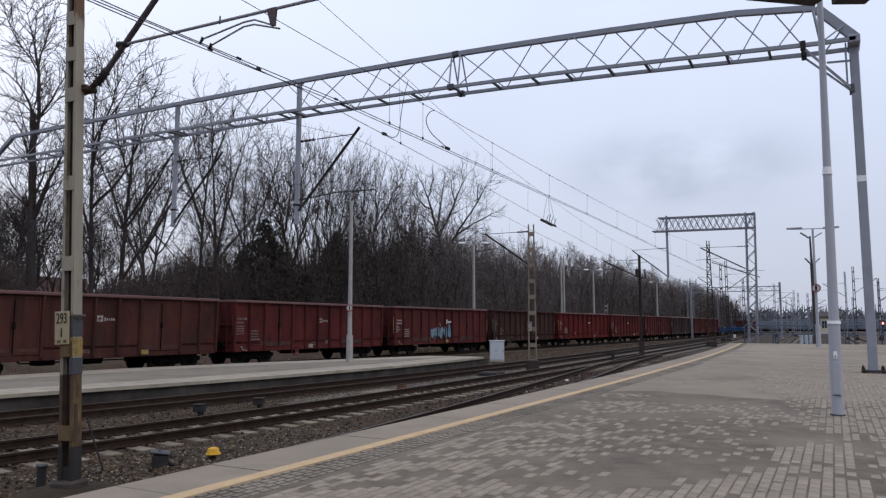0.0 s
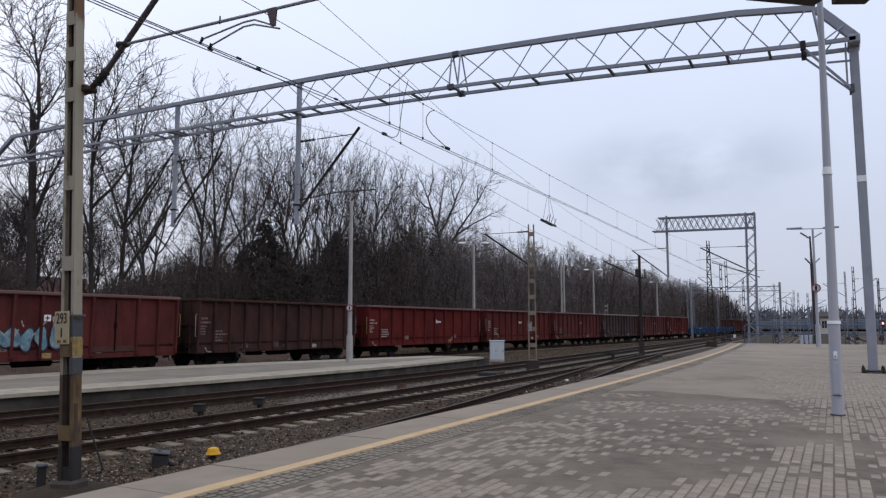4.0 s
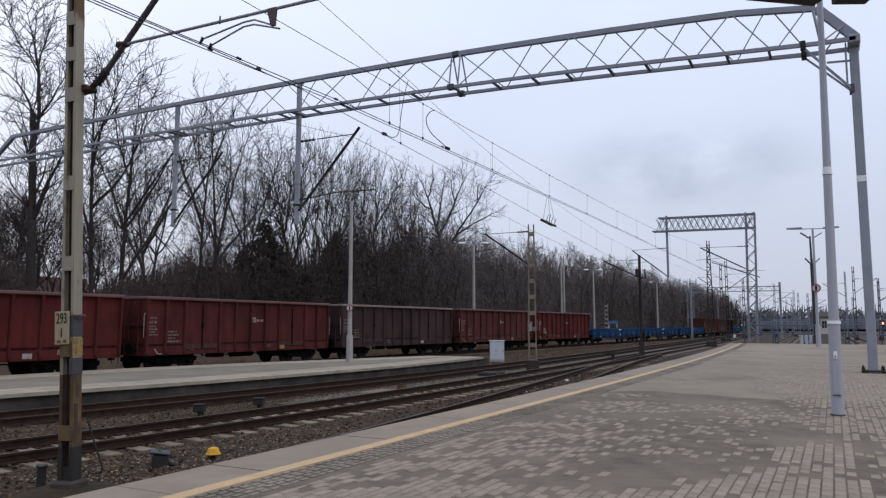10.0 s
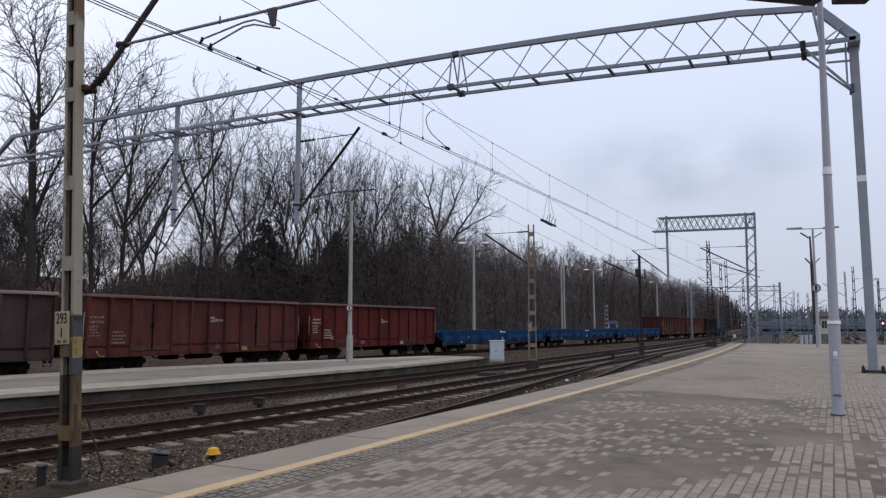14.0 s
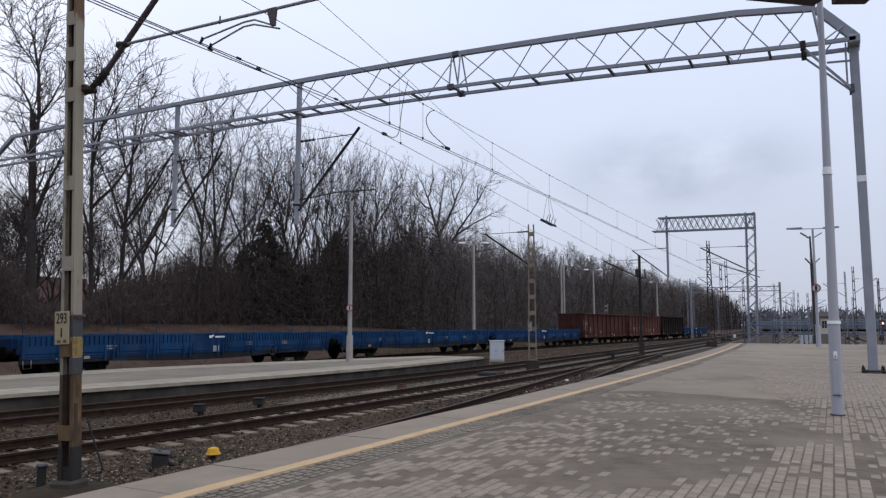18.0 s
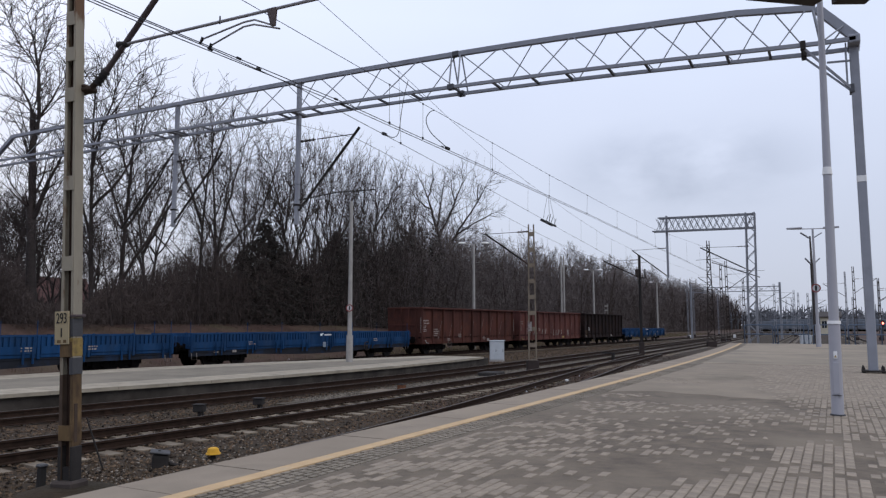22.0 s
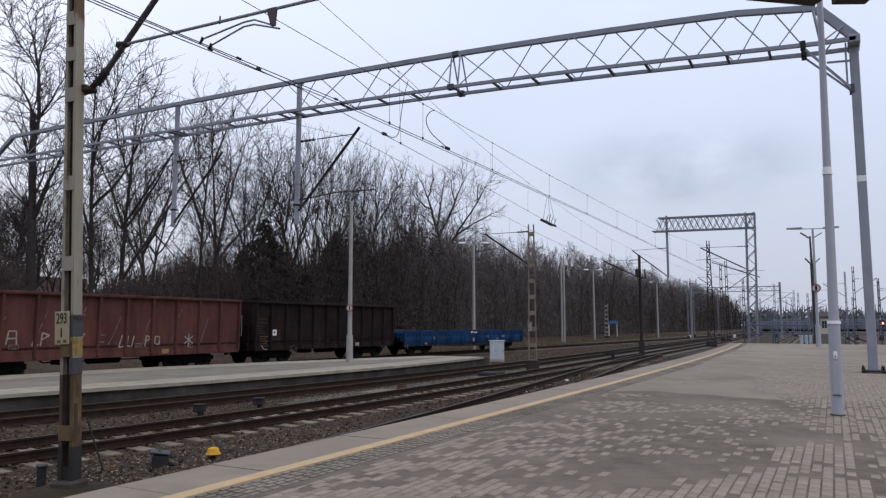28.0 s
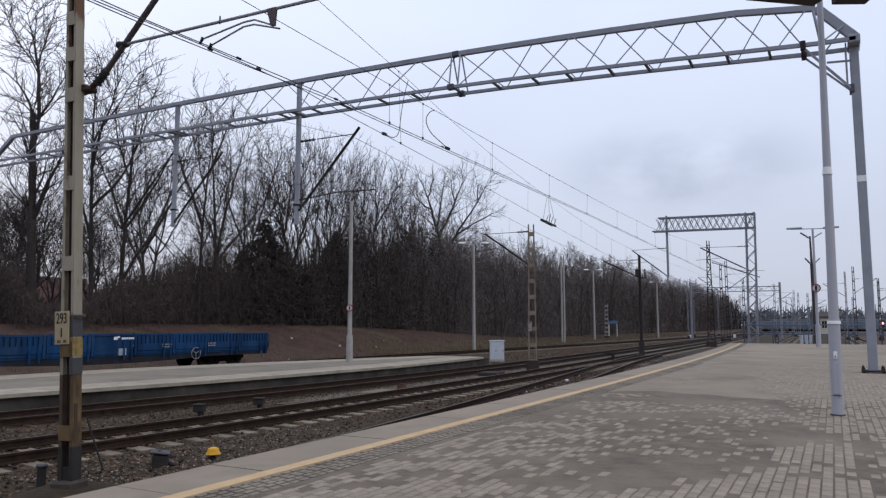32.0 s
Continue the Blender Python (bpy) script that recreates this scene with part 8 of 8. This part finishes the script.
# thicket under the trees: stems, twigs and dead leaves
def thicket(count, xr, yr, hf, seed, fine):
    rng = np.random.default_rng(seed)
    base = []
    for _ in range(4):
        segs = []
        for s in range(6):
            p = np.array((rng.normal(0, 0.25), rng.normal(0, 0.25), -0.02))
            d = np.array((rng.normal(0, 0.25), rng.normal(0, 0.25), 1.0))
            for i in range(5):
                q = p + d / np.linalg.norm(d) * 0.2 * rng.uniform(0.7, 1.1)
                segs.append((p, q, 0.022 * (1 - i / 6), 0.022 * (1 - (i + 1) / 6)))
                for k in range(4):
                    e = d * 0.7 + rng.normal(0, 0.65, 3)
                    m = p + (q - p) * rng.random()
                    segs.append((m, m + e / np.linalg.norm(e) * rng.uniform(0.1, 0.25), 0.011, 0.006))
                p = q
                d = d + rng.normal(0, 0.22, 3)
        base.append(segs)
    out = []
    for _ in range(count):
        y = yr[0] + (yr[1] - yr[0]) * rng.random() ** 1.35
        x = xr[0] - (xr[0] - xr[1]) * rng.random() ** 1.3
        h = hf(y * 40 / -x) * rng.uniform(0.55, 1.12)
        o = np.array((x, y, ground_z(float(x), float(y))))
        c, s = math.cos(rng.random() * 6.28), math.sin(rng.random() * 6.28)
        sc = np.array((0.42 * h, 0.42 * h, h))
        rot = np.array(((c, -s, 0), (s, c, 0), (0, 0, 1)))
        f = fine * (1 + max(0.0, y - 50) / 60)
        for a, b, r0, r1 in base[rng.integers(4)]:
            out.append((o + (rot @ a) * sc, o + (rot @ b) * sc, r0 * f, r1 * f))
    return branches_mesh("thicket", out, M_BRUSH, 3)


def brush_height(y):
    """Height of the undergrowth along the wood's edge."""
    return float(np.interp(y, [10, 24.4, 25.4, 28.4, 30, 33, 36, 38.5, 41, 43.5, 46, 49, 52, 65, 80, 100, 140, 420], [4.8, 4.4, 1.8, 1.4, 3.0, 4.6, 6.2, 7.0, 7.4, 7.8, 8.0, 8.2, 11.0, 14.6, 13.8, 13.4, 13.6, 13.0]))


tagged(new("thicket", thicket(400, (-40, -56), (14, 400), brush_height, 21, 1.5)), "dense dark leafless thicket under the trees", "thicket", kind="stuff")


def leaf_litter(name, count, xr, yr, hf, size, material, seed, label, low=0.0, power=1.0, thin=0.5, rise=1.0):
    rng = np.random.default_rng(seed)
    y = yr[0] + (yr[1] - yr[0]) * rng.random(count) ** 1.3
    x = xr[0] - (xr[0] - xr[1]) * rng.random(count)
    clump = np.array([0.75 + 0.5 * noise.noise(Vector((a * 0.3, b * 0.3, 0))) + 0.3 * noise.noise(Vector((a, b, 4))) for a, b in zip(x, y)])
    z = np.array([ground_z(float(a), float(b)) for a, b in zip(x, y)]) + low + np.array([hf(float(-b * 40 / a)) * (1 - (a + 40) / 90) for a, b in zip(x, y)]) * clump * rng.random(count) ** power
    s = rng.uniform(size[0], size[1], count) * (1 + np.maximum(0, y - 60) / 120)
    w = s[:, None] * thin
    u = rng.normal(0, 1, (count, 3)) * np.array((0.6, 0.6, rise))
    u /= np.linalg.norm(u, axis=1)[:, None]
    v = rng.normal(0, 1, (count, 3))
    v -= u * (u * v).sum(1)[:, None]
    v /= np.linalg.norm(v, axis=1)[:, None]
    c = np.stack([x, y, z], -1)
    V = np.stack([c - u * s[:, None], c + v * w, c + u * s[:, None], c - v * w], 1).reshape(-1, 3)
    F = np.arange(4 * count).reshape(-1, 4)
    return tagged(new(name, quads_mesh(name, V, F, material)), label, "undergrowth", kind="stuff")


leaf_litter("undergrowth", 30000, (-42, -56), (14, 52), brush_height, (0.3, 0.8), M_BRUSH, 34, "withered dark undergrowth filling the wood", power=0.8, thin=0.035, rise=1.2)
leaf_litter("undergrowth", 74000, (-42, -60), (14, 400), brush_height, (0.35, 0.95), M_BRUSH, 31, "withered dark undergrowth filling the wood", power=0.85, thin=0.035, rise=1.3)
leaf_litter("undergrowth", 205000, (-38.6, -43.5), (24, 330), brush_height, (0.12, 0.42), M_BRUSHTIP, 32, "fine brown twigs closing the edge of the wood", power=0.9, thin=0.03, rise=1.1)
# more of the pale growth with distance, standing in for haze
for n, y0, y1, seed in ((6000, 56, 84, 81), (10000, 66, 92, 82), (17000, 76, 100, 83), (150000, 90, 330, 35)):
    leaf_litter("undergrowth", n, (-39.0, -41), (y0, y1), brush_height, (0.14, 0.5), M_BRUSHFAR, seed, "young growth along the far edge of the wood, paled for haze", power=0.9, thin=0.03, rise=1.1)
leaf_litter("undergrowth", 12000, (-40, -56), (22, 62), lambda y: float(np.interp(y, [20, 25, 26, 29, 31, 38, 42, 60], [6, 5.5, 4.5, 4.5, 5.5, 7, 9, 11])), (0.2, 0.6), M_TWIG, 36, "thin bare twigs of young trees between the trunks", power=0.9, thin=0.018, rise=1.0)
leaf_litter("evergreen_growth", 46000, (-40.8, -45), (51.5, 84), lambda y: float(np.interp(y, [51, 53, 60, 72, 84], [6, 9.5, 11.0, 11.8, 10.5])), (0.07, 0.17), M_IVY, 33, "dark ivy and evergreen shrubs in the wood", power=0.8)


def standing_stems(count, seed):
    """Backing of close-set stems, added to keep the wood's depth dark, thinning out towards their tops."""
    rng = np.random.default_rng(seed)
    segs = []
    for _ in range(count):
        y = 12 + 390 * rng.random() ** 1.5
        x = -rng.uniform(46, 72)
        h = brush_height(y * 40 / -x) * rng.uniform(0.45, 0.95) * (1 + (-x - 46) / 90)
        r = rng.uniform(0.06, 0.2) * (1 + y / 150)
        p = np.array((x, y, ground_z(float(x), float(y)) - 0.3))
        q = p + np.array((rng.normal(0, 0.5), rng.normal(0, 0.5), h * 0.5))
        t = q + np.array((rng.normal(0, 0.5), rng.normal(0, 0.5), h * 0.5))
        segs += [(p, q, r * 1.3, r), (q, t, r, r * 0.15)]
    return branches_mesh("wood_depth", segs, M_BRUSH, 3)


tagged(new("wood_depth", standing_stems(7000, 61)), "close-set stems backing the wood to darken its depth", "wood", kind="stuff")


# dry grass along the bank and beside the tracks
def grass(count, xr, yr, size, seed, zf, material=None):
    rng = np.random.default_rng(seed)
    y = yr[0] + (yr[1] - yr[0]) * rng.random(count) ** 1.4
    x = rng.uniform(xr[0], xr[1], count)
    z = np.array([zf(float(a), float(b)) for a, b in zip(x, y)])
    h = rng.uniform(size[0], size[1], count)
    a = rng.uniform(0, 6.28, count)
    w = h * 0.06
    lean = rng.normal(0, 0.4, (count, 2)) * h[:, None]
    p = np.stack([x, y, z], -1)
    e = np.stack([np.cos(a) * w, np.sin(a) * w, a * 0], -1)
    tip = p + np.concatenate([lean, h[:, None]], 1)
    V = np.stack([p - e, p + e, tip], 1).reshape(-1, 3)
    return quads_mesh("dry_grass", V, np.arange(3 * count).reshape(-1, 3), material or M_DRYGRASS)


tagged(new("dry_grass", grass(28000, (-38.5, -30.0), (20, 150), (0.05, 0.2), 41, ground_z)), "withered yellow-brown grass on the bank", "grass", kind="stuff")
M_STRAW = mat("pale_straw", (0.13, 0.105, 0.062), 0.95, scale=1, var=0.3, island=0.4, bump=0)
tagged(new("dry_grass", grass(17000, (-36.0, -27.5), (48, 200), (0.12, 0.42), 43, ground_z, M_STRAW)), "tall straw-coloured grass before the wood", "grass", kind="stuff")
tagged(new("dry_grass", grass(9000, (-23.5, -17.0), (41, 120), (0.05, 0.16), 46, lambda x, y: ground_z(x, y), M_STRAW)), "short straw-coloured grass beyond the island platform", "grass", kind="stuff")
tagged(new("dry_grass", grass(5200, (-14.7, -12.9), (6, 22), (0.025, 0.08), 44, lambda x, y: -0.2)), "short withered weeds between the rails", "grass", kind="stuff")
tagged(new("dry_grass", grass(3800, (-11.0, -8.3), (4.5, 8.2), (0.03, 0.1), 45, lambda x, y: -0.2)), "short withered weeds by the mast foot", "grass", kind="stuff")
tagged(new("dry_grass", grass(900, (-17.4, -8.7), (5, 30), (0.04, 0.13), 42, lambda x, y: -0.21)), "sparse withered weeds in the ballast", "grass", kind="stuff")


def fallen_leaves(count, xr, yr, seed, zf=None):
    """Rust-brown leaves blown together, each a small bent blade."""
    rng = np.random.default_rng(seed)
    x, y = rng.uniform(xr[0], xr[1], count), yr[0] + (yr[1] - yr[0]) * rng.random(count) ** 1.2
    drift = np.array([noise.noise(Vector((a * 1.1, b * 0.5, 5))) for a, b in zip(x, y)]) + rng.uniform(-0.35, 0.35, count) > -0.05
    x, y = x[drift], y[drift]
    n = len(x)
    a, size = rng.uniform(0, 6.28, n), rng.uniform(0.025, 0.06, n)
    u = np.stack([np.cos(a), np.sin(a), rng.normal(0, 0.25, n)], -1) * size[:, None]
    v = np.stack([-np.sin(a), np.cos(a), rng.normal(0, 0.25, n)], -1) * size[:, None] * 0.55
    z = np.full(n, -0.185) if zf is None else np.array([zf(float(a), float(b)) for a, b in zip(x, y)])
    c = np.stack([x, y, z + rng.uniform(0.0, 0.035, n)], -1)
    V = np.stack([c - u, c - v, c + u, c + v], 1).reshape(-1, 3)
    return quads_mesh("fallen_leaves", V, np.arange(4 * n).reshape(-1, 4), M_DEADLEAF)


M_DEADLEAF = mat("dead_leaf", (0.06, 0.034, 0.025), 0.9, scale=3, var=0.3, island=0.45, bump=0)
for k, (xr, yr) in enumerate((((-10.4, -8.2), (17, 34)), ((-11.2, -9.0), (30, 55)))):
    tagged(new("fallen_leaves", fallen_leaves(5200, xr, yr, 71 + k)), "rust-brown fallen leaves along the platform foot", "leaves", kind="stuff")
tagged(new("fallen_leaves", fallen_leaves(26000, (-41, -34.5), (24, 130), 75, ground_z)), "brown fallen leaves covering the bank below the wood", "leaves", kind="stuff")
for k, (x, y) in enumerate(((-9.0, 22.6), (-9.3, 24.2), (-9.7, 30.5), (-8.6, 19.6))):
    litter(x, y, 0.04, 20 + k, -0.18, "litter beside the platform", "crumpled white paper scrap among fallen leaves")


# the far edge of the yard: wood on the horizon, haze mixed into its colour
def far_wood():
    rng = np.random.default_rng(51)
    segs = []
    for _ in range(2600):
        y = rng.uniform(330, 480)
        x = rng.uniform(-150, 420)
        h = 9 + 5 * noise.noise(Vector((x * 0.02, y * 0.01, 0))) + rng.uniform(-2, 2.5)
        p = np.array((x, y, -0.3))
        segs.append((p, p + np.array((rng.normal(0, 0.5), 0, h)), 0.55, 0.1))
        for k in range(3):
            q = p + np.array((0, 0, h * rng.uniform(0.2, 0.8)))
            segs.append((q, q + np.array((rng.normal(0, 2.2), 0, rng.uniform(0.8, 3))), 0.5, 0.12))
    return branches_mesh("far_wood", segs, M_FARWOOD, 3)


tagged(new("far_wood", far_wood()), "wood along the far edge of the yard, greyed as by haze", "wood", kind="stuff")


# ---- setts of the platform ----
def setts():
    """Small setts in running bond; those of the nearest stretch are parts of the platform."""
    rng = np.random.default_rng(7)
    shapes = []
    for _ in range(4):
        s = Shape()
        a, b, c = 0.0385, 0.0858, 0.005
        s.add([(-a, -b, -0.03), (a, -b, -0.03), (a, b, -0.03), (-a, b, -0.03), (-a, -b, -c), (a, -b, -c), (a, b, -c), (-a, b, -c), (-a + c, -b + c, 0), (a - c, -b + c, 0), (a - c, b - c, 0), (-a + c, b - c, 0)],
              [(0, 1, 5, 4), (1, 2, 6, 5), (2, 3, 7, 6), (3, 0, 4, 7), (4, 5, 9, 8), (5, 6, 10, 9), (6, 7, 11, 10), (7, 4, 8, 11), (8, 9, 10, 11)])
        shapes.append(s.mesh("sett", M_PAVER))
    rest_v, rest_f, made = [], [], 0
    v = np.array([tuple(p.co) for p in shapes[0].vertices])
    f = np.array([tuple(p.vertices) for p in shapes[0].polygons])
    cols = np.arange(-3.86, 8.9, 0.0895)
    pos = []
    for i, x in enumerate(cols):
        shift = (i % 2) * 0.09 + rng.uniform(-0.012, 0.012)
        for y in np.arange(-4.0, 25.85, 0.179):
            if x < platform_edge(y) + 1.28 or x > max(4, 2 + y * 0.5):
                continue
            u, w = 0.88 * x + 0.47 * y, 0.88 * y - 0.47 * x
            n = 0.6 * noise.noise(Vector((u * 0.3, w * 0.8, 2.3))) + 0.6 * noise.noise(Vector((u * 0.8, w * 2.6, 7.1))) + rng.uniform(-0.5, 0.5) - 0.36
            right = x - float(np.interp(y, [4, 5.4, 5.85, 7.36, 8.77, 11.46, 13.5, 16, 26], [-4.5, -2.7, -1.5, -0.82, -0.57, -0.45, -0.8, -1.5, -2.4]))  # bare towards the lamp post, outline fitted to the camera's view
            n += 0.9 * min(1, max(0, right / 0.5)) + 0.26 * min(1, max(0, (-2.2 - x) / 1.0)) - 0.5 * min(1, max(0, (y - 12.5) / 1.5)) * (right < 0)
            if 0.15 < x < 0.75 and 5 < y < 9.5:
                n -= 0.45
            if n > 0.05:  # the others lie under trodden sand
                half = rng.random() < 0.6 - 1.9 * n  # the edges of a bare patch are half covered
                pos.append((x, y + shift, PTOP + (rng.uniform(-0.008, -0.005) if half else rng.uniform(-0.0035, 0.0015)), *(rng.normal(0, 0.045, 2) if half else (0.0, 0.0))))
    for p in pos:
        if made < 300 and -1.3 < p[0] < 1.6 and 5.2 < p[1] < 8.6:
            part("sett", shapes[made % 4], None, plat, at=p[:3])
            made += 1
        else:
            rest_f.append(f + len(rest_v) * len(v))
            q = v + np.array(p[:3])
            q[:, 2] += v[:, 0] * p[3] * 2 + v[:, 1] * p[4]
            rest_v.append(q)
    me = quads_mesh("setts_around", np.concatenate(rest_v), np.concatenate(rest_f), M_PAVERS)
    o = new("setts_around", me)
    o.parent = plat
    tagged(o, "grey setts laid in running bond", kind="stuff")


setts()


motions()
